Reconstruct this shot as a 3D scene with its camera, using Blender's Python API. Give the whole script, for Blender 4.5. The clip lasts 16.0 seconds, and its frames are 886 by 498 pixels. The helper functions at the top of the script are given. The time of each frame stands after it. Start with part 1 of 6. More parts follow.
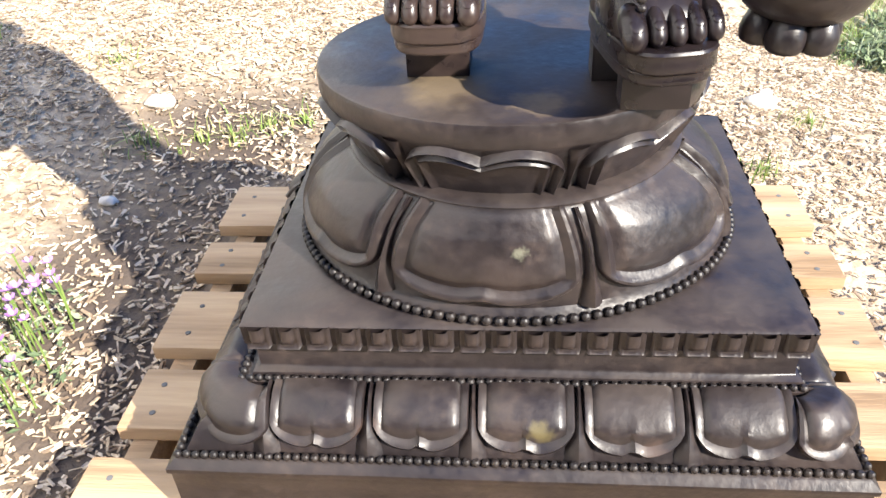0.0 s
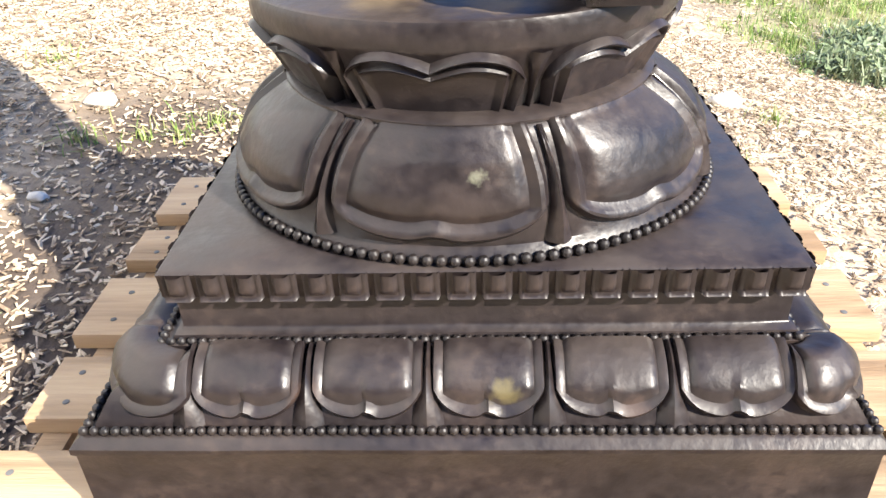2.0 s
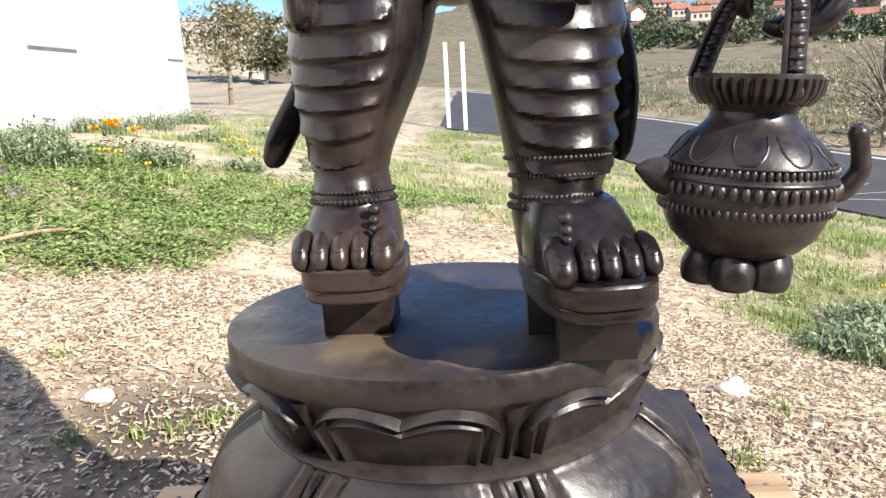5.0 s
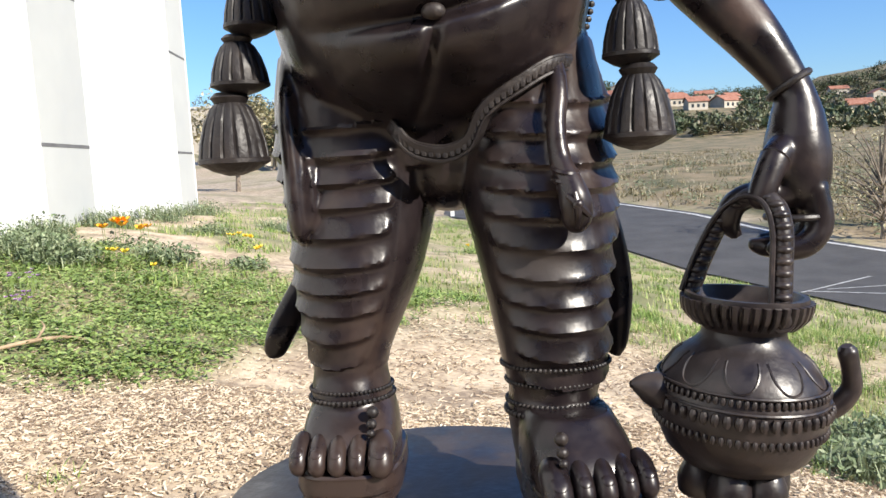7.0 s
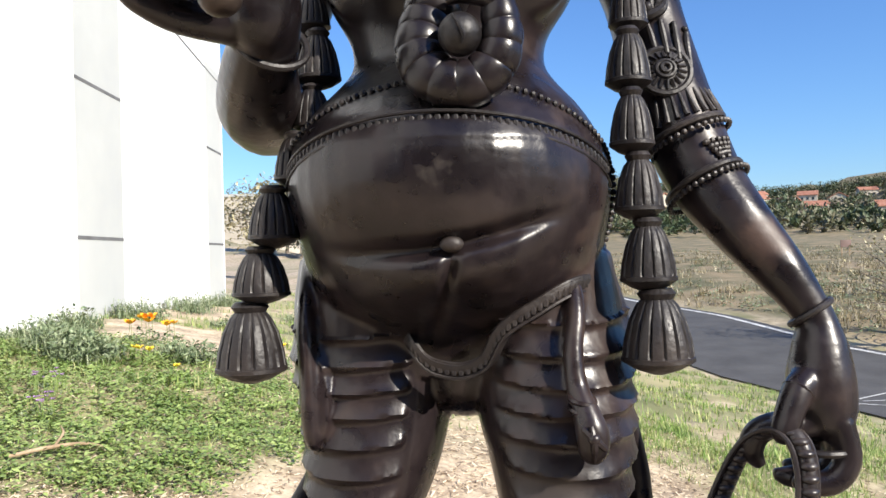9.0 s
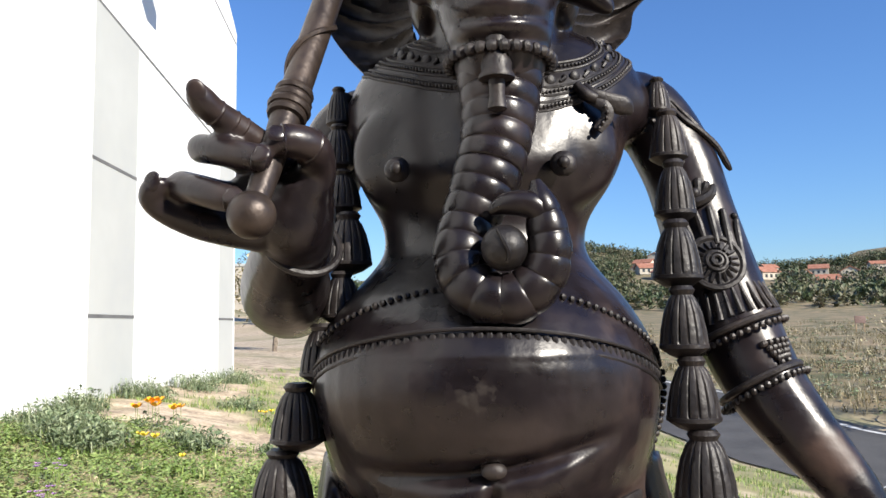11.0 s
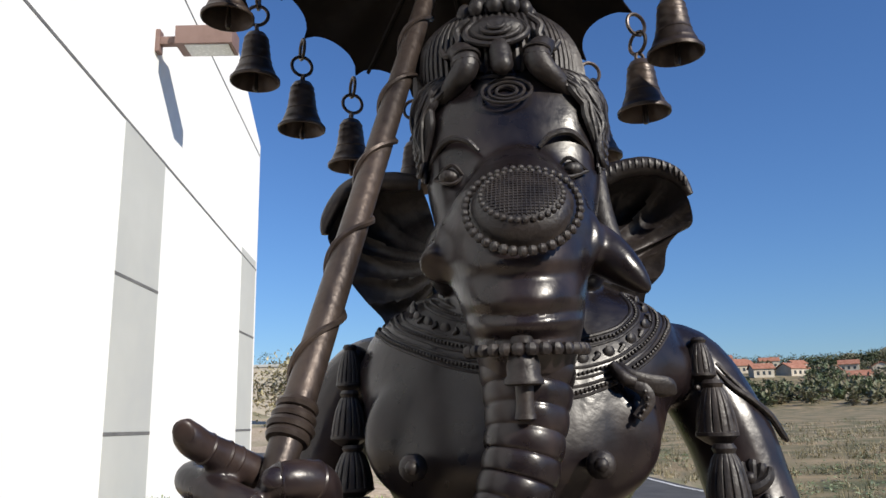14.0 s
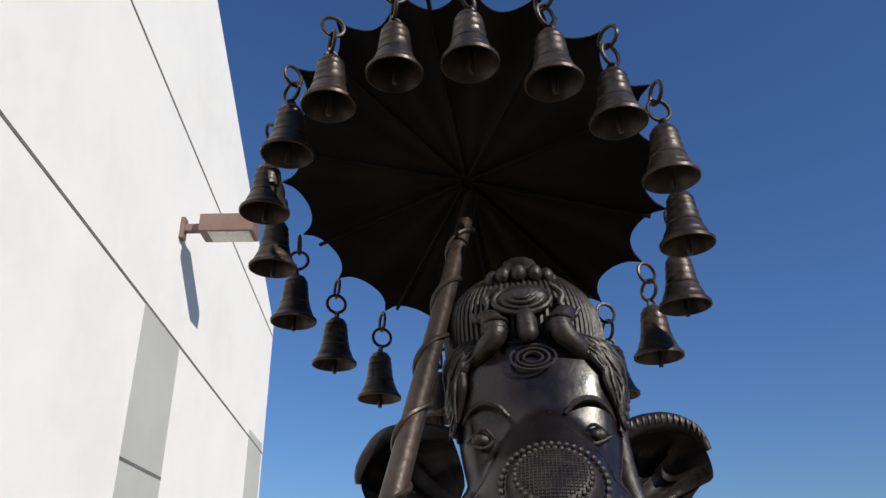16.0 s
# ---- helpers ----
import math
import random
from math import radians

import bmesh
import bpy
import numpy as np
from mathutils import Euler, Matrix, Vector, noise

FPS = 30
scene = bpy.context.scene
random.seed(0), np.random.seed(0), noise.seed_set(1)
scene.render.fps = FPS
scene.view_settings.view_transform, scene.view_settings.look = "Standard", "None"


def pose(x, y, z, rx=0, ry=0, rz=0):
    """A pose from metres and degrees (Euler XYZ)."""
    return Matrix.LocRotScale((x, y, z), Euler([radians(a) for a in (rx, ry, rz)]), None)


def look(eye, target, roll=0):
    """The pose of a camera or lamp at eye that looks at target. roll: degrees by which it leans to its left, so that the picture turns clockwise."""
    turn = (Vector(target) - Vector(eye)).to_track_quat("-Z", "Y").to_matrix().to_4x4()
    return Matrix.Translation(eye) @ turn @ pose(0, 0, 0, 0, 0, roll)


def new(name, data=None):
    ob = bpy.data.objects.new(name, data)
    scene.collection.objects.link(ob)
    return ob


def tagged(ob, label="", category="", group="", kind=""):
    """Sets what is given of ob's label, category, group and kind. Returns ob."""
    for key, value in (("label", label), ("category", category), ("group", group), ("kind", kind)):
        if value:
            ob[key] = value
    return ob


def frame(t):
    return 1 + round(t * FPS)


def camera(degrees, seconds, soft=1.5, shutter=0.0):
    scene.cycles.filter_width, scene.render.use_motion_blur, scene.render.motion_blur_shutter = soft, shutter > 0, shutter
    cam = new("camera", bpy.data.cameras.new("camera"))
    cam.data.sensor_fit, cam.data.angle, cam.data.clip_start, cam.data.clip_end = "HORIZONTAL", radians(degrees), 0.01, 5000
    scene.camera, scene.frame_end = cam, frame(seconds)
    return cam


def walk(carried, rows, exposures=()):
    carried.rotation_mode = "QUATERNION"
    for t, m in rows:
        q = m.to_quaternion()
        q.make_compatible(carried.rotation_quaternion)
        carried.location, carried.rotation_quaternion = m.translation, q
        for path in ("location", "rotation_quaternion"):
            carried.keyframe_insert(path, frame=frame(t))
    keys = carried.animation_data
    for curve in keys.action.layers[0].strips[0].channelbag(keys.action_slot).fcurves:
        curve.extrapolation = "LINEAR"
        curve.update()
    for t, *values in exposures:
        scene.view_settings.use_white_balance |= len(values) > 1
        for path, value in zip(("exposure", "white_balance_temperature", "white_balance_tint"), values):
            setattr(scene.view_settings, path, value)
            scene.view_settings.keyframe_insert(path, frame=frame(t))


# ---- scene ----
cam = camera(60.4, 16.0)
PATH = [
    (0, (0.026, 0.046, 1.187), (-0.159, 1.658, 0.018), -3.6),
    (0.5, (0.053, 0.016, 1.158), (-0.103, 1.653, 0.019), -3.0),
    (1, (0.053, 0.038, 1.096), (-0.083, 1.692, -0.022), -3.4),
    (1.5, (0.043, 0.056, 1.032), (-0.078, 1.725, -0.063), -2.0),
    (2, (0.036, 0.071, 1.007), (-0.062, 1.758, -0.062), -2.6),
    (2.5, (0.044, 0.096, 1.002), (-0.041, 1.837, 0.022), -3.2),
    (3, (0.048, 0.116, 1.018), (-0.031, 1.929, 0.179), -3.6),
    (3.5, (0.058, 0.129, 1.032), (-0.035, 1.995, 0.319), -4.0),
    (4, (0.069, 0.137, 1.048), (-0.039, 2.037, 0.43), -4.1),
    (4.2, (0.071, 0.137, 1.053), (-0.04, 2.048, 0.475), -3.9),
    (6.3, (0.092, 0.151, 1.157), (-0.021, 2.125, 0.852), -2.5),
    (6.5, (0.093, 0.152, 1.172), (-0.023, 2.128, 0.886), -2.8),
    (7, (0.091, 0.148, 1.204), (-0.025, 2.132, 0.974), -2.9),
    (7.5, (0.095, 0.151, 1.232), (-0.025, 2.139, 1.057), -2.7),
    (8, (0.1, 0.157, 1.267), (-0.028, 2.15, 1.152), -2.3),
    (8.5, (0.104, 0.159, 1.294), (-0.039, 2.153, 1.241), -1.9),
    (9, (0.104, 0.158, 1.324), (-0.071, 2.15, 1.333), -1.5),
    (9.2, (0.099, 0.157, 1.337), (-0.087, 2.148, 1.369), -1.1),
    (11.5, (0.077, 0.205, 1.482), (-0.125, 2.181, 1.715), -1.2),
    (12, (0.081, 0.206, 1.518), (-0.119, 2.178, 1.788), -1.8),
    (12.5, (0.079, 0.215, 1.55), (-0.134, 2.183, 1.841), -1.4),
    (13, (0.082, 0.237, 1.578), (-0.143, 2.2, 1.888), -1.6),
    (13.5, (0.083, 0.251, 1.601), (-0.149, 2.209, 1.939), -1.8),
    (14, (0.076, 0.241, 1.622), (-0.16, 2.176, 2.07), -1.4),
    (14.5, (0.076, 0.208, 1.633), (-0.16, 2.1, 2.237), -1.6),
    (15, (0.08, 0.176, 1.649), (-0.152, 2.03, 2.362), -1.4),
    (15.5, (0.074, 0.155, 1.667), (-0.157, 1.968, 2.477), -0.8),
    (16, (0.066, 0.152, 1.684), (-0.167, 1.931, 2.566), -1.0),
]
walk(cam, [(t, look(eye, target, roll)) for t, eye, target, roll in PATH],
     exposures=[(0.0, 1.62), (2.5, 1.62), (3.5, 1.45), (4.5, 1.18), (6.5, 0.82), (9.0, 0.88), (11.5, 0.72), (13.5, 0.40), (14.5, 0.13), (16.0, -0.06)])

# ---- world, sun ----
SUN_TO = Vector((0.678, -0.509, 0.53)).normalized()
world = bpy.data.worlds.new("world")
scene.world = world
world.use_nodes = True
wn = world.node_tree.nodes
sky = wn.new("ShaderNodeTexSky")
sky.sky_type, sky.sun_disc = "NISHITA", False
sky.sun_elevation = math.asin(SUN_TO.z)
sky.sun_rotation = math.atan2(SUN_TO.x, SUN_TO.y)
sky.air_density, sky.dust_density, sky.ozone_density = 1.3, 0.0, 6.5
tint = wn.new("ShaderNodeMix")
tint.data_type, tint.blend_type = "RGBA", "MULTIPLY"
tint.inputs["Factor"].default_value = 1.0
tint.inputs["B"].default_value = (0.79, 0.97, 1.27, 1)
world.node_tree.links.new(sky.outputs[0], tint.inputs["A"])
world.node_tree.links.new(tint.outputs["Result"], wn["Background"].inputs[0])
wn["Background"].inputs[1].default_value = 0.078
sun = new("sun", bpy.data.lights.new("sun", "SUN"))
sun.data.energy, sun.data.angle, sun.data.color = 5.0, radians(0.53), (1.0, 0.93, 0.82)
sun.matrix_world = look(SUN_TO * 20, (0, 0, 0))


# ---- materials ----
def material(name, colours, scale=8.0, rough=(0.5, 0.7), metal=0.0, bump=0.0, bump_scale=60.0, fine=0.35, coords="Object", island=0.0, stretch=(1, 1, 1)):
    """Colours blended by a coarse noise with a finer one laid over it; roughness and relief follow the finer one."""
    m = bpy.data.materials.new(name)
    m.use_nodes = True
    nt = m.node_tree
    n, k = nt.nodes, nt.links.new
    b = n["Principled BSDF"]
    tc = n.new("ShaderNodeTexCoord")
    mp = n.new("ShaderNodeMapping")
    mp.inputs["Scale"].default_value = stretch
    k(tc.outputs[coords], mp.inputs[0])
    n1, n2, n3 = (n.new("ShaderNodeTexNoise") for _ in range(3))
    for node, s, d in ((n1, scale, 4), (n2, scale * 7, 5), (n3, bump_scale, 4)):
        node.inputs["Scale"].default_value, node.inputs["Detail"].default_value = s, d
        k(mp.outputs[0], node.inputs["Vector"])
    mix = n.new("ShaderNodeMath")
    mix.operation = "MULTIPLY_ADD"
    mix.inputs[1].default_value = fine
    k(n2.outputs[0], mix.inputs[0])
    sub = n.new("ShaderNodeMath")
    sub.operation = "SUBTRACT"
    k(n1.outputs[0], sub.inputs[0])
    sub.inputs[1].default_value = fine * 0.5
    k(sub.outputs[0], mix.inputs[2])
    last = mix.outputs[0]
    if island:
        g = n.new("ShaderNodeNewGeometry")
        add = n.new("ShaderNodeMath")
        add.operation = "MULTIPLY_ADD"
        add.inputs[1].default_value = island
        k(g.outputs["Random Per Island"], add.inputs[0])
        sh = n.new("ShaderNodeMath")
        sh.operation = "SUBTRACT"
        k(last, sh.inputs[0])
        sh.inputs[1].default_value = island * 0.5
        k(sh.outputs[0], add.inputs[2])
        last = add.outputs[0]
    ramp = n.new("ShaderNodeValToRGB")
    e = ramp.color_ramp.elements
    while len(e) < len(colours):
        e.new(0.5)
    for i, c in enumerate(colours):
        e[i].position = 0.3 + 0.4 * i / max(1, len(colours) - 1)
        e[i].color = (*c, 1)
    k(last, ramp.inputs[0])
    k(ramp.outputs[0], b.inputs["Base Color"])
    rr = n.new("ShaderNodeMapRange")
    rr.inputs[1].default_value, rr.inputs[2].default_value = 0.3, 0.7
    rr.inputs[3].default_value, rr.inputs[4].default_value = rough
    k(n2.outputs[0], rr.inputs[0])
    k(rr.outputs[0], b.inputs["Roughness"])
    b.inputs["Metallic"].default_value = metal
    if bump:
        bp = n.new("ShaderNodeBump")
        bp.inputs["Strength"].default_value, bp.inputs["Distance"].default_value = bump, 0.01
        k(n3.outputs[0], bp.inputs["Height"])
        k(bp.outputs[0], b.inputs["Normal"])
    return m


BRONZE = material("bronze", [(0.0115, 0.0088, 0.0096), (0.0165, 0.0124, 0.0130), (0.022, 0.0164, 0.0166), (0.037, 0.0265, 0.0240)], 9, (0.30, 0.48), 0.0, 0.09, 90, fine=0.7)
BRONZE.node_tree.nodes["Principled BSDF"].inputs["Specular IOR Level"].default_value = 0.45
BRONZE.node_tree.nodes["Principled BSDF"].inputs["Coat Weight"].default_value = 0.06
BRONZE.node_tree.nodes["Principled BSDF"].inputs["Coat Roughness"].default_value = 0.20
PATINA = material("dark_waxed_bronze", [(0.0066, 0.0048, 0.0056), (0.0105, 0.0075, 0.0085), (0.0175, 0.0122, 0.0130), (0.036, 0.0240, 0.0210)], 5, (0.23, 0.40), 0.0, 0.07, 60, fine=0.55)
PATINA.node_tree.nodes["Principled BSDF"].inputs["Specular IOR Level"].default_value = 0.42
CARVED = material("aged_carved_bronze", [(0.0060, 0.0046, 0.0050), (0.0115, 0.0086, 0.0088), (0.026, 0.019, 0.0165)], 9, (0.42, 0.60), 0.0, 0.15, 140)
BRASS = material("worn_bronze", [(0.024, 0.018, 0.016), (0.042, 0.031, 0.026), (0.070, 0.051, 0.041)], 12, (0.34, 0.52), 0.45, 0.1, 120)
# canopy bronze blackened so that its colour holds the shade underneath
SHADED_BRONZE = material("shaded_canopy_bronze", [(0.003, 0.0025, 0.0025), (0.005, 0.004, 0.004), (0.010, 0.008, 0.007)], 9, (0.6, 0.75), 0.1, 0.1, 60)
SHADED_BRONZE.node_tree.nodes["Principled BSDF"].inputs["Specular IOR Level"].default_value = 0.15
PINE = material("pine_board", [(0.25, 0.16, 0.085), (0.42, 0.285, 0.165), (0.54, 0.39, 0.235)], 5, (0.6, 0.8), 0, 0.25, 60, stretch=(0.25, 3.0, 3.0))
WALL_WHITE = material("white_wall_paint", [(0.76, 0.76, 0.75), (0.80, 0.80, 0.79), (0.82, 0.82, 0.81)], 0.6, (0.75, 0.9), 0, 0.05, 40)
WALL_GREY = material("grey_wall_paint", [(0.42, 0.43, 0.42), (0.45, 0.46, 0.44), (0.48, 0.49, 0.47)], 0.6, (0.75, 0.9), 0, 0.05, 40)
# dark tone of the added unseen wall, dims what the bronze reflects
SKY_BLOCK_DARK = material("sky_block_dark", [(0.07, 0.065, 0.06), (0.10, 0.095, 0.085), (0.12, 0.11, 0.10)], 0.6, (0.8, 0.9), 0, 0.1, 30)
JOINT = material("dark_joint", [(0.10, 0.10, 0.10), (0.16, 0.16, 0.16)], 5, (0.8, 0.9))
ASPHALT = material("asphalt", [(0.050, 0.048, 0.047), (0.066, 0.064, 0.062), (0.080, 0.077, 0.075)], 1.5, (0.8, 0.95), 0, 0.3, 120)
LINE = material("road_line_paint", [(0.30, 0.30, 0.29), (0.55, 0.55, 0.53), (0.7, 0.7, 0.68)], 6, (0.7, 0.85))
LAMP_BROWN = material("brown_lamp_paint", [(0.16, 0.10, 0.08), (0.20, 0.13, 0.11)], 4, (0.5, 0.6))
LENS = material("lamp_lens", [(0.55, 0.56, 0.55), (0.65, 0.66, 0.64)], 4, (0.2, 0.3))


def dusted_sunlit(m, colour, amount, scale):
    """Patchy dust tone on what faces up; sunlit tops are painted lighter with it."""
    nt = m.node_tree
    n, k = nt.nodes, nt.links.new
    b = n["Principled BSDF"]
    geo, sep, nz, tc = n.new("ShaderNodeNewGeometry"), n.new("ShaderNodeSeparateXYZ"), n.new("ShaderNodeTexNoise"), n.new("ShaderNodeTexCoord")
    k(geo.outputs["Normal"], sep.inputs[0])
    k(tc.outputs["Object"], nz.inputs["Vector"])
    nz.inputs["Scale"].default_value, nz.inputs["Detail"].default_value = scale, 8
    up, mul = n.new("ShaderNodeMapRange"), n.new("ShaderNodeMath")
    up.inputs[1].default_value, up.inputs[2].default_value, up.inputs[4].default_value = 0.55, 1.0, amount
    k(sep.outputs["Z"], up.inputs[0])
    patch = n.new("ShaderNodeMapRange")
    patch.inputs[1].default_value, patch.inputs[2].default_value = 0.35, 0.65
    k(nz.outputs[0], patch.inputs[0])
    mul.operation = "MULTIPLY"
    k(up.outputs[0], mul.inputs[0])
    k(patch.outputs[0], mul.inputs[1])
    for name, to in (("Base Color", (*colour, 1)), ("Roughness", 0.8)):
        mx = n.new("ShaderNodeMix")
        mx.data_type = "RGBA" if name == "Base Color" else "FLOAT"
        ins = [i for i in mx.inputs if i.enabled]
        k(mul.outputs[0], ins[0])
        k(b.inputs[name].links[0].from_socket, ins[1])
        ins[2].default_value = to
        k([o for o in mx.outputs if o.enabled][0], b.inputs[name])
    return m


def stained(m, spots):
    """Lays irregular stains (place, radius, colour, strength) over a material, in object space."""
    nt = m.node_tree
    n, k = nt.nodes, nt.links.new
    b = n["Principled BSDF"]
    tc = n.new("ShaderNodeTexCoord")
    for at, radius, colour, strength in spots:
        d = n.new("ShaderNodeVectorMath")
        d.operation = "DISTANCE"
        k(tc.outputs["Object"], d.inputs[0])
        d.inputs[1].default_value = at
        nz = n.new("ShaderNodeTexNoise")
        nz.inputs["Scale"].default_value, nz.inputs["Detail"].default_value = 1.6 / radius, 6
        k(tc.outputs["Object"], nz.inputs["Vector"])
        add = n.new("ShaderNodeMath")
        add.operation = "MULTIPLY_ADD"
        k(nz.outputs[0], add.inputs[0])
        add.inputs[1].default_value = radius * 1.6
        k(d.outputs["Value"], add.inputs[2])
        mr = n.new("ShaderNodeMapRange")
        mr.inputs[1].default_value, mr.inputs[2].default_value = radius * 1.75, radius * 1.15
        mr.inputs[3].default_value, mr.inputs[4].default_value = 0.0, strength
        k(add.outputs[0], mr.inputs[0])
        for name, to in (("Base Color", (*colour, 1)), ("Metallic", 0.0), ("Roughness", 0.75)):
            mx = n.new("ShaderNodeMix")
            mx.data_type = "RGBA" if name == "Base Color" else "FLOAT"
            ins = [i for i in mx.inputs if i.enabled]
            k(mr.outputs[0], ins[0])
            if b.inputs[name].links:
                k(b.inputs[name].links[0].from_socket, ins[1])
            else:
                ins[1].default_value = b.inputs[name].default_value
            ins[2].default_value = to
            k([o for o in mx.outputs if o.enabled][0], b.inputs[name])
    return m


dusted_sunlit(BRONZE, (0.080, 0.062, 0.052), 0.5, 11)


# ---- building blocks ----
def empty(name, at=(0, 0, 0)):
    ob = new(name)
    ob.location = at
    ob.empty_display_size = 0.1
    return ob


def part(name, bm, mat, parent=None, label="", smooth=True):
    me = bpy.data.meshes.new(name)
    bmesh.ops.recalc_face_normals(bm, faces=bm.faces[:])
    if smooth:
        for f in bm.faces:
            f.smooth = True
        for e in bm.edges:
            if len(e.link_faces) == 2 and e.calc_face_angle(0) > 0.7:
                e.smooth = False
    bm.to_mesh(me)
    bm.free()
    me.materials.append(mat)
    ob = new(name, me)
    if parent is not None:
        ob.parent = parent
        if parent.type == "EMPTY":
            ob.matrix_parent_inverse = Matrix.Translation(-parent.location)
    if label:
        ob["label"] = label
    return ob


def box(bm, lo, hi, bevel=0.0):
    lo, hi = Vector(lo), Vector(hi)
    r = bmesh.ops.create_cube(bm, size=1.0, matrix=Matrix.Translation((lo + hi) / 2) @ Matrix.Diagonal((*(hi - lo), 1)))
    if bevel:
        es = list({e for v in r["verts"] for e in v.link_edges})
        bmesh.ops.bevel(bm, geom=es, offset=bevel, segments=2, affect="EDGES", profile=0.7)
    return bm


def ring_faces(bm, rings, closed=True, caps=True):
    for a, b in zip(rings, rings[1:]):
        n = len(a)
        for i in range(n if closed else n - 1):
            j = (i + 1) % n
            bm.faces.new((a[i], a[j], b[j], b[i]))
    if caps and closed:
        bm.faces.new(rings[0][::-1])
        bm.faces.new(rings[-1])


def spline(rows, n):
    """n points on a smooth curve through the rows, all columns alike."""
    p = np.array(rows, float)
    t = np.arange(len(p), dtype=float)
    m = np.gradient(p, axis=0)
    u = np.linspace(0, len(p) - 1, n)
    i = np.minimum(u.astype(int), len(p) - 2)
    f = (u - t[i])[:, None]
    h00, h10, h01, h11 = 2 * f**3 - 3 * f**2 + 1, f**3 - 2 * f**2 + f, -2 * f**3 + 3 * f**2, f**3 - f**2
    return h00 * p[i] + h10 * m[i] + h01 * p[i + 1] + h11 * m[i + 1]


def loft(bm, sections, n=40, seg=36, power=2.0):
    """Stacked level ellipses: rows of x, y, z, half width, half depth."""
    rings = []
    for x, y, z, a, b in spline(sections, n):
        ring = []
        for i in range(seg):
            th = 2 * math.pi * i / seg
            c, s = math.cos(th), math.sin(th)
            k = (abs(c)**power + abs(s)**power) ** (-1 / power)
            ring.append(bm.verts.new((x + a * k * c, y + b * k * s, z)))
        rings.append(ring)
    ring_faces(bm, rings)


def on_loft(sections, th, z, out=0.0, power=2.0):
    """A place on such a loft: th in degrees, -90 faces the front, 0 the +x side."""
    p = spline(sections, 120)
    if p[0, 2] > p[-1, 2]:
        p = p[::-1]
    x, y, a, b = (np.interp(z, p[:, 2], p[:, c]) for c in (0, 1, 3, 4))
    c, d = math.cos(radians(th)), math.sin(radians(th))
    k = (abs(c)**power + abs(d)**power) ** (-1 / power)
    return (x + (a * k + out) * c, y + (b * k + out) * d, z)


def sweep(bm, rows, n=0, seg=10, flat=1.0, up=(0, 0, 1), caps=True):
    """A round rod along rows of x, y, z, radius; flat thins it across the side axis."""
    n = n or 5 * len(rows)
    p = spline(rows, n)
    rings = []
    prev = None
    for i in range(n):
        d = Vector(p[min(i + 1, n - 1), :3] - p[max(i - 1, 0), :3]).normalized()
        if prev is None:
            ref = Vector(up) if abs(d.dot(Vector(up))) < 0.95 else Vector((1, 0, 0))
            side = d.cross(ref).normalized()
        else:
            side = (prev - d * prev.dot(d)).normalized()
        prev = side
        other = d.cross(side)
        r = float(max(p[i, 3], 1e-4))
        c = Vector(p[i, :3])
        rings.append([bm.verts.new(c + r * flat * math.cos(a) * side + r * math.sin(a) * other) for a in (2 * math.pi * k / seg for k in range(seg))])
    ring_faces(bm, rings, caps=caps)


def ball(bm, c, r, u=10, v=7, rot=None):
    r = r if isinstance(r, (tuple, list)) else (r, r, r)
    m = Matrix.Translation(c) @ (rot or Matrix()) @ Matrix.Diagonal((*r, 1))
    bmesh.ops.create_uvsphere(bm, u_segments=u, v_segments=v, radius=1.0, matrix=m)


def ball_fast(bm, c, r, u=8, v=5, rot=None):
    """A small bead made straight from rings."""
    r = r if isinstance(r, (tuple, list)) else (r, r, r)
    rings = []
    if rot is not None:
        for i in range(1, v):
            ph = math.pi * i / v
            rings.append([bm.verts.new(Vector(c) + rot @ Vector((r[0] * math.sin(ph) * math.cos(2 * math.pi * k / u), r[1] * math.sin(ph) * math.sin(2 * math.pi * k / u), r[2] * math.cos(ph)))) for k in range(u)])
        ring_faces(bm, rings)
        return
    for i in range(1, v):
        ph = math.pi * i / v
        rings.append([bm.verts.new((c[0] + r[0] * math.sin(ph) * math.cos(2 * math.pi * k / u), c[1] + r[1] * math.sin(ph) * math.sin(2 * math.pi * k / u), c[2] + r[2] * math.cos(ph))) for k in range(u)])
    ring_faces(bm, rings)


def beads(bm, pts, r):
    for p in pts:
        ball_fast(bm, p, r, 7, 5)


def along(rows, step):
    """Places at even steps along a smooth curve."""
    p = spline(rows, 200)[:, :3]
    d = np.concatenate([[0], np.cumsum(np.linalg.norm(np.diff(p, axis=0), axis=1))])
    k = max(2, int(round(d[-1] / step)) + 1)
    q = np.linspace(0, d[-1], k)
    return [tuple(np.interp(q, d, p[:, c])[i] for c in range(3)) for i in range(k)]


def lathe(bm, profile, c=(0, 0, 0), seg=28, flutes=0, depth=0.0, m=None):
    """Rows of radius, height turned round the upright through c; flutes groove the skin."""
    rings = []
    for r, h, *f in profile:
        g = f[0] if f else 1.0
        ring = []
        for k in range(seg):
            a = 2 * math.pi * k / seg
            rr = r * (1 - g * depth * max(0.0, math.cos(flutes * a)) ** 4) if flutes else r
            v = Vector((rr * math.cos(a), rr * math.sin(a), h))
            ring.append(bm.verts.new((m @ v) if m else Vector(c) + v))
        rings.append(ring)
    ring_faces(bm, rings)


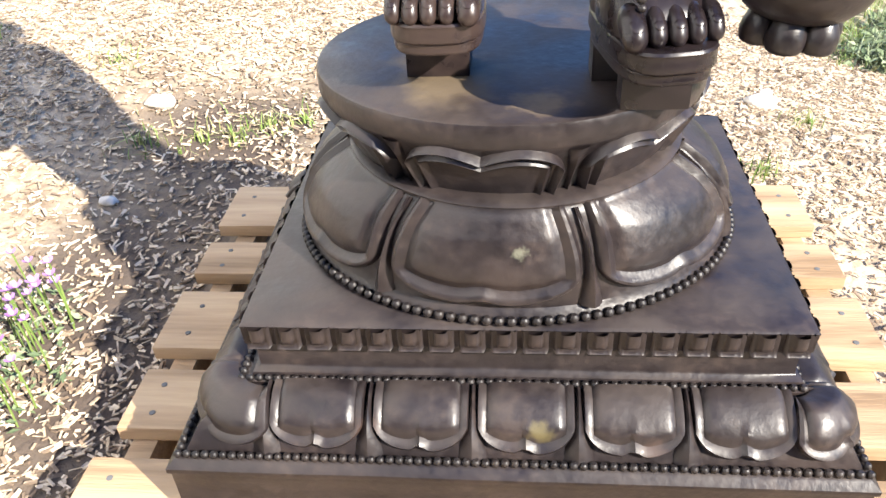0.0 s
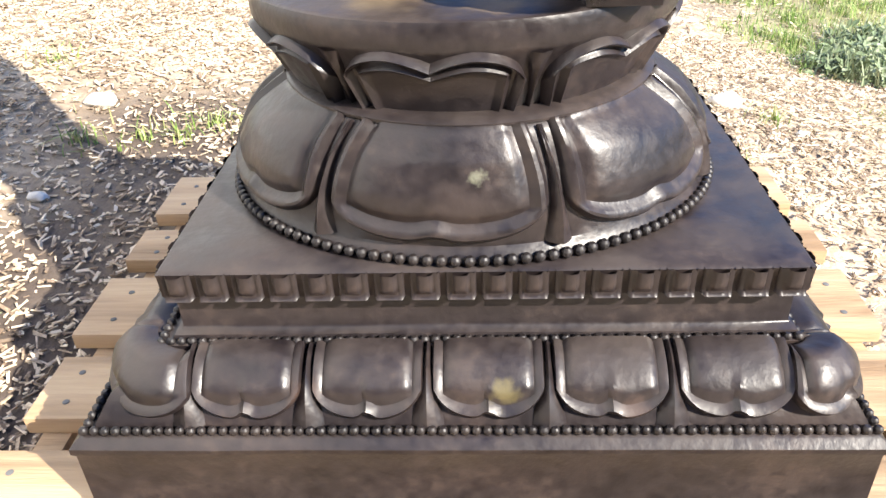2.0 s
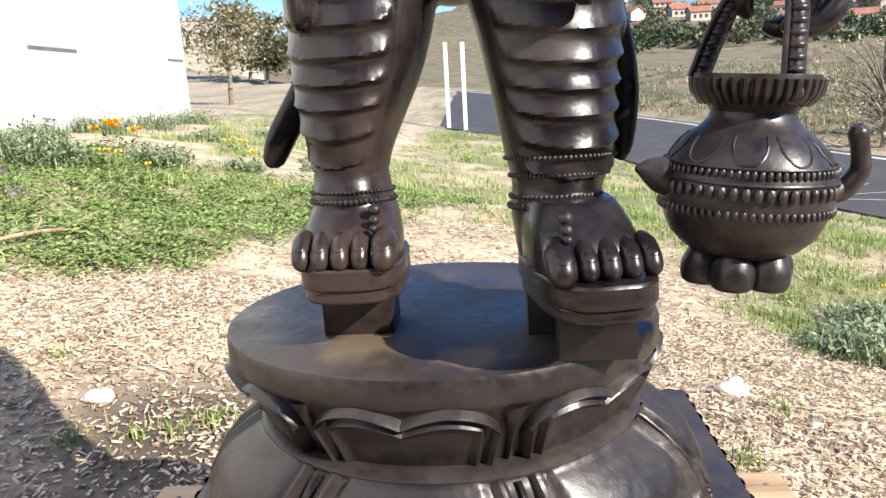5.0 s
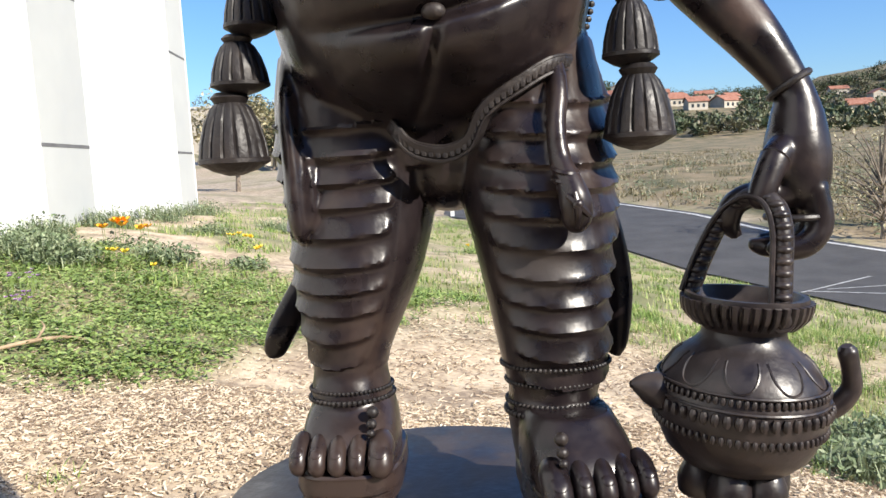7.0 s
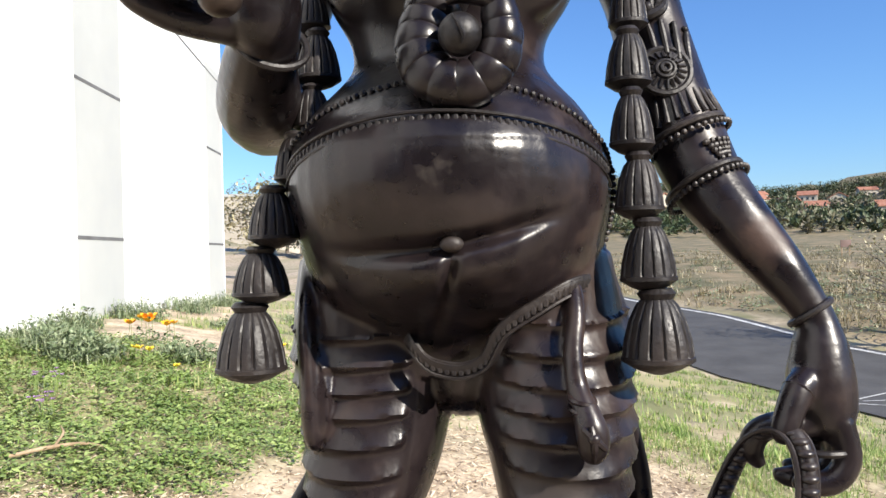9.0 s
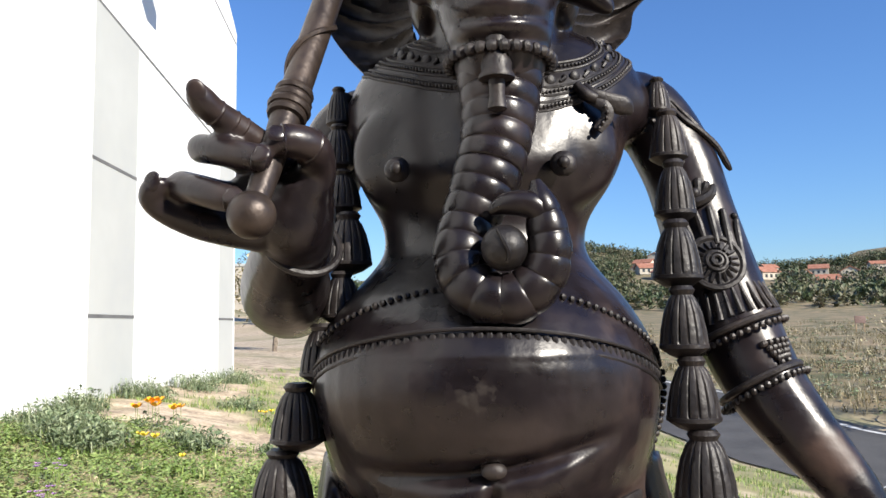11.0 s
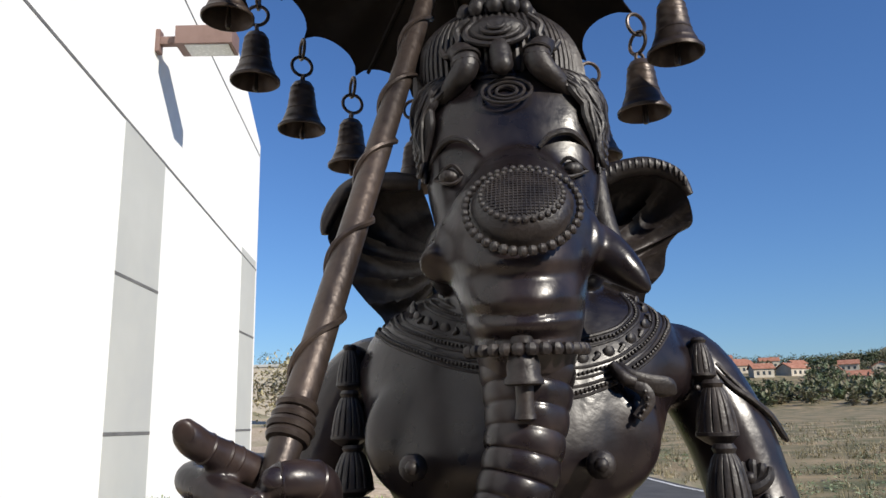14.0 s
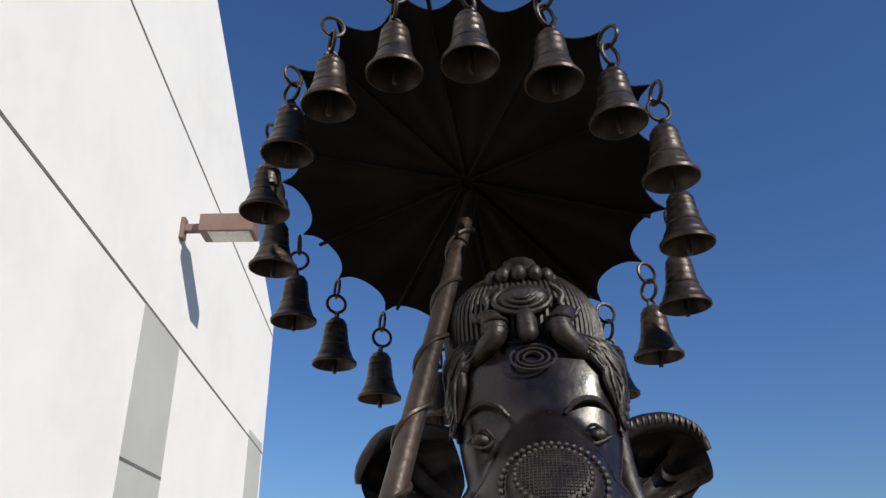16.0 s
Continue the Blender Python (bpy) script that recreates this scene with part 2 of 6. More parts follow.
def torus(bm, c, R, r, normal=(0, 0, 1), seg=18, tube=7, stretch=1.0):
    q = Vector((0, 0, 1)).rotation_difference(Vector(normal)).to_matrix()
    rings = []
    for k in range(seg):
        a = 2 * math.pi * k / seg
        rings.append([bm.verts.new(Vector(c) + q @ Vector(((R + r * math.cos(b)) * math.cos(a), (R * stretch + r * math.cos(b)) * math.sin(a), r * math.sin(b)))) for b in (2 * math.pi * j / tube for j in range(tube))])
    rings.append(rings[0])
    ring_faces(bm, rings, caps=False)


# ---- ground, road, hills ----
NEAR = ([-200, -20, 6, 10, 13.2, 14, 19, 26, 40, 80, 400], [30, 11, 7.2, 5.4, 4.3, 3.8, 2.3, -2.5, -12.6, -45, -300])
FAR = ([-200, -20, 6, 17, 22, 26, 37, 50, 80, 400], [36, 16.5, 12.5, 7.3, 6.3, 4.6, 1.7, -2.5, -20, -230])
ROAD_Z = ([-200, 13, 19, 26, 40, 80, 400], [-1.1, -1.1, -0.8, -0.5, 0.0, 0.6, 4.0])


def height(x, y):
    """The lie of the land."""
    x, y = np.asarray(x, float), np.asarray(y, float)
    near, far, rz = np.interp(y, *NEAR), np.interp(y, *FAR), np.interp(y, *ROAD_Z)
    w = np.clip((near - x) / 13, 0, 1)
    h = rz + (0.73 - rz) * (1 - (1 - w) ** 1.22)
    over = np.clip(x - far, 0, None)
    rise = np.clip((over - 25) / 45, 0, 1)
    h = h + (0.02 * np.minimum(over, 15) + 0.45 * rise * rise * (3 - 2 * rise)) * (over > 0)
    d = np.hypot(x, y)
    h = h + np.clip((d - 150) / 490, 0, 1) ** 1.35 * 50.0 * (0.8 + 0.25 * np.sin(x * 0.02 + 1) + 0.15 * np.sin(y * 0.031 + x * 0.047)) * (over > 0)
    h = h + np.clip((d - 70) / 200, 0, 1) * 12 * (over <= 0)
    # the bank towards the building
    q = np.clip((-x - 0.8) / 2.4, 0, 1) * np.clip((y - 2.5) / 4, 0, 1)
    h = np.where(over > 0, h, np.minimum(h + 0.15 * q, np.maximum(h, 0.68)))
    # levelled round the pallet
    k = np.clip((1.9 - np.hypot(x - 0.02, y - 1.1)) / 1.0, 0, 1)
    k = k * k * (3 - 2 * k)
    flat = 0.085 - 0.035 * x + 0.01 * (y - 1)
    h = h * (1 - k) + flat * k
    off = (x < near) & (d < 60)
    h = h + off * 0.018 * (np.sin(x * 3.1 + y * 1.7) + np.sin(y * 4.3 - x * 2.2)) * np.clip((near - x) * 0.5, 0, 1)
    return h


def graded(lo, hi, fine_lo, fine_hi, step, grow=1.13):
    a = list(np.arange(fine_lo, fine_hi, step))
    s = step
    while a[-1] < hi:
        s *= grow
        a.append(a[-1] + s)
    s = step
    b = [fine_lo]
    while b[-1] > lo:
        s *= grow
        b.append(b[-1] - s)
    return np.array(b[:0:-1] + a)


gx, gy = graded(-900, 900, -7, 8, 0.11), graded(-300, 1500, -2, 16, 0.11)
GX, GY = np.meshgrid(gx, gy)
GZ = height(GX, GY)
nx, ny = len(gx), len(gy)
quads = [(j * nx + i, j * nx + i + 1, (j + 1) * nx + i + 1, (j + 1) * nx + i) for j in range(ny - 1) for i in range(nx - 1)]
me = bpy.data.meshes.new("ground")
me.from_pydata(np.stack([GX, GY, GZ], -1).reshape(-1, 3).tolist(), [], quads)
for p in me.polygons:
    p.use_smooth = True


def value_noise(x, y, s, seed=0):
    """Smooth noise from 0 to 1 on arrays."""
    x, y = np.asarray(x, float) / s, np.asarray(y, float) / s
    i, j = np.floor(x).astype(int), np.floor(y).astype(int)
    f, g = x - i, y - j
    f, g = f * f * (3 - 2 * f), g * g * (3 - 2 * g)

    def r(a, b):
        k = np.sin(a * 127.1 + b * 311.7 + seed * 74.7) * 43758.5453
        return k - np.floor(k)
    return (r(i, j) * (1 - f) + r(i + 1, j) * f) * (1 - g) + (r(i, j + 1) * (1 - f) + r(i + 1, j + 1) * f) * g


def ease(v):
    v = np.clip(v, 0, 1)
    return v * v * (3 - 2 * v)


def green_share(x, y):
    """How much of the ground is under green growth."""
    x, y = np.asarray(x, float), np.asarray(y, float)
    n = 0.6 * value_noise(x, y, 0.9, 1) + 0.4 * value_noise(x, y, 0.3, 2)
    lush = ease((-0.95 - x + 0.35 * (y - 3.8)) / 0.5) * ease((y - 3.0) / 0.35) * ease((7.0 - y) / 1.5) * (0.95 + 0.3 * (n - 0.5))
    bank = ease((-1.5 - x) / 1.0) * ease((y - 5.5) / 1.5) * ease((n - 0.46) / 0.22) * 0.8
    back = ease((y - 4.3) / 1.5) * ease((x + 1.6) / 0.8) * (0.25 + 0.9 * ease((n - 0.3) / 0.35))
    right = ease((x - 1.05 - 0.12 * (3 - y)) / 0.5) * ease((y - 0.6) / 0.6) * (0.15 + 0.85 * ease((n - 0.38) / 0.3))
    return np.clip(np.maximum.reduce([lush, bank, back, right]), 0, 1)


def shaded_soil_share(x, y):
    """Dark bare soil by the pallet, darkened further to paint the shade there."""
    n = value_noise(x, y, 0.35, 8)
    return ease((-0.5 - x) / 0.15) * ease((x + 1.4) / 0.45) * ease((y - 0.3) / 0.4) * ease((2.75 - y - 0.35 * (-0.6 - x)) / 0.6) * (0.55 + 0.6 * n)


GREEN = green_share(GX, GY)
DRY = ease((GX - np.interp(GY, *FAR)) / 1.5)
SHADED_SOIL = shaded_soil_share(GX, GY)
for name, values in (("green", GREEN * (1 - DRY)), ("dry", DRY), ("shaded_soil", SHADED_SOIL)):
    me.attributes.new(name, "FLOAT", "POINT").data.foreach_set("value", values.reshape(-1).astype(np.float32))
SOIL = material("mulched_earth", [(0.24, 0.18, 0.125), (0.44, 0.35, 0.245), (0.60, 0.49, 0.355)], 4.0, (0.85, 0.95), 0, 0.7, 60, fine=0.7)
nt = SOIL.node_tree
base_link = nt.nodes["Principled BSDF"].inputs["Base Color"].links[0]
colour = base_link.from_socket
noise2 = nt.nodes.new("ShaderNodeTexNoise")
noise2.inputs["Scale"].default_value, noise2.inputs["Detail"].default_value = 0.45, 12
nt.links.new(next(n for n in nt.nodes if n.type == "MAPPING").outputs[0], noise2.inputs["Vector"])
# the last pair: dark soil plus painted shade beside the pallet
for name, c0, c1 in (("green", (0.14, 0.15, 0.06), (0.34, 0.30, 0.16)), ("dry", (0.095, 0.095, 0.040), (0.30, 0.225, 0.13)), ("shaded_soil", (0.045, 0.032, 0.026), (0.12, 0.09, 0.07))):
    at = nt.nodes.new("ShaderNodeAttribute")
    at.attribute_name = name
    ramp = nt.nodes.new("ShaderNodeValToRGB")
    ramp.color_ramp.elements[0].position, ramp.color_ramp.elements[1].position = 0.35, 0.65
    ramp.color_ramp.elements[0].color, ramp.color_ramp.elements[1].color = (*c0, 1), (*c1, 1)
    nt.links.new(noise2.outputs[0], ramp.inputs[0])
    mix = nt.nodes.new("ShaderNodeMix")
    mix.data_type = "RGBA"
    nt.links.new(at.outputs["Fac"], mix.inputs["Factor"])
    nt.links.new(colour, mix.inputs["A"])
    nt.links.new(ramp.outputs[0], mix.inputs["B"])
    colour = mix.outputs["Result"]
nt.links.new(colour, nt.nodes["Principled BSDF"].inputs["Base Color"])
me.materials.append(SOIL)
ground = tagged(new("ground", me), "mulched earth with patches of grass sloping to a dry field", "ground", kind="structure")


def strip(name, left, right, ys, lift, mat, label):
    bm = bmesh.new()
    rows = []
    for y in ys:
        a, b = float(left(y)), float(right(y))
        rows.append([bm.verts.new((a + (b - a) * f, y, float(np.interp(y, *ROAD_Z)) + lift)) for f in (0, 0.25, 0.5, 0.75, 1)])
    for p, q in zip(rows, rows[1:]):
        for i in range(4):
            bm.faces.new((p[i], p[i + 1], q[i + 1], q[i]))
    return tagged(part(name, bm, mat), label, "road", kind="structure")


YS = list(np.arange(-30, 30, 0.7)) + list(np.arange(30, 130, 3))
near_x, far_x = (lambda y: np.interp(y, *NEAR)), (lambda y: np.interp(y, *FAR))
strip("road", lambda y: near_x(y) + 0.05, lambda y: far_x(y) - 0.05, YS, 0.03, ASPHALT, "grey asphalt road with white edge lines")
strip("road_line", lambda y: far_x(y) - 0.45, lambda y: far_x(y) - 0.3, YS, 0.036, LINE, "worn white line along the road edge")

for x0, y0, x1, y1 in ((4.84, 11.86, 6.67, 13.22), (4.95, 11.95, 6.9, 11.1), (5.3, 12.05, 7.4, 12.3)):
    bm = bmesh.new()
    d = Vector((x1 - x0, y1 - y0)).normalized()
    n = Vector((-d.y, d.x)) * 0.018
    bm.faces.new([bm.verts.new((x + s * n.x, y + s * n.y, -1.06)) for x, y, s in ((x0, y0, -1), (x1, y1, -1), (x1, y1, 1), (x0, y0, 1))])
    tagged(part("road_line", bm, LINE), "thin white painted line at the road junction", "road marking", kind="structure")

# ---- building ----
W0, WD, WN = Vector((-4.68, 8.23, 0)), Vector((-0.1365, 0.9906, 0)), Vector((0.9906, 0.1365, 0))


def on_wall(u, z, out=0.0):
    return W0 + WD * u + WN * out + Vector((0, 0, z))


def slab(bm, corners, thick, out=0.0):
    """A slab on the wall from four corners (u, z), its face at out."""
    f = [bm.verts.new(on_wall(u, z, out)) for u, z in corners]
    b = [bm.verts.new(on_wall(u, z, out - thick)) for u, z in corners]
    ring_faces(bm, [b, f])


def roof_z(u):
    return 11.45 - 0.57 * (u + 0.0) if u > -3 else 13.2


building = tagged(empty("building", on_wall(0, 0.7)), "white painted concrete building with grey painted panels", "building")
bm = bmesh.new()
slab(bm, [(-16, -0.6), (6.9, -0.6), (6.9, roof_z(6.9)), (-3, roof_z(-3)), (-16, 13.2)], 9.0)
part("wall", bm, WALL_WHITE, building, smooth=False)


def top_grey(u):
    return 5.27 - 0.045 * u


for u0, u1 in ((0.0, 1.38), (5.65, 6.78)):
    for z0, z1 in ((0.2, 1.6), (1.6, 3.4), (3.4, None)):
        bm = bmesh.new()
        a, b = (top_grey(u0), top_grey(u1)) if z1 is None else (z1 - 0.02, z1 - 0.02)
        slab(bm, [(u0, z0 + 0.02), (u1, z0 + 0.02), (u1, b), (u0, a)], 0.02, 0.004)
        part("panel", bm, WALL_GREY, building, "grey painted panel", smooth=False)
for za, zb in ((5.49 + 0.1, 4.96 - 0.15), (8.75, 7.3)):
    bm = bmesh.new()
    slab(bm, [(-5.5, za + 0.05), (6.85, zb - 0.03), (6.85, zb + 0.0), (-5.5, za + 0.09)], 0.03, 0.006)
    part("joint", bm, JOINT, building, "thin dark wall joint", smooth=False)

for u0, u1 in ((0.0, 1.38), (5.65, 6.78)):
    for z in (1.6, 3.4):
        bm = bmesh.new()
        slab(bm, [(u0, z - 0.022), (u1, z - 0.022), (u1, z + 0.018), (u0, z + 0.018)], 0.02, 0.008)
        part("joint", bm, JOINT, building, "thin dark wall joint", smooth=False)

lamp = tagged(empty("wall_lamp", on_wall(0.8, 6.7)), "brown metal shoebox wall lamp on a short arm", "lamp")
FR = Matrix(((WN.x, WD.x, 0, 0), (WN.y, WD.y, 0, 0), (0, 0, 1, 0), (0, 0, 0, 1)))
base = Matrix.Translation(on_wall(0.8, 6.7)) @ FR
for name, lo, hi, mat, lab in (("wall_plate", (0, -0.07, -0.16), (0.06, 0.07, 0.16), LAMP_BROWN, ""), ("arm", (0.05, -0.05, -0.05), (0.32, 0.05, 0.06), LAMP_BROWN, ""),
                               ("head", (0.3, -0.19, -0.12), (1.05, 0.19, 0.14), LAMP_BROWN, ""), ("lens", (0.42, -0.15, -0.135), (1.0, 0.15, -0.115), LENS, "pale flat glass lens")):
    bm = box(bmesh.new(), lo, hi, 0.012)
    bm.transform(base)
    part(name, bm, mat, lamp, lab)

# unseen wall, added to hold sky light and reflections off the sculpture's front
bm = box(bmesh.new(), (-16.0, -7.4, -1.0), (11.0, -7.0, 6.2), 0.02)
tagged(part("sky_block_wall", bm, SKY_BLOCK_DARK, smooth=False), "plain dark wall added out of view to cut sky light", "wall", kind="structure")

# ---- pallet ----
pallet = tagged(empty("pallet", (0.02, 1.1, 0.09)), "raw pine shipping pallet with weathered deck boards", "pallet")
TOP = 0.222
for y0, y1 in ((0.46, 0.60), (0.655, 0.80), (0.86, 1.0), (1.055, 1.225), (1.285, 1.40), (1.465, 1.64)):
    d = random.uniform(-0.012, 0.012)
    part("deck_board", box(bmesh.new(), (-0.65 + d, y0, TOP - 0.03), (0.685 + d, y1, TOP), 0.004), PINE, pallet)
    for x0 in (-0.60, 0.635):
        for f in (0.25, 0.72):
            bm = bmesh.new()
            lathe(bm, [(0.0055, -0.003), (0.0055, 0.0008), (0.003, 0.0012)], (x0 + d + random.uniform(-0.008, 0.008), y0 + (y1 - y0) * f, TOP), 8)
            part("nail", bm, JOINT, pallet)
for x0 in (-0.62, -0.02, 0.61):
    part("stringer", box(bmesh.new(), (x0, 0.46, 0.075), (x0 + 0.045, 1.63, TOP - 0.0315), 0.003), PINE, pallet)
for y0 in (0.47, 1.0, 1.5):
    part("bottom_board", box(bmesh.new(), (-0.65, y0, 0.05), (0.685, y0 + 0.12, 0.0735), 0.003), PINE, pallet)

# ---- lotus pedestal ----
PX, PY = 0.02, 1.07
pedestal = tagged(empty("lotus_pedestal", (PX, PY, TOP)), "dark bronze double lotus pedestal with stepped base on a pallet", "pedestal")


def rect_ring(bm, hx, hy, z, cx=PX, cy=PY, n=10):
    """Vertices round a rectangle, anticlockwise from the front left corner."""
    pts = []
    for (ax, ay), (bx, by) in (((-1, -1), (1, -1)), ((1, -1), (1, 1)), ((1, 1), (-1, 1)), ((-1, 1), (-1, -1))):
        for i in range(n):
            f = i / n
            pts.append((cx + hx * (ax + (bx - ax) * f), cy + hy * (ay + (by - ay) * f)))
    return [bm.verts.new((x + 0.0015 * noise.noise((x * 9, y * 9, z * 30)), y + 0.0015 * noise.noise((x * 9 + 4, y * 9, z * 30)), z)) for x, y in pts]


def stepped(name, rows, cx=PX, cy=PY, label=""):
    bm = bmesh.new()
    ring_faces(bm, [rect_ring(bm, a, b, z, cx, cy) for a, b, z in rows])
    return part(name, bm, BRONZE, pedestal, label)


stepped("plinth", [(0.476, 0.385, 0.2225), (0.478, 0.387, 0.226), (0.478, 0.387, 0.243), (0.472, 0.381, 0.248), (0.470, 0.379, 0.252), (0.470, 0.379, 0.328), (0.474, 0.383, 0.334), (0.474, 0.383, 0.342), (0.466, 0.375, 0.350), (0.460, 0.369, 0.3535), (0.30, 0.25, 0.3535)])
stepped("petal_bed", [(0.452, 0.361, 0.353), (0.449, 0.358, 0.362), (0.430, 0.339, 0.392), (0.395, 0.304, 0.414), (0.384, 0.293, 0.418), (0.384, 0.293, 0.4255), (0.378, 0.287, 0.4265)], PX + 0.004)
NX, NY = 0.034, 1.075
stepped("neck", [(0.376, 0.287, 0.4265), (0.374, 0.285, 0.432), (0.366, 0.277, 0.436), (0.364, 0.275, 0.440), (0.364, 0.275, 0.4955)], NX, NY)
stepped("ledge", [(0.366, 0.298, 0.496), (0.368, 0.300, 0.499), (0.369, 0.301, 0.527), (0.370, 0.302, 0.530), (0.365, 0.297, 0.5335), (0.2, 0.2, 0.5335)], NX, NY + 0.002)


def ease_one(v):
    v = min(max(v, 0.0), 1.0)
    return v * v * (3 - 2 * v)


def petal_mesh(name, place, w, top, mat=BRONZE, dome=0.012, rim=0.006, nu=26, nv=20, notch=0.08, root=1.0, square=2.6, shoulder=0.42, ridge=0.0):
    """A lotus petal: place(a, b, h) gives the spot a along, b down from root (0) to tip (1), h off the bed."""
    bm = bmesh.new()
    rows = []
    for j in range(nv + 1):
        v = j / nv
        row = []
        for i in range(nu + 1):
            u = -1 + 2 * i / nu
            end = shoulder + (1 - shoulder) * (1 - abs(u) ** square) ** 0.5 - notch * math.exp(-(u / 0.13) ** 2)
            s = max(abs(u), v)
            h = dome * (1 - s**5) * min(1.0, root + (1 - root) * v / 0.3) + rim * math.exp(-((s - 0.90) / 0.06) ** 2) - 0.55 * rim * math.exp(-((s - 0.78) / 0.05) ** 2)
            h += 0.35 * rim * math.exp(-(u / 0.06) ** 2) * max(0, v - 0.55) * 2
            if u >= 0:
                h += ridge * ease_one((v - 0.42) / 0.3) * math.exp(-u / 0.5)
            if s > 0.985:
                h = -0.006
            row.append(bm.verts.new(place(u * w, v * end * top, h)))
        rows.append(row)
    ring_faces(bm, rows, closed=False, caps=False)
    return bm


def bed_place(side, along0):
    """On the sloping lower bed: side 0 front, 1 right, 2 back, 3 left."""
    hx, hy = (0.452, 0.361) if side % 2 == 0 else (0.361, 0.452)

    def place(a, b, h):
        b = min(max(b, 0), 1)
        ang = b * 1.25
        dy, dz = 0.068 * (1 - math.sin(ang) / math.sin(1.25)), 0.064 * (1 - (1 - math.cos(ang)) / (1 - math.cos(1.25)))
        ny, nz = math.sin(0.25 + ang), math.cos(0.25 + ang)
        p = Vector((along0 + a, -(hy - dy - 0.004) - h * ny, 0.356 + dz + h * nz))
        p.xy = Matrix.Rotation(radians(90 * side), 2) @ p.xy
        return p + Vector((PX + 0.004, PY, 0))
    return place


TARNISHED = stained(BRONZE.copy(), [((0.06, 0.715, 0.405), 0.022, (0.13, 0.105, 0.035), 0.55), ((-0.17, 0.71, 0.40), 0.03, (0.10, 0.06, 0.045), 0.45), ((0.21, 0.705, 0.38), 0.025, (0.09, 0.055, 0.042), 0.45)])
for side, spots in ((0, [-0.265, -0.122, 0.019, 0.160, 0.301]), (2, [-0.288, -0.144, 0, 0.144, 0.288]), (1, [-0.216, -0.072, 0.072, 0.216]), (3, [-0.216, -0.072, 0.072, 0.216])):
    for a0 in spots:
        part("petal", petal_mesh("petal", bed_place(side, a0), 0.0685, 0.94, dome=0.016, rim=0.007, square=2.8, shoulder=0.45, root=1.0 if side == 0 else 0.15, ridge=0.004), TARNISHED if side == 0 else BRONZE, pedestal)
        # upright leaf edge between two petals
        pl = bed_place(side, a0 - 0.0715)
        bm = bmesh.new()
        rows = []
        for j in range(9):
            v = 0.02 + 0.95 * j / 8
            wd = 0.005 + 0.036 * max(0, v - 0.3) ** 1.5
            rows.append([bm.verts.new(pl(a, v, h)) for a, h in ((-wd, -0.004), (-wd * 0.7, 0.005), (0, 0.0125), (wd * 0.7, 0.007), (wd, -0.004))])
        ring_faces(bm, rows, closed=False, caps=False)
        part("leaf", bm, BRONZE, pedestal)
for cx, cy in ((-1, -1), (1, -1), (1, 1), (-1, 1)):
    R = 0.112 if cx < 0 else 0.082

    def corner(a, b, h, cx=cx, cy=cy, R=R):
        """Wraps the petal round the corner of the bed."""
        ang = b * 1.25
        off = 0.068 * (1 - math.sin(ang) / math.sin(1.25)) * 0.9
        dz = 0.064 * (1 - (1 - math.cos(ang)) / (1 - math.cos(1.25)))
        n, up = math.sin(0.25 + ang), math.cos(0.25 + ang)
        t = math.atan2(cy, cx) + radians(54) * a
        rad = R - off + h * n
        return Vector((PX + 0.004 + cx * (0.452 - R) + rad * math.cos(t), PY + cy * (0.361 - R) + rad * math.sin(t), 0.356 + dz + h * up))

    part("corner_petal", petal_mesh("corner_petal", corner, 1.0, 0.94, dome=0.024, rim=0.007, root=0.35, square=3.0, shoulder=0.5, ridge=0.004), BRONZE, pedestal)


def bead_band(name, hx, hy, z, cx, cy, step, r):
    bm = bmesh.new()
    for (ax, ay), (bx, by) in (((-1, -1), (1, -1)), ((1, -1), (1, 1)), ((1, 1), (-1, 1)), ((-1, 1), (-1, -1))):
        L = math.hypot((bx - ax) * hx, (by - ay) * hy)
        k = int(L / step)
        for i in range(k):
            f = i / k
            s = random.uniform(0.9, 1.08)
            ball_fast(bm, (cx + hx * (ax + (bx - ax) * f), cy + hy * (ay + (by - ay) * f), z + random.uniform(-0.0006, 0.0006)), (r * s, r * s, r), 8, 6)
    ob = part(name, bm, CARVED, pedestal)
    ob["kind"] = "stuff"


bead_band("lower_bead_band", 0.459, 0.368, 0.3585, PX + 0.002, PY, 0.0128, 0.0062)
bead_band("upper_bead_band", 0.381, 0.290, 0.4275, NX - 0.008, NY - 0.002, 0.0128, 0.0062)


def flute_mesh():
    """A scalloped block for the ledge's edge, facing -y, its back at y = 0."""
    bm = bmesh.new()
    nu, nv = 10, 8
    rows = []
    for j in range(nv + 1):
        v = j / nv
        row = []
        for i in range(nu + 1):
            u = -1 + 2 * i / nu
            s = max(abs(u), 1.0 - v * 1.0 if v < 0.35 else 0)
            edge = max(abs(u), abs(2 * (1 - v) - 1) if v < 0.5 else 0)
            h = 0.0105 - 0.0085 * math.exp(-((edge - 0.66) / 0.12) ** 2) + 0.003 * max(0, 1 - (edge / 0.6) ** 2) - 0.006 * max(0, (abs(u) - 0.8) / 0.2) ** 2
            if abs(u) > 0.96:
                h = -0.002
            row.append(bm.verts.new((u * 0.0185, -h, (v - 0.5) * 0.034)))
        rows.append(row)
    ring_faces(bm, rows, closed=False, caps=False)
    for f in bm.faces:
        f.smooth = True
    me = bpy.data.meshes.new("flute")
    bm.to_mesh(me)
    bm.free()
    me.materials.append(BRONZE)
    return me


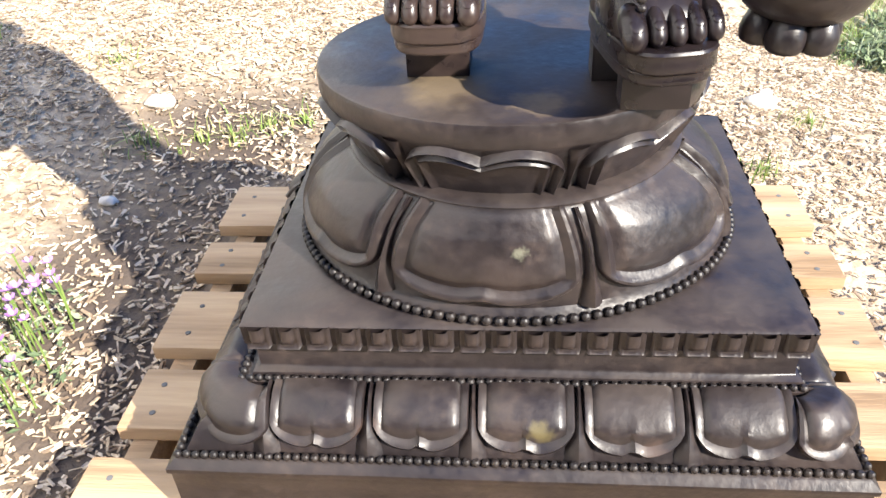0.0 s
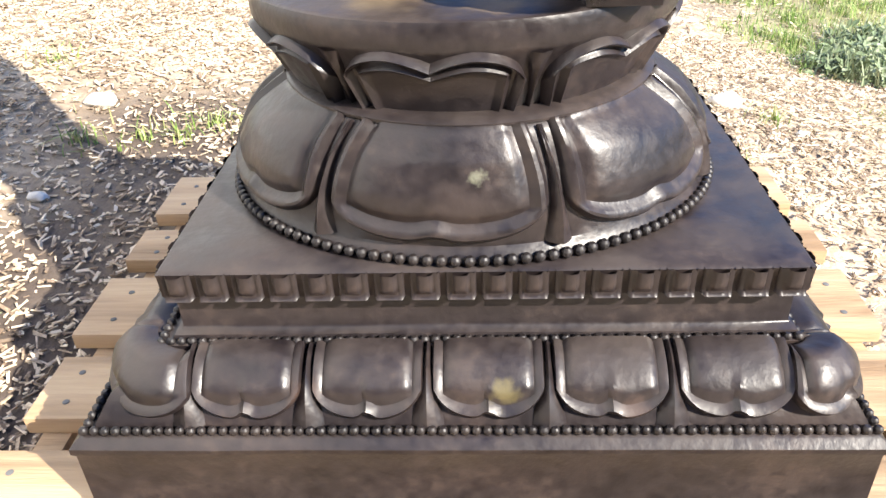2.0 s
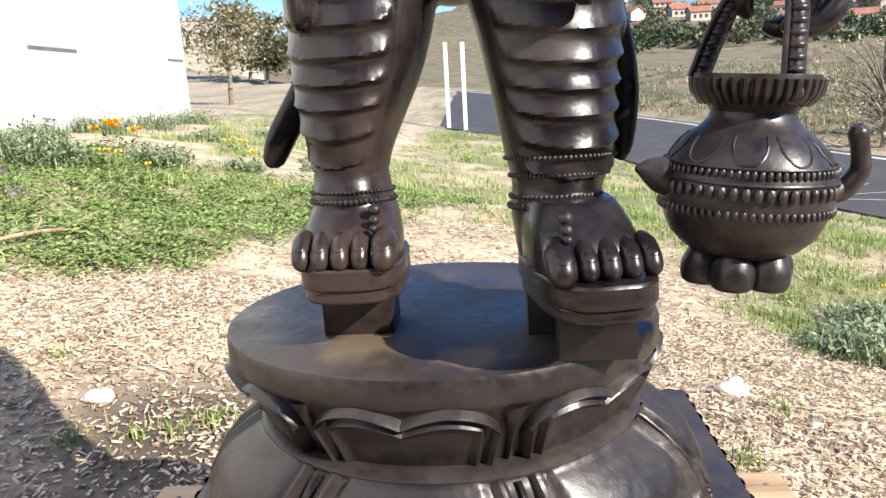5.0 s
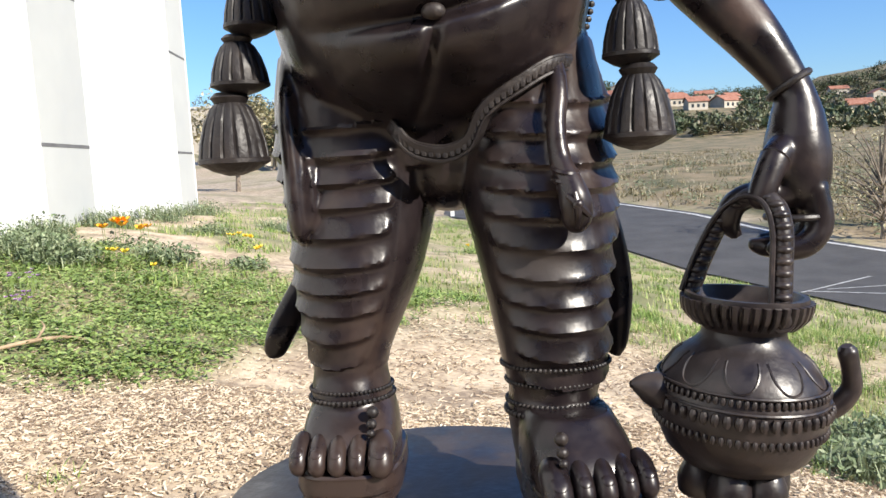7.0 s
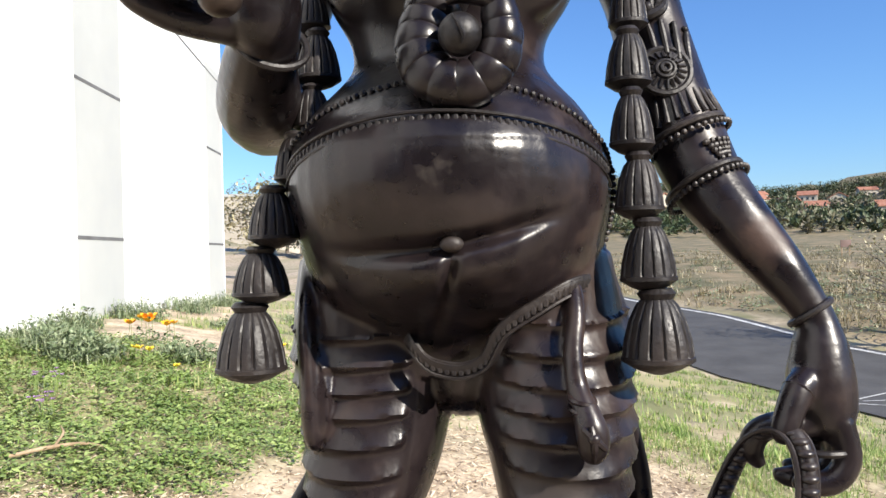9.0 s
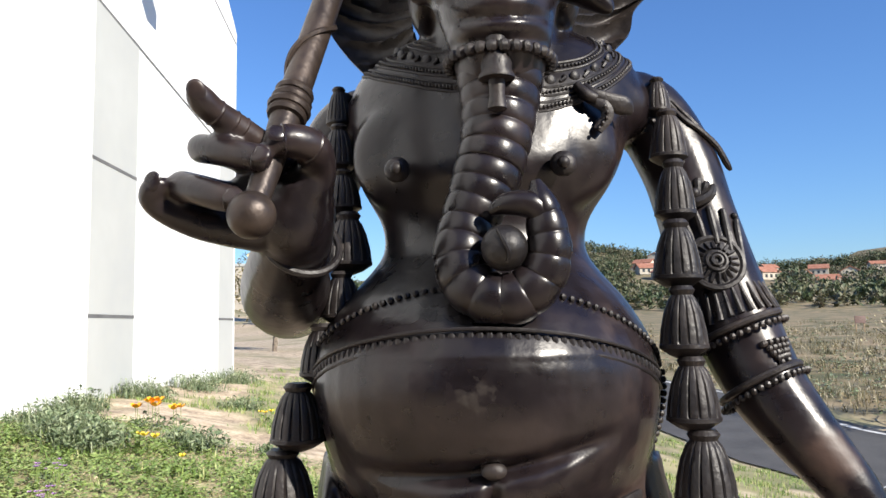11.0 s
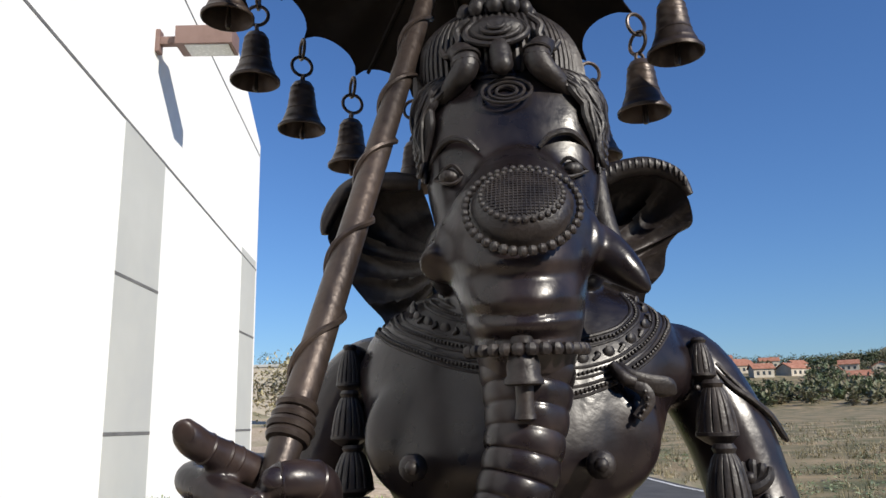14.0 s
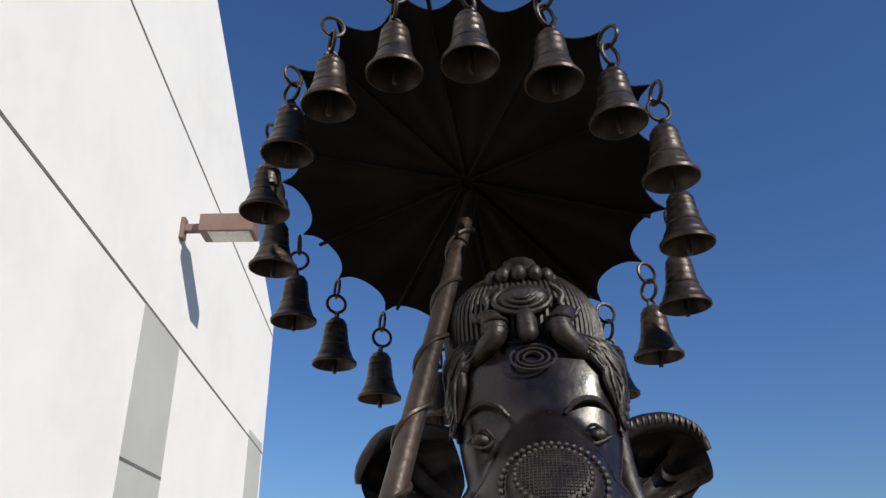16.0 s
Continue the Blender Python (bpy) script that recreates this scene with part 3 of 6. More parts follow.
FLUTE = flute_mesh()
for side, n, hx, hy in ((0, 18, 0.367, 0.299), (1, 15, 0.299, 0.367), (2, 18, 0.367, 0.299), (3, 15, 0.299, 0.367)):
    for i in range(n):
        a = (-1 + (2 * i + 1) / n) * hx
        p = Matrix.Rotation(radians(90 * side), 2) @ Vector((a, -hy))
        ob = new("flute", FLUTE)
        ob.parent = pedestal
        ob.matrix_basis = Matrix.Translation(Vector((NX + p.x, NY + 0.002 + p.y, 0.5145)) - pedestal.location) @ Matrix.Rotation(radians(90 * side), 4, "Z") @ Matrix.Diagonal((1, 1 if side == 0 else 0.5, 1, 1))

# the lotus: lower bulge, waist, upper cup, disc
LX, LY = 0.024, 1.052


def oval(bm, rows, cx=LX, cy=LY, seg=72):
    rings = []
    for a, b, z in rows:
        rings.append([bm.verts.new((cx + a * math.cos(t), cy + b * math.sin(t), z)) for t in (2 * math.pi * k / seg for k in range(seg))])
    ring_faces(bm, rings)


bm = bmesh.new()
oval(bm, [(0.318, 0.266, 0.534), (0.322, 0.270, 0.5365), (0.318, 0.266, 0.545), (0.313, 0.259, 0.552), (0.308, 0.258, 0.58), (0.298, 0.253, 0.61), (0.284, 0.246, 0.634), (0.265, 0.240, 0.655), (0.247, 0.236, 0.671), (0.234, 0.231, 0.681), (0.22, 0.22, 0.688)])
part("bulb", bm, BRONZE, pedestal)


def bulb_r(z):
    zz = [0.545, 0.58, 0.61, 0.634, 0.655, 0.671, 0.681]
    return np.interp(z, zz, [0.314, 0.308, 0.298, 0.284, 0.265, 0.247, 0.234]), np.interp(z, zz, [0.260, 0.258, 0.253, 0.246, 0.240, 0.236, 0.231])


def bulb_place(th0):
    def place(a, b, h):
        z = 0.684 - b * 0.134
        ra, rb = bulb_r(z)
        k = 0.95 + 0.05 * min(1, b * 2.2)
        t = th0 + a * k
        tilt = np.clip((z - 0.56) / 0.13, 0, 1) * 0.8
        return Vector((LX + (ra + h * math.cos(tilt)) * math.cos(t), LY + (rb + h * math.cos(tilt)) * math.sin(t), z + h * math.sin(tilt) * 0.8))
    return place


SPOTTED = stained(BRONZE.copy(), [((0.034, 0.798, 0.637), 0.013, (0.26, 0.27, 0.19), 0.4), ((0.02, 0.78, 0.60), 0.05, (0.055, 0.038, 0.033), 0.35)])
for k in range(7):
    th = radians(-97.0 + k * 360 / 7)
    part("bulb_petal", petal_mesh("bulb_petal", bulb_place(th), radians(24.6), 0.97, dome=0.014, rim=0.008, nu=48, nv=32, notch=0.05, root=0.2, square=3.2, shoulder=0.5), SPOTTED if k == 0 else BRONZE, pedestal)
    pl = bulb_place(th + math.pi / 7)
    bm = bmesh.new()
    rows = []
    for j in range(13):
        v = 0.03 + 0.94 * j / 12
        wd = 0.014 + 0.09 * max(0, v - 0.35) ** 1.5
        rows.append([bm.verts.new(pl(a, v, h)) for a, h in ((-wd, -0.005), (-wd * 0.75, 0.006), (-wd * 0.35, 0.012 * min(1, 0.3 + v)), (0, 0.015 * min(1, 0.3 + v)), (wd * 0.35, 0.012 * min(1, 0.3 + v)), (wd * 0.75, 0.006), (wd, -0.005))])
    ring_faces(bm, rows, closed=False, caps=False)
    part("bulb_leaf", bm, BRONZE, pedestal)
bm = bmesh.new()
for k in range(128):
    t = 2 * math.pi * k / 128
    ball_fast(bm, (LX + 0.324 * math.cos(t), LY + 0.272 * math.sin(t), 0.541), 0.0069, 8, 6)
part("bulb_bead_ring", bm, CARVED, pedestal)["kind"] = "stuff"
bm = bmesh.new()
oval(bm, [(0.224, 0.220, 0.680), (0.232, 0.228, 0.681), (0.237, 0.2325, 0.684), (0.237, 0.2325, 0.687), (0.232, 0.228, 0.690), (0.224, 0.218, 0.692)])
part("waist_ring", bm, BRONZE, pedestal)
CX, CY = 0.018, 1.058
bm = bmesh.new()
oval(bm, [(0.220, 0.208, 0.690), (0.226, 0.211, 0.702), (0.238, 0.216, 0.720), (0.250, 0.222, 0.740), (0.259, 0.229, 0.754), (0.264, 0.233, 0.760), (0.266, 0.235, 0.765), (0.266, 0.235, 0.788), (0.264, 0.233, 0.7935), (0.260, 0.229, 0.7955), (0.1, 0.1, 0.7955)], CX, CY, 96)
part("disc", bm, stained(BRONZE.copy(), [((-0.05, 0.945, 0.80), 0.085, (0.22, 0.165, 0.10), 0.42), ((0.06, 0.885, 0.80), 0.042, (0.26, 0.19, 0.11), 0.4), ((-0.08, 1.02, 0.80), 0.07, (0.30, 0.22, 0.13), 0.5)]), pedestal, "oval bronze disc with a tan stain")


def cup_place(th0):
    def place(a, b, h):
        z = 0.690 + b * 0.075
        ra, rb = 0.222 + 0.042 * b, 0.209 + 0.025 * b
        t = th0 + a
        return Vector((CX + (ra + h) * math.cos(t), CY + (rb + h) * math.sin(t), z - h * 0.35))
    return place


def cup_petal(place, w, nu=60, nv=34):
    """An upright petal with a double-arched top and two raised rims."""
    bm = bmesh.new()
    rows = []
    for j in range(nv + 1):
        v = j / nv
        row = []
        for i in range(nu + 1):
            u = -1 + 2 * i / nu
            end = 0.35 + 0.65 * max(0.0, 1 - ((abs(u) - 0.42) / 0.58) ** 2) ** 0.5 if abs(u) > 0.42 else 1.0 - 0.20 * (1 - abs(u) / 0.42) ** 1.6
            s = max(abs(u), v)
            h = 0.003 + 0.0085 * math.exp(-((s - 0.93) / 0.045) ** 2) + 0.006 * math.exp(-((s - 0.76) / 0.04) ** 2) - 0.002 * math.exp(-((s - 0.85) / 0.03) ** 2)
            if s > 0.985:
                h = -0.006
            row.append(bm.verts.new(place(u * w * (0.93 + 0.07 * v), v * end, h)))
        rows.append(row)
    ring_faces(bm, rows, closed=False, caps=False)
    return bm


for k in range(7):
    th = radians(-97.0 + k * 360 / 7)
    part("cup_petal", cup_petal(cup_place(th), radians(23.6)), BRONZE, pedestal)
    pl = cup_place(th + math.pi / 7)
    bm = bmesh.new()
    rows = []
    for j in range(9):
        v = 0.05 + 0.95 * j / 8
        wd = 0.010 + 0.055 * v * v
        rows.append([bm.verts.new(pl(a, v * 0.93, h)) for a, h in ((-wd, -0.004), (-wd * 0.7, 0.002), (0, 0.005), (wd * 0.7, 0.002), (wd, -0.004))])
    ring_faces(bm, rows, closed=False, caps=False)
    part("cup_leaf", bm, BRONZE, pedestal)

# ---- statue ----
TORSO = [(0.04, 0.985, 1.20, 0.112, 0.075), (0.04, 0.98, 1.24, 0.126, 0.086), (0.042, 0.965, 1.28, 0.142, 0.118), (0.043, 0.957, 1.32, 0.154, 0.140), (0.043, 0.955, 1.36, 0.163, 0.163), (0.042, 0.955, 1.395, 0.166, 0.172), (0.041, 0.957, 1.43, 0.160, 0.168), (0.041, 0.965, 1.465, 0.142, 0.147), (0.042, 0.975, 1.495, 0.118, 0.118), (0.043, 0.98, 1.52, 0.103, 0.097),
         (0.044, 0.978, 1.55, 0.106, 0.092), (0.046, 0.975, 1.585, 0.127, 0.107), (0.048, 0.977, 1.61, 0.137, 0.106), (0.05, 0.980, 1.64, 0.144, 0.100), (0.056, 0.985, 1.675, 0.152, 0.091), (0.058, 0.993, 1.708, 0.146, 0.081), (0.06, 1.0, 1.735, 0.112, 0.072), (0.06, 1.005, 1.758, 0.07, 0.055)]
LEG_L = [(-0.035, 0.985, 1.32, 0.09, 0.09), (-0.042, 0.98, 1.26, 0.090, 0.084), (-0.044, 0.976, 1.17, 0.082, 0.078), (-0.046, 0.972, 1.127, 0.076, 0.076), (-0.053, 0.968, 1.079, 0.067, 0.070), (-0.064, 0.968, 1.018, 0.049, 0.056), (-0.066, 0.97, 0.986, 0.041, 0.047), (-0.066, 0.968, 0.96, 0.044, 0.052), (-0.066, 0.970, 0.93, 0.046, 0.054), (-0.067, 0.972, 0.90, 0.046, 0.052)]
LEG_R = [(0.125, 0.975, 1.32, 0.085, 0.09), (0.143, 0.955, 1.22, 0.080, 0.086), (0.146, 0.942, 1.16, 0.079, 0.084), (0.149, 0.934, 1.119, 0.072, 0.076), (0.151, 0.928, 1.071, 0.064, 0.068), (0.153, 0.925, 1.034, 0.059, 0.063), (0.156, 0.925, 0.997, 0.055, 0.060), (0.154, 0.925, 0.968, 0.047, 0.052), (0.150, 0.922, 0.945, 0.045, 0.052), (0.154, 0.922, 0.915, 0.046, 0.054), (0.158, 0.920, 0.89, 0.046, 0.052)]
HEAD = [(0.062, 0.975, 1.69, 0.050, 0.06), (0.061, 0.965, 1.74, 0.060, 0.075), (0.060, 0.962, 1.77, 0.070, 0.080), (0.060, 0.963, 1.80, 0.076, 0.076), (0.059, 0.974, 1.84, 0.084, 0.068), (0.058, 0.985, 1.88, 0.088, 0.070), (0.057, 0.995, 1.92, 0.090, 0.072), (0.054, 1.008, 1.95, 0.088, 0.074), (0.048, 1.03, 1.98, 0.078, 0.074)]
MUZZLE = [(0.066, 0.866, 1.655, 0.036, 0.046), (0.066, 0.861, 1.70, 0.048, 0.061), (0.064, 0.866, 1.72, 0.053, 0.067), (0.063, 0.872, 1.745, 0.058, 0.073), (0.063, 0.876, 1.77, 0.061, 0.075), (0.064, 0.878, 1.79, 0.061, 0.070), (0.065, 0.886, 1.81, 0.058, 0.062), (0.066, 0.899, 1.83, 0.047, 0.052), (0.065, 0.918, 1.85, 0.036, 0.044), (0.064, 0.945, 1.87, 0.026, 0.036)]
HAT = [(0.048, 1.030, 1.952, 0.090, 0.092), (0.047, 1.032, 1.985, 0.092, 0.093), (0.046, 1.035, 2.016, 0.087, 0.088), (0.046, 1.040, 2.044, 0.071, 0.071), (0.045, 1.044, 2.066, 0.044, 0.044)]
TRUNK = [(0.066, 0.868, 1.70, 0.044), (0.066, 0.860, 1.665, 0.0395), (0.064, 0.851, 1.625, 0.0335), (0.058, 0.843, 1.59, 0.0305), (0.049, 0.836, 1.56, 0.029), (0.037, 0.828, 1.53, 0.0245), (0.031, 0.818, 1.503, 0.0235), (0.038, 0.810, 1.480, 0.0230), (0.056, 0.804, 1.467, 0.0222), (0.078, 0.802, 1.468, 0.0212), (0.095, 0.802, 1.482, 0.0200), (0.102, 0.802, 1.504, 0.0185), (0.100, 0.802, 1.527, 0.0160), (0.096, 0.800, 1.545, 0.012), (0.093, 0.800, 1.560, 0.004)]

form = bmesh.new()
for s in (TORSO, LEG_L, LEG_R, HAT):
    loft(form, s, 48, 40)
loft(form, HEAD, 48, 48, 2.8)
loft(form, MUZZLE, 48, 40)
# belly folds, chest and brow masses
ball(form, (0.112, 0.928, 1.612), (0.066, 0.034, 0.062), 20, 14)
ball(form, (-0.018, 0.928, 1.612), (0.066, 0.034, 0.062), 20, 14)
ball(form, (0.158, 0.985, 1.668), (0.060, 0.050, 0.044), 20, 14)
ball(form, (0.055, 0.975, 1.205), (0.055, 0.065, 0.056), 20, 14)
ball(form, (-0.048, 0.990, 1.668), (0.056, 0.048, 0.044), 20, 14)
ball(form, (0.058, 0.985, 1.925), (0.075, 0.052, 0.045), 20, 14)
ball(form, (0.126, 0.955, 1.775), (0.022, 0.05, 0.035), 16, 10)
ball(form, (-0.006, 0.95, 1.775), (0.022, 0.05, 0.035), 16, 10)
# tusk in its fleshy sheath, and the broken stump
sweep(form, [(0.104, 0.905, 1.782, 0.020), (0.122, 0.888, 1.770, 0.0215), (0.138, 0.878, 1.756, 0.0195), (0.151, 0.872, 1.742, 0.015), (0.162, 0.869, 1.729, 0.009), (0.167, 0.868, 1.722, 0.004)], 28, 16)
sweep(form, [(0.100, 0.90, 1.805, 0.008), (0.118, 0.873, 1.790, 0.010), (0.124, 0.862, 1.768, 0.009), (0.118, 0.856, 1.745, 0.005)], 18, 12)
sweep(form, [(0.024, 0.905, 1.790, 0.020), (0.008, 0.875, 1.770, 0.0185), (-0.002, 0.853, 1.750, 0.0175), (-0.004, 0.849, 1.746, 0.0165)], 16, 16)
sweep(form, [(0.020, 0.89, 1.805, 0.008), (0.006, 0.868, 1.788, 0.009), (0.004, 0.853, 1.768, 0.0075), (0.012, 0.844, 1.745, 0.005)], 18, 12)
# arms
ARM_R = [(0.165, 1.015, 1.672, 0.044), (0.214, 1.016, 1.670, 0.040), (0.245, 1.006, 1.615, 0.040), (0.260, 0.995, 1.555, 0.039), (0.270, 0.98, 1.50, 0.041), (0.282, 0.965, 1.45, 0.041), (0.302, 0.945, 1.39, 0.037), (0.328, 0.925, 1.345, 0.031), (0.360, 0.908, 1.298, 0.0245), (0.385, 0.899, 1.256, 0.0185), (0.389, 0.896, 1.228, 0.025), (0.388, 0.893, 1.196, 0.0305), (0.390, 0.892, 1.164, 0.028), (0.392, 0.892, 1.144, 0.018)]
sweep(form, ARM_R, 80, 20)
sweep(form, [(-0.06, 1.025, 1.676, 0.042), (-0.112, 1.035, 1.664, 0.041), (-0.142, 1.035, 1.60, 0.040), (-0.156, 1.03, 1.54, 0.042), (-0.160, 1.0, 1.487, 0.045), (-0.150, 0.93, 1.482, 0.045), (-0.129, 0.865, 1.500, 0.037), (-0.110, 0.825, 1.520, 0.031), (-0.102, 0.805, 1.545, 0.031), (-0.096, 0.79, 1.57, 0.024)], 70, 20)
# fingers of the raised and the lowered hand
ball(form, (-0.106, 0.806, 1.545), (0.034, 0.034, 0.046), 16, 12)
ball(form, (-0.125, 0.804, 1.545), (0.046, 0.024, 0.036), 16, 12)
ball(form, (-0.160, 0.796, 1.543), (0.034, 0.016, 0.024), 16, 12)
ball(form, (-0.090, 0.795, 1.562), (0.021, 0.024, 0.026), 16, 12)
FINGERS = ([(-0.112, 0.79, 1.583, 0.0130), (-0.124, 0.772, 1.592, 0.0120), (-0.138, 0.755, 1.603, 0.0112), (-0.148, 0.741, 1.610, 0.0110), (-0.153, 0.731, 1.616, 0.0110), (-0.155, 0.727, 1.623, 0.0095), (-0.155, 0.726, 1.630, 0.003)],
           [(-0.124, 0.80, 1.579, 0.013), (-0.158, 0.787, 1.590, 0.0122), (-0.169, 0.768, 1.589, 0.0120), (-0.150, 0.752, 1.583, 0.0118), (-0.125, 0.742, 1.576, 0.0114), (-0.109, 0.738, 1.571, 0.0100), (-0.104, 0.737, 1.570, 0.004)],
           [(-0.133, 0.80, 1.547, 0.013), (-0.174, 0.787, 1.559, 0.0120), (-0.185, 0.768, 1.560, 0.0120), (-0.166, 0.753, 1.553, 0.0118), (-0.145, 0.744, 1.546, 0.0112), (-0.131, 0.740, 1.542, 0.0095), (-0.126, 0.740, 1.540, 0.004)],
           [(-0.128, 0.80, 1.525, 0.018), (-0.172, 0.789, 1.532, 0.0155), (-0.196, 0.774, 1.540, 0.0125), (-0.207, 0.765, 1.548, 0.0105), (-0.205, 0.759, 1.555, 0.0100), (-0.200, 0.757, 1.561, 0.0080), (-0.199, 0.757, 1.566, 0.003)],
           [(-0.090, 0.80, 1.558, 0.019), (-0.081, 0.785, 1.574, 0.0160), (-0.079, 0.766, 1.585, 0.0145), (-0.090, 0.753, 1.588, 0.0138), (-0.103, 0.746, 1.587, 0.0115), (-0.110, 0.745, 1.587, 0.004)],
           [(0.378, 0.884, 1.202, 0.0150), (0.362, 0.873, 1.193, 0.0142), (0.351, 0.866, 1.175, 0.0132), (0.343, 0.862, 1.154, 0.0118), (0.340, 0.861, 1.145, 0.005)],
           [(0.375, 0.884, 1.156, 0.0130), (0.348, 0.884, 1.158, 0.0125), (0.328, 0.886, 1.150, 0.0120), (0.323, 0.890, 1.133, 0.0115), (0.332, 0.894, 1.117, 0.006)],
           [(0.397, 0.876, 1.162, 0.0130), (0.402, 0.874, 1.128, 0.0125), (0.388, 0.872, 1.109, 0.0120), (0.366, 0.874, 1.106, 0.0105), (0.354, 0.876, 1.109, 0.005)],
           [(0.399, 0.895, 1.162, 0.0130), (0.403, 0.896, 1.126, 0.0125), (0.388, 0.896, 1.107, 0.0120), (0.360, 0.896, 1.106, 0.0105), (0.344, 0.896, 1.110, 0.005)],
           [(0.397, 0.914, 1.165, 0.0125), (0.398, 0.917, 1.130, 0.0120), (0.384, 0.917, 1.112, 0.0115), (0.360, 0.917, 1.110, 0.006)])
for rows in FINGERS:
    sweep(form, rows, 30, 16)
# feet
TOES = []
FEET = ((-0.064, 0.953, -0.003, -1, 0), (0.166, 0.872, 0.006, 1, 11))


def turned(bm, first, pivot, deg):
    """Turns all that was added after the first corners about an upright axis."""
    bm.verts.ensure_lookup_table()
    bmesh.ops.rotate(bm, verts=bm.verts[first:], cent=pivot, matrix=Matrix.Rotation(radians(deg), 3, "Z"))


for fx, fy, tx, sgn, deg in FEET:
    first = len(form.verts)
    loft(form, [(fx + tx * 0.4, fy - 0.004, 0.893, 0.052, 0.068), (fx + tx * 0.4, fy - 0.003, 0.910, 0.053, 0.068), (fx + tx * 0.3, fy + 0.001, 0.926, 0.051, 0.063), (fx + tx * 0.1, fy + 0.009, 0.941, 0.047, 0.053), (fx, fy + 0.018, 0.957, 0.04, 0.045)], 18, 36, 2.6)
    turned(form, first, (fx, fy, 0), deg)
    # toes lie side by side, the big one inside
    wide = [0.0102] * 4
    wide = wide + [0.0142] if sgn < 0 else [0.0142] + wide
    x = fx + tx * 0.6 - sum(wide) + wide[0]
    for k, r in enumerate(wide):
        u = (x - fx - tx * 0.6) / 0.055
        y0 = fy - 0.076 + 0.010 * u * u - (0.006 if r > 0.012 else 0)
        TOES.append((x, y0, r, fx + tx * 0.3, (fx, fy, 0), deg))
        x += r + (wide[k + 1] if k < 4 else 0)


# cloth over the outer hip, tails behind the legs, hanging sash with its knot
sweep(form, [(-0.108, 0.955, 1.315, 0.022), (-0.104, 0.925, 1.26, 0.030), (-0.101, 0.920, 1.21, 0.031), (-0.100, 0.917, 1.17, 0.030), (-0.098, 0.917, 1.142, 0.027), (-0.096, 0.918, 1.130, 0.016)], 30, 14, flat=0.4)
ball(form, (-0.082, 0.972, 1.225), (0.050, 0.066, 0.098), 24, 18)
sweep(form, [(-0.090, 0.918, 1.25, 0.005), (-0.084, 0.904, 1.21, 0.006), (-0.083, 0.900, 1.17, 0.006), (-0.086, 0.903, 1.142, 0.005)], 24, 10)
sweep(form, [(-0.10, 1.02, 1.10, 0.02), (-0.128, 1.01, 1.056, 0.018), (-0.150, 1.0, 1.018, 0.017), (-0.160, 1.0, 0.994, 0.013), (-0.162, 1.0, 0.986, 0.006)], 22, 12, flat=0.6)
sweep(form, [(0.19, 1.0, 1.22, 0.02), (0.222, 0.99, 1.13, 0.016), (0.234, 0.99, 1.06, 0.016), (0.232, 0.99, 1.0, 0.013), (0.228, 0.99, 0.978, 0.007)], 26, 12, flat=0.6)
sweep(form, [(0.188, 0.95, 1.34, 0.010), (0.200, 0.955, 1.28, 0.017), (0.213, 0.958, 1.235, 0.017), (0.216, 0.958, 1.205, 0.010)], 22, 12, flat=0.6)
sweep(form, [(0.163, 0.888, 1.290, 0.008), (0.163, 0.872, 1.262, 0.0095), (0.159, 0.860, 1.230, 0.0095), (0.161, 0.853, 1.20, 0.0105), (0.167, 0.843, 1.180, 0.0125), (0.172, 0.838, 1.162, 0.0150), (0.173, 0.842, 1.146, 0.0145), (0.173, 0.848, 1.136, 0.008)], 34, 14)
def fused(bm, voxel, rounds):
    """One skin round all the overlapping forms, slightly smoothed."""
    me = bpy.data.meshes.new("form")
    bmesh.ops.recalc_face_normals(bm, faces=bm.faces[:])
    bm.to_mesh(me)
    bm.free()
    ob = new("form", me)
    r = ob.modifiers.new("skin", "REMESH")
    r.mode, r.voxel_size = "VOXEL", voxel
    s = ob.modifiers.new("soft", "SMOOTH")
    s.factor, s.iterations = 0.5, rounds
    bpy.context.view_layer.update()
    out = bpy.data.meshes.new_from_object(ob.evaluated_get(bpy.context.evaluated_depsgraph_get()))
    bpy.data.objects.remove(ob)
    bpy.data.meshes.remove(me)
    return out


def creased(me):
    """Folds of the belly: a level crease through the navel and an upright one below it."""
    v = np.empty(len(me.vertices) * 3)
    me.vertices.foreach_get("co", v)
    v = v.reshape(-1, 3)
    x, y, z = v.T
    front = np.clip((0.93 - y) / 0.05, 0, 1) * (z > 1.20) * (z < 1.42) * (x > -0.13) * (x < 0.21)
    line = np.interp(x, [-0.10, -0.035, 0.02, 0.054, 0.09, 0.14, 0.20], [1.332, 1.324, 1.326, 1.330, 1.338, 1.352, 1.372])
    deep = np.interp(x, [-0.075, -0.03, 0.03, 0.06, 0.11, 0.165], [0, 0.6, 1, 1, 0.9, 0])
    d = z - line
    push = deep * (0.013 * np.exp(-(d / 0.008) ** 2) - 0.013 * np.exp(-((d + 0.030) / 0.024) ** 2) + 0.004 * np.clip(d / 0.05, 0, 1) * np.exp(-(d / 0.06) ** 2))
    cleft = np.interp(z, [1.23, 1.255, 1.28, 1.31, 1.335], [0.024, 0.034, 0.046, 0.053, 0.054])
    low = np.interp(z, [1.235, 1.26, 1.31, 1.33], [0, 0.8, 1, 0])
    e = x - cleft
    push += low * (0.010 * np.exp(-(e / 0.006) ** 2) - 0.004 * np.exp(-((e + 0.035) / 0.03) ** 2) - 0.003 * np.exp(-((e - 0.04) / 0.03) ** 2))
    v[:, 1] += push * front
    me.vertices.foreach_set("co", v.reshape(-1))
    me.update()
    return me


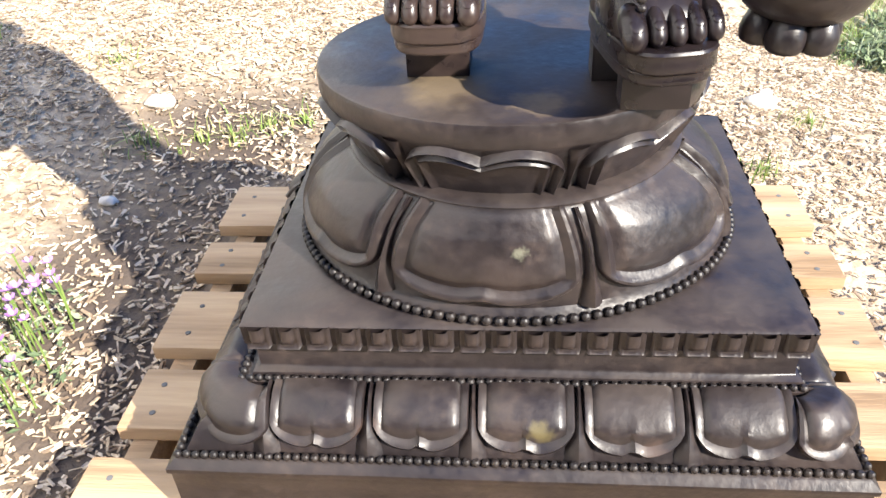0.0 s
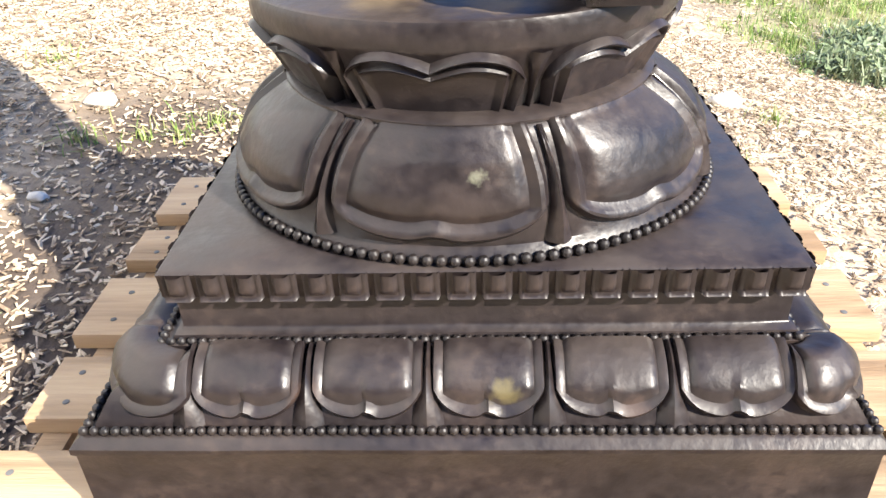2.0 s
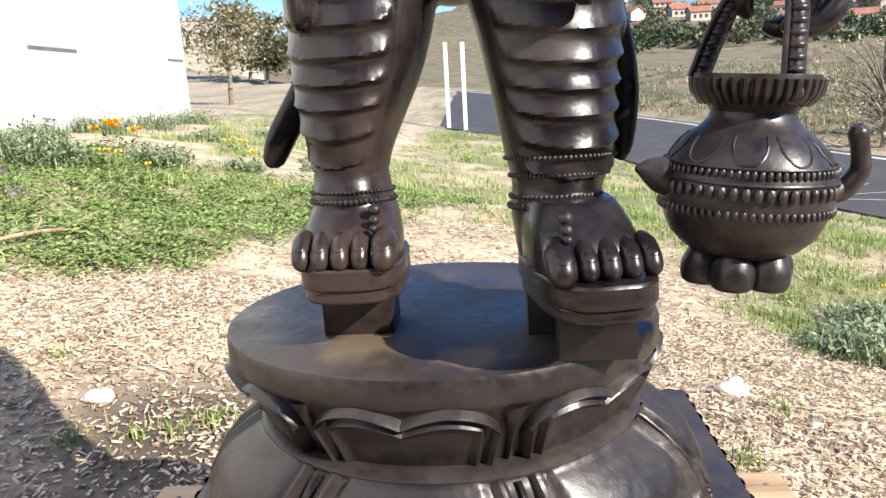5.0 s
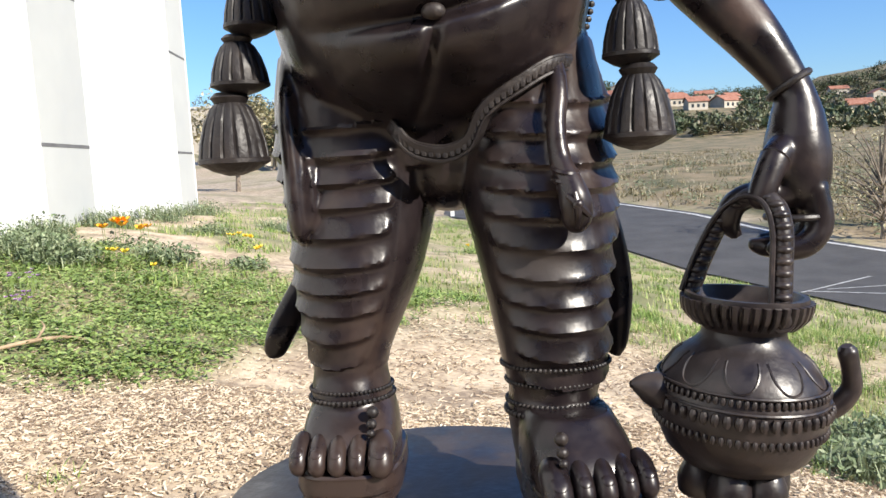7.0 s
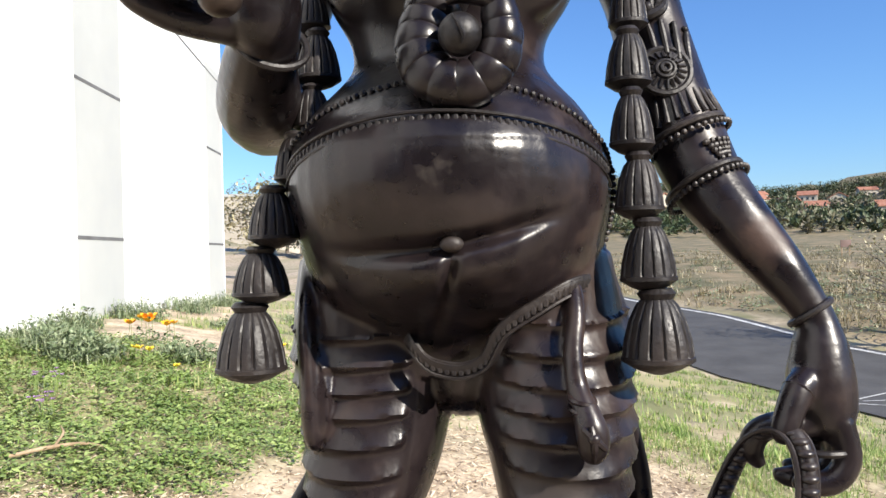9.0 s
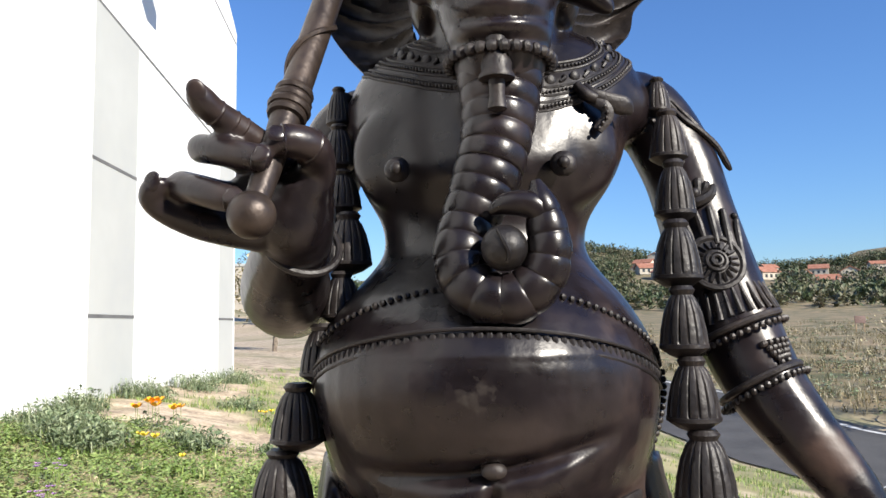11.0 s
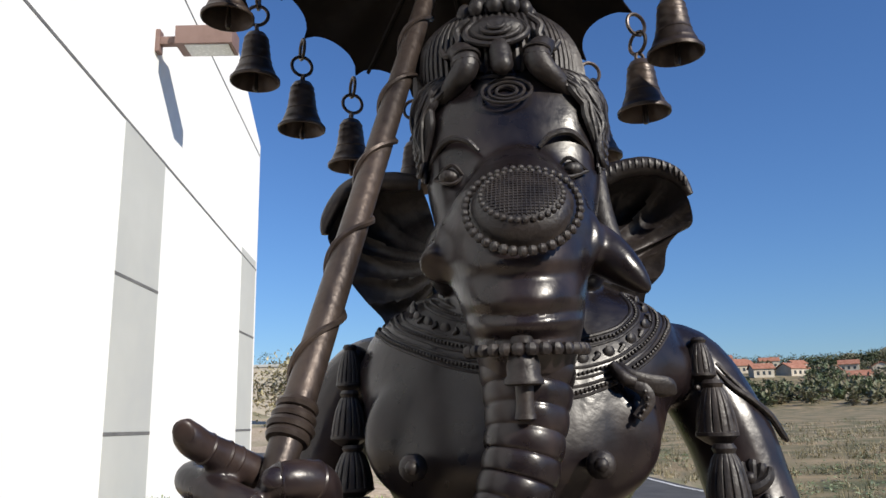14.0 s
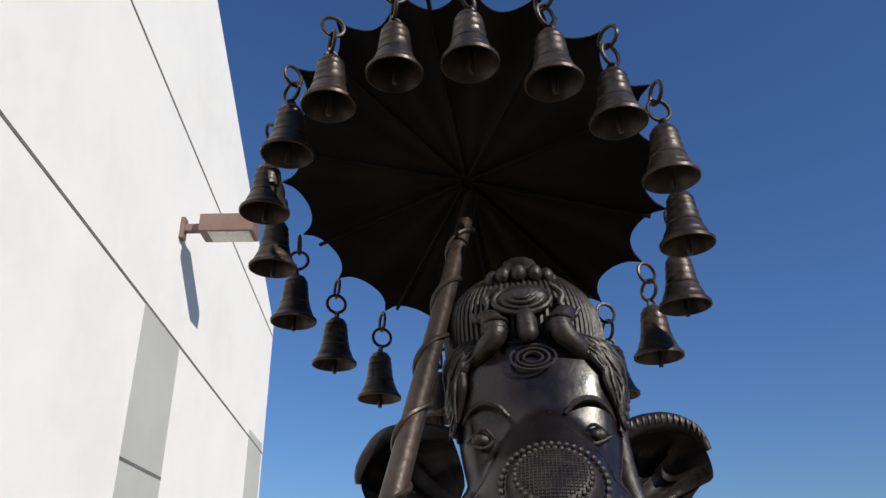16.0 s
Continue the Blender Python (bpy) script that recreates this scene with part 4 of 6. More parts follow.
def pleat(sec, n, z0, z1, a0, a1, sag, amp, edge=None):
    """Sagging cloth folds round a leg: narrow sharp ridges with hollow scoops between; edge(z) bounds them at the inner panel."""
    p = spline(sec, 160)[::-1]

    def push(v):
        x, y, z = v.T
        cx, cy = np.interp(z, p[:, 2], p[:, 0]), np.interp(z, p[:, 2], p[:, 1])
        ra, rb = np.interp(z, p[:, 2], p[:, 3]), np.interp(z, p[:, 2], p[:, 4])
        dx, dy = x - cx, y - cy
        near = np.hypot(dx / ra, dy / rb)
        th = np.degrees(np.arctan2(dy / rb, dx / ra))
        f = np.clip((th - a0) / (a1 - a0), 0, 1)
        u = (z - z0 + sag * np.sin(math.pi * f) + 0.0025 * np.sin(z * 55 + a0)) / (z1 - z0) * n
        fr = u - np.floor(u)
        lip = np.where(fr < 0.74, np.clip(1 - fr / 0.74, 0, 1) ** 1.7, np.clip((fr - 0.74) / 0.26, 0, 1) ** 1.5)
        m = np.clip((th - a0) / 14, 0, 1) * np.clip((a1 - th) / 10, 0, 1) * (u > 0) * (u < n) * (near > 0.85) * (near < 1.09)
        if edge is not None:
            e = np.interp(z, *edge)
            m = m * np.clip((e - x) / 0.006, 0, 1) + 0.0
            panel = np.clip((1.228 - z) / 0.02, 0, 1) * np.clip((x - e) / 0.004, 0, 1) * np.clip((e + 0.05 - x) / 0.03, 0, 1) * (u > -0.5) * (u < n + 1) * (near > 0.85) * (near < 1.09) * (dy < 0)
            m_panel = 0.9 * panel
        else:
            m_panel = 0
        d = amp * (m * (lip - 0.30) + 0.30 * m_panel)
        r = np.maximum(np.hypot(dx, dy), 1e-6)
        v[:, 0] += d * dx / r
        v[:, 1] += d * dy / r
    return push


def face_rolls(v):
    """Broad level rolls across the muzzle with narrow creases between them."""
    x, y, z = v.T
    m = (y < 0.885) * (z > 1.655) * (z < 1.79) * np.clip((0.062 - np.abs(x - 0.065)) / 0.014, 0, 1)
    bow = 3.2 * (x - 0.065) ** 2
    d = np.zeros(len(v))
    for zc, deep, w in ((1.757, 0.0022, 0.0035), (1.728, 0.0050, 0.0042), (1.699, 0.0048, 0.0040), (1.682, 0.0035, 0.0035)):
        q = z - zc - bow
        d -= deep * np.exp(-(q / w) ** 2)
        d += deep * 0.45 * np.exp(-((q - 0.010) / 0.006) ** 2)
    v[:, 1] -= d * m


def mellow(me, weight, rounds):
    """Evens the skin out where weight(v) says so."""
    v = np.empty(len(me.vertices) * 3)
    me.vertices.foreach_get("co", v)
    v = v.reshape(-1, 3)
    e = np.empty(len(me.edges) * 2, int)
    me.edges.foreach_get("vertices", e)
    e = e.reshape(-1, 2)
    w = weight(v)
    e = e[(w[e[:, 0]] > 0) | (w[e[:, 1]] > 0)]
    n = np.maximum(np.bincount(e.ravel(), minlength=len(v)), 1)[:, None]
    for k in range(rounds):
        s = np.stack([np.bincount(e[:, 0], v[e[:, 1], c], len(v)) + np.bincount(e[:, 1], v[e[:, 0], c], len(v)) for c in range(3)], -1)
        v += (w * 0.6)[:, None] * (s / n - v)
    me.vertices.foreach_set("co", v.reshape(-1))
    me.update()
    return me


def face_share(v):
    x, y, z = v.T
    return np.clip((0.965 - y) / 0.03, 0, 1) * np.clip((z - 1.69) / 0.03, 0, 1) * np.clip((1.955 - z) / 0.02, 0, 1) * np.clip((0.064 - np.abs(x - 0.060)) / 0.012, 0, 1)


def trunk_share(v):
    x, y, z = v.T
    chest = np.clip((1.72 - z) / 0.03, 0, 1) * np.clip((z - 1.48) / 0.03, 0, 1) * np.clip((0.17 - np.abs(x - 0.055)) / 0.03, 0, 1)
    return chest * (y < 0.99) * (y > 0.855)


def carved(me, pushes):
    v = np.empty(len(me.vertices) * 3)
    me.vertices.foreach_get("co", v)
    v = v.reshape(-1, 3)
    for push in pushes:
        push(v)
    me.vertices.foreach_set("co", v.reshape(-1))
    me.update()
    return me


skin = carved(creased(mellow(mellow(fused(form, 0.003, 3), face_share, 36), trunk_share, 14)), (
    pleat(LEG_L, 9, 1.003, 1.252, -172, -38, 0.010, 0.0064, ([1.0, 1.029, 1.09, 1.155, 1.225, 1.26], [-0.045, -0.029, -0.010, -0.001, 0.008, 0.010])),
    pleat(LEG_R, 10, 0.988, 1.262, -140, 4, 0.010, 0.0064), face_rolls))
skin = mellow(skin, face_share, 5)
det = bmesh.new()
det.from_mesh(skin)
for f in det.faces:
    f.smooth = True
first = len(det.faces)
# trunk in ringed pillows
tp = spline(TRUNK, 420)
dist = np.concatenate([[0], np.cumsum(np.linalg.norm(np.diff(tp[:, :3], axis=0), axis=1))])
phase = dist / 0.0178
amp = np.interp(dist, [0, 0.02, 0.10, 0.3, dist[-1] - 0.03, dist[-1]], [0.05, 0.09, 0.10, 0.105, 0.11, 0.0])
tp[:, 3] *= 1 - amp * (1 - np.abs(np.sin(math.pi * phase)) ** 0.34)
sweep(det, tp.tolist(), 420, 32)
sweep(det, [(0.100, 0.798, 1.530, 0.010), (0.088, 0.796, 1.540, 0.011), (0.070, 0.796, 1.541, 0.009), (0.056, 0.798, 1.536, 0.004)], 24, 14)
# bands and bow on the sash's knot
for z in (1.190, 1.181):
    torus(det, (0.1645, 0.8455, z), 0.0115, 0.0026, (0.2, -0.25, 1), 22, 6)
sweep(det, [(0.163, 0.826, 1.168, 0.003), (0.172, 0.821, 1.160, 0.0042), (0.182, 0.826, 1.150, 0.003)], 12, 8)
sweep(det, [(0.170, 0.822, 1.171, 0.002), (0.172, 0.820, 1.155, 0.0036), (0.172, 0.830, 1.138, 0.002)], 12, 8)
ball_fast(det, (0.172, 0.821, 1.160), 0.0055, 12, 8)
# nails and knuckle creases
for rows, t, rr in ((FINGERS[1], 0.93, 0.95), (FINGERS[2], 0.93, 0.95), (FINGERS[4], 0.86, 0.95), (FINGERS[0], 0.9, 0.9), (FINGERS[3], 0.9, 0.9)):
    p = spline(rows, 60)
    i = int(t * 59) - 4
    d = Vector(p[i + 2, :3] - p[i - 2, :3]).normalized()
    out = (Vector((0.1, -1, 0.35)) - d * Vector((0.1, -1, 0.35)).dot(d)).normalized()
    c = Vector(p[i, :3]) + out * (p[i, 3] - 0.0012)
    q = Matrix((d, d.cross(out), out)).transposed()
    ball_fast(det, c, (0.0085, 0.0072, 0.0022), 14, 8, q)
for rows, spots in ((FINGERS[0], (0.30, 0.36, 0.5)), (FINGERS[4], (0.45, 0.72)), (FINGERS[1], (0.80,)), (FINGERS[2], (0.80,)), (FINGERS[5], (0.3,))):
    p = spline(rows, 60)
    for t in spots:
        i = int(t * 59)
        torus(det, p[i, :3], p[i, 3] - 0.0012, 0.0016, p[i + 2, :3] - p[i - 2, :3], 26, 6)
# toe nails
for x, y0, r, mid, pivot, deg in TOES:
    first = len(det.verts)
    sweep(det, [(x * 0.98 + mid * 0.02, y0 + 0.028, 0.9240, r * 0.7), (x, y0 + 0.017, 0.9200, r * 0.93), (x, y0 + 0.007, 0.9140, r * 0.97), (x, y0 + 0.001, 0.9065, r * 0.96), (x, y0 - 0.0005, 0.9005, r * 0.88), (x, y0 + 0.003, 0.894, r * 0.45)], 24, 16)
    ball_fast(det, (x, y0 + 0.004 - r * 0.58, 0.911 + r * 0.62), (r * 0.58, 0.0020, r * 0.62), 12, 8, Matrix.Rotation(radians(-50), 3, "X"))
    turned(det, first, pivot, deg)
# clogs: two-tiered soles on blocks
for fx, fy, a, b, deg in ((-0.064, 0.948, 0.056, 0.078, 0), (0.172, 0.872, 0.054, 0.098, 11)):
    first = len(det.verts)
    for z0, z1, k in ((0.872, 0.895, 1.0), (0.858, 0.873, 0.95)):
        loft(det, [(fx, fy, z0, a * k * 0.97, b * k * 0.98), (fx, fy, z0 + 0.003, a * k, b * k), (fx, fy, z1 - 0.006, a * k * 0.99, b * k * 0.99), (fx, fy, z1 - 0.003, a * k, b * k), (fx, fy, z1, a * k * 0.97, b * k * 0.98)], 9, 40, 3.4)
    turned(det, first, (fx, fy, 0), deg)
box(det, (-0.112, 0.962, 0.795), (-0.030, 1.03, 0.860), 0.004)
box(det, (0.146, 0.858, 0.795), (0.224, 0.900, 0.860), 0.003)
box(det, (0.120, 0.94, 0.795), (0.190, 0.985, 0.860), 0.003)


orn0 = len(det.faces)


def tassel(bm, c, r, h):
    """A fluted bell-shaped tassel, hung from c."""
    n = 16
    lathe(bm, [(r * 0.42, 0.0, 0.2), (r * 0.55, -0.06 * h, 0.2), (r * 0.45, -0.13 * h, 0.2), (r * 0.60, -0.2 * h, 0.6), (r * 0.80, -0.38 * h, 1), (r * 0.95, -0.62 * h, 1), (r, -0.78 * h, 1), (r * 1.0, -0.81 * h, 0.2), (r * 1.03, -0.82 * h, 0.0), (r * 1.03, -0.87 * h, 0.0), (r * 0.97, -0.885 * h, 0.0), (r * 0.62, -0.97 * h, 0), (r * 0.2, -1.03 * h, 0)], c, n * 6, n, 0.085)


CHAIN_L = [(-0.108, 0.975, 1.700, 0.013), (-0.104, 0.958, 1.655, 0.017), (-0.098, 0.948, 1.605, 0.019), (-0.090, 0.938, 1.560, 0.023), (-0.094, 0.925, 1.500, 0.020), (-0.110, 0.912, 1.450, 0.021), (-0.130, 0.90, 1.395, 0.025), (-0.143, 0.896, 1.335, 0.028), (-0.154, 0.893, 1.280, 0.034)]
CHAIN_R = [(0.224, 0.978, 1.695, 0.013), (0.228, 0.955, 1.655, 0.018), (0.228, 0.935, 1.600, 0.019), (0.224, 0.918, 1.540, 0.022), (0.224, 0.905, 1.478, 0.021), (0.228, 0.898, 1.415, 0.023), (0.234, 0.892, 1.352, 0.026), (0.240, 0.888, 1.285, 0.033)]
for chain in (CHAIN_L, CHAIN_R):
    for a, b in zip(chain, chain[1:] + [None]):
        if a in (CHAIN_L[0], CHAIN_R[0]):
            ball_fast(det, (a[0], a[1] + 0.020, a[2] - 0.010), (0.013, 0.014, 0.011), 14, 10)
            ball_fast(det, (a[0], a[1] + 0.008, a[2] - 0.024), (0.013, 0.013, 0.010), 14, 10)
        tassel(det, a[:3], a[3], (a[2] - b[2]) * 1.02 if b else 0.078)
# belts and bead strings
BELT = [(a, 1.437 - 0.050 * ((a + 90) / 82) ** 2) for a in range(-172, -4, 8)]
rows = [(*on_loft(TORSO, a, z, 0.0), 0.0045) for a, z in BELT]
for dz in (-0.0062, 0.0062):
    sweep(det, [(x, y, z + dz, 0.0018) for x, y, z, r in rows], 80, 8)
for x, y, z in along(rows, 0.0075):
    ball_fast(det, (x, y + 0.0012, z), (0.0031, 0.0016, 0.0044), 6, 4)
STRAP = [on_loft(TORSO, -90 + a, 1.478 - 0.00001 * a * a, 0.001) for a in range(-85, 86, 10)]
beads(det, along(STRAP, 0.0078), 0.0032)
beads(det, along([on_loft(TORSO, -12 + 3 * k, 1.40 - 0.016 * k, 0.002) for k in range(6)], 0.0075), 0.0036)
HEM = [(0.0, 0.905, 1.243), (0.008, 0.890, 1.234), (0.018, 0.886, 1.222), (0.032, 0.884, 1.214), (0.057, 0.883, 1.211), (0.080, 0.878, 1.222), (0.096, 0.870, 1.250), (0.128, 0.868, 1.271), (0.160, 0.880, 1.288), (0.190, 0.922, 1.292)]
sweep(det, [(*p, 0.009) for p in HEM], 50, 10, flat=0.5)
for dz in (-0.007, 0.007):
    sweep(det, [(x, y - 0.004, z + dz, 0.0019) for x, y, z in HEM], 50, 6)
for x, y, z in along([(x, y - 0.005, z) for x, y, z in HEM], 0.0068):
    ball_fast(det, (x, y + 0.0008, z), (0.0032, 0.0018, 0.0056), 6, 4)
ball_fast(det, (0.054, 0.814, 1.331), (0.0105, 0.008, 0.0075), 14, 10)
for nx_, nz_ in ((0.12, 1.588), (-0.03, 1.588)):
    y = 0.874
    ball_fast(det, (nx_, y, nz_), (0.012, 0.008, 0.012), 14, 8)
    ball_fast(det, (nx_, y - 0.006, nz_), 0.006, 10, 6)
# collar of beads and scrolls on the chest
COLLAR = ([-170, -150, -128, -112, -100, -70, -56, -42, -28, -12], [1.716, 1.706, 1.688, 1.674, 1.667, 1.643, 1.653, 1.674, 1.698, 1.716])


def collar(a, up, out=0.001):
    """A place on the collar, up from its outer edge."""
    return on_loft(TORSO, a, min(1.738, float(np.interp(a, *COLLAR)) + up * (1 - 0.25 * abs(a + 90) / 80)), out)


for up, n, r in ((0.0, 110, 0.0021), (0.017, 106, 0.0018), (0.046, 96, 0.0019)):
    for k in range(n):
        beads(det, [collar(-168 + 156 * k / (n - 1), up, 0.0005)], r)
for up, r in ((-0.0048, 0.0016), (0.0048, 0.0016), (0.0120, 0.0015), (0.0220, 0.0016), (0.041, 0.0016), (0.051, 0.002)):
    sweep(det, [(*collar(a, up, -0.0005), r) for a in range(-168, -10, 6)], 90, 8)
for k in range(16):
    a = -164 + 9.6 * k
    turn = Matrix.Rotation(radians(a + 90), 3, "Z")
    c = Vector(collar(a, 0.031, 0.0))
    ball_fast(det, c, (0.0058, 0.0022, 0.0055), 10, 6, turn)
    q = collar(a + 4.4, 0.034, 0.0), collar(a + 5.4, 0.031, 0.001), collar(a + 3.8, 0.027, 0.0)
    sweep(det, [(*q[0], 0.0016), (*q[1], 0.0022), (*q[2], 0.0016)], 8, 6)
# bow of ribbon on the collar
sweep(det, [(0.141, 0.902, 1.666, 0.005), (0.150, 0.899, 1.657, 0.007), (0.165, 0.901, 1.651, 0.008), (0.181, 0.908, 1.647, 0.009), (0.188, 0.914, 1.642, 0.003)], 24, 12, flat=0.45)
sweep(det, [(0.147, 0.899, 1.654, 0.005), (0.161, 0.898, 1.645, 0.006), (0.163, 0.899, 1.635, 0.006), (0.154, 0.898, 1.623, 0.005)], 20, 10, flat=0.5)
sweep(det, [(0.136, 0.900, 1.668, 0.004), (0.145, 0.896, 1.656, 0.006), (0.154, 0.896, 1.652, 0.005)], 12, 10)
beads(det, along([(0.161, 0.893, 1.644), (0.163, 0.894, 1.635), (0.155, 0.893, 1.624)], 0.006), 0.002)
# beads round ankles and knees
for sec, z, n, r in ((LEG_L, 0.962, 60, 0.0024), (LEG_L, 0.952, 52, 0.0031), (LEG_R, 0.955, 60, 0.0025), (LEG_R, 0.945, 50, 0.0034), (LEG_R, 0.994, 72, 0.0024), (LEG_R, 0.976, 68, 0.0024)):
    for k in range(n):
        beads(det, [on_loft(sec, 360 * k / n, z - 0.004 * math.sin(radians(360 * k / n)), 0.001)], r)
for x, y in ((-0.035, 0.906), (0.150, 0.815)):
    for dz, r in ((0, 0.0066), (-0.009, 0.0056), (-0.016, 0.0042)):
        ball_fast(det, (x, y - dz * -1.1, 0.949 + dz), r, 10, 7)
# face ornaments
DISC_C, DISC_N = Vector((0.069, 0.8075, 1.7935)), Vector((0.02, -0.80, 0.60)).normalized()
q = Vector((0, 0, 1)).rotation_difference(DISC_N).to_matrix().to_4x4()
M = Matrix.Translation(DISC_C) @ q
lathe(det, [(0.041, -0.03), (0.040, -0.009), (0.034, -0.002), (0.030, 0.001), (0.018, 0.003), (0.004, 0.0035)], seg=40, m=M)
for i in range(-8, 9):
    d = i * 0.0033
    L = math.sqrt(max(0, 0.0285**2 - d * d))
    for sw in (0, 1):
        a, b = ((d, -L), (d, L)) if sw else ((-L, d), (L, d))
        pts = [M @ Vector((a[0] + (b[0] - a[0]) * f, a[1] + (b[1] - a[1]) * f, 0.0036 - 2.6 * ((a[0] + (b[0] - a[0]) * f) ** 2 + (a[1] + (b[1] - a[1]) * f) ** 2))) for f in (0, 0.25, 0.5, 0.75, 1)]
        sweep(det, [(*p, 0.0008) for p in pts], 5, 4)
for k in range(34):
    a = 2 * math.pi * k / 34
    beads(det, [M @ Vector((0.0318 * math.cos(a), 0.0318 * math.sin(a), -0.0005))], 0.0028)
for k in range(40):
    a = 2 * math.pi * k / 40
    low = 0.5 - 0.5 * math.sin(a)
    beads(det, [M @ Vector(((0.0425 + 0.004 * low) * math.cos(a), (0.0415 + 0.006 * low) * math.sin(a) - 0.002 * low, -0.004 - 0.012 * low))], 0.0028 + 0.0016 * low)
for sgn in (-1, 1):
    c = (0.058 + sgn * 0.057, 0.917, 1.847)
    ball_fast(det, c, (0.0100, 0.0080, 0.0080), 16, 10)
    ball_fast(det, (c[0] - sgn * 0.001, c[1] - 0.0068, c[2]), (0.0042, 0.0022, 0.0042), 12, 8)
    for dz in (-1, 1):
        sweep(det, [(c[0] - sgn * 0.0145, c[1] - 0.004, c[2] - 0.001, 0.0013), (c[0] - sgn * 0.003, c[1] - 0.0075, c[2] + dz * 0.0092, 0.0019), (c[0] + sgn * 0.0145, c[1] + 0.004, c[2] - 0.001, 0.0017)], 12, 6)
for sgn in (-1, 1):
    sweep(det, [(0.058 + sgn * 0.028, 0.909, 1.868, 0.0022), (0.058 + sgn * 0.040, 0.910, 1.880, 0.0034), (0.058 + sgn * 0.058, 0.919, 1.884, 0.0036), (0.058 + sgn * 0.074, 0.936, 1.872, 0.0032), (0.058 + sgn * 0.082, 0.952, 1.850, 0.002)], 26, 8)
for r in (0.024, 0.017, 0.010):
    torus(det, (0.058, 0.921 + (0.024 - r) * 0.1, 1.932), r, 0.0017, (0, -1, 0.45), 28, 6, 0.72)
# bead ring and pendant on the trunk
tr = [(0.066 + 0.0465 * math.cos(t), 0.864 + 0.060 * math.sin(t), 1.678 + 0.004 * math.sin(t)) for t in (2 * math.pi * k / 30 for k in range(30))]
beads(det, tr, 0.0056)
lathe(det, [(0.004, 0.012), (0.009, 0.008), (0.009, 0.003), (0.006, 0.0), (0.011, -0.006), (0.013, -0.014), (0.0125, -0.020), (0.015, -0.024), (0.015, -0.027), (0.007, -0.028), (0.0065, -0.040), (0.008, -0.052), (0.004, -0.054)], (0.064, 0.815, 1.676), 24)
ball_fast(det, (0.067, 0.793, 1.506), 0.0185, 24, 16)
sweep(det, [(0.062, 0.778, 1.519, 0.0012), (0.067, 0.7745, 1.510, 0.0018), (0.071, 0.776, 1.500, 0.0018), (0.069, 0.778, 1.494, 0.0012)], 14, 6)
# ears: fans of folded skin with a thick beaded upper roll
EAR_R = [(0.150, 1.869), (0.162, 1.878), (0.180, 1.883), (0.206, 1.883), (0.230, 1.871), (0.243, 1.846), (0.245, 1.824), (0.231, 1.816), (0.217, 1.799), (0.211, 1.774), (0.192, 1.753), (0.184, 1.727), (0.165, 1.724), (0.152, 1.749)]
EAR_L = [(-0.045, 1.881), (-0.078, 1.885), (-0.117, 1.882), (-0.140, 1.861), (-0.151, 1.837), (-0.149, 1.818), (-0.133, 1.786), (-0.113, 1.759), (-0.092, 1.736), (-0.083, 1.720), (-0.063, 1.734), (-0.046, 1.765), (-0.036, 1.789)]
for sgn, edge, root in ((1, EAR_R, (0.138, 1.789)), (-1, EAR_L, (-0.026, 1.789))):
    e = spline([(x, z) for x, z in edge], 90)
    rows = []
    for j in range(15):
        f = j / 14
        row = []
        for i, (x, z) in enumerate(e):
            g = i / 89
            fold = 0.011 * (abs(math.sin(g * math.pi * 9 + 1.6 * f + 0.2)) ** 0.7 - 0.5) * math.sin(math.pi * min(0.16 + f * 0.8, 1)) ** 0.6 * min(1, max(0.2, (g - 0.12) / 0.15)) + 0.022 * math.exp(-((g - 0.2) / 0.22) ** 2) * math.sin(math.pi * min(1, f * 1.0))
            px = root[0] + (x - root[0]) * (0.06 + 0.94 * f)
            pz = root[1] + (z - root[1]) * (0.06 + 0.94 * f) + 0.10 * (1 - f) * (0.35 - g) * 0.7
            row.append(Vector((px, 1.004 + 0.050 * f * f + 0.036 * math.sin(math.pi * f) - 0.016 * f**4 * math.exp(-((g - 0.2) / 0.2) ** 2) + fold, pz)))
        rows.append(row)
    front = [[det.verts.new(p) for p in r] for r in rows]
    back = [[det.verts.new(p + Vector((0, 0.010, 0))) for p in r] for r in rows]
    ring_faces(det, front, closed=False, caps=False)
    ring_faces(det, back, closed=False, caps=False)
    ring_faces(det, [front[-1], back[-1]], closed=False, caps=False)
    lip = [(float(x), 1.034, float(z), r) for (x, z), r in zip(e[0:36:3], [0.008, 0.010, 0.011, 0.011, 0.011, 0.011, 0.011, 0.010, 0.009, 0.008, 0.006, 0.004])]
    sweep(det, lip, 60, 10)
    if sgn > 0:
        for p in along([(x, y - 0.0075, z + 0.001) for x, y, z, r in lip[:11]], 0.0070):
            ball_fast(det, p, (0.0028, 0.0045, 0.0066), 7, 5)
    if sgn > 0:
        sweep(det, [(root[0] + sgn * 0.006, 0.99, 1.875, 0.008), (root[0] + sgn * 0.004, 0.975, 1.845, 0.010), (root[0] + sgn * 0.006, 0.97, 1.812, 0.012), (root[0] + sgn * 0.012, 0.965, 1.785, 0.012)], 20, 10)
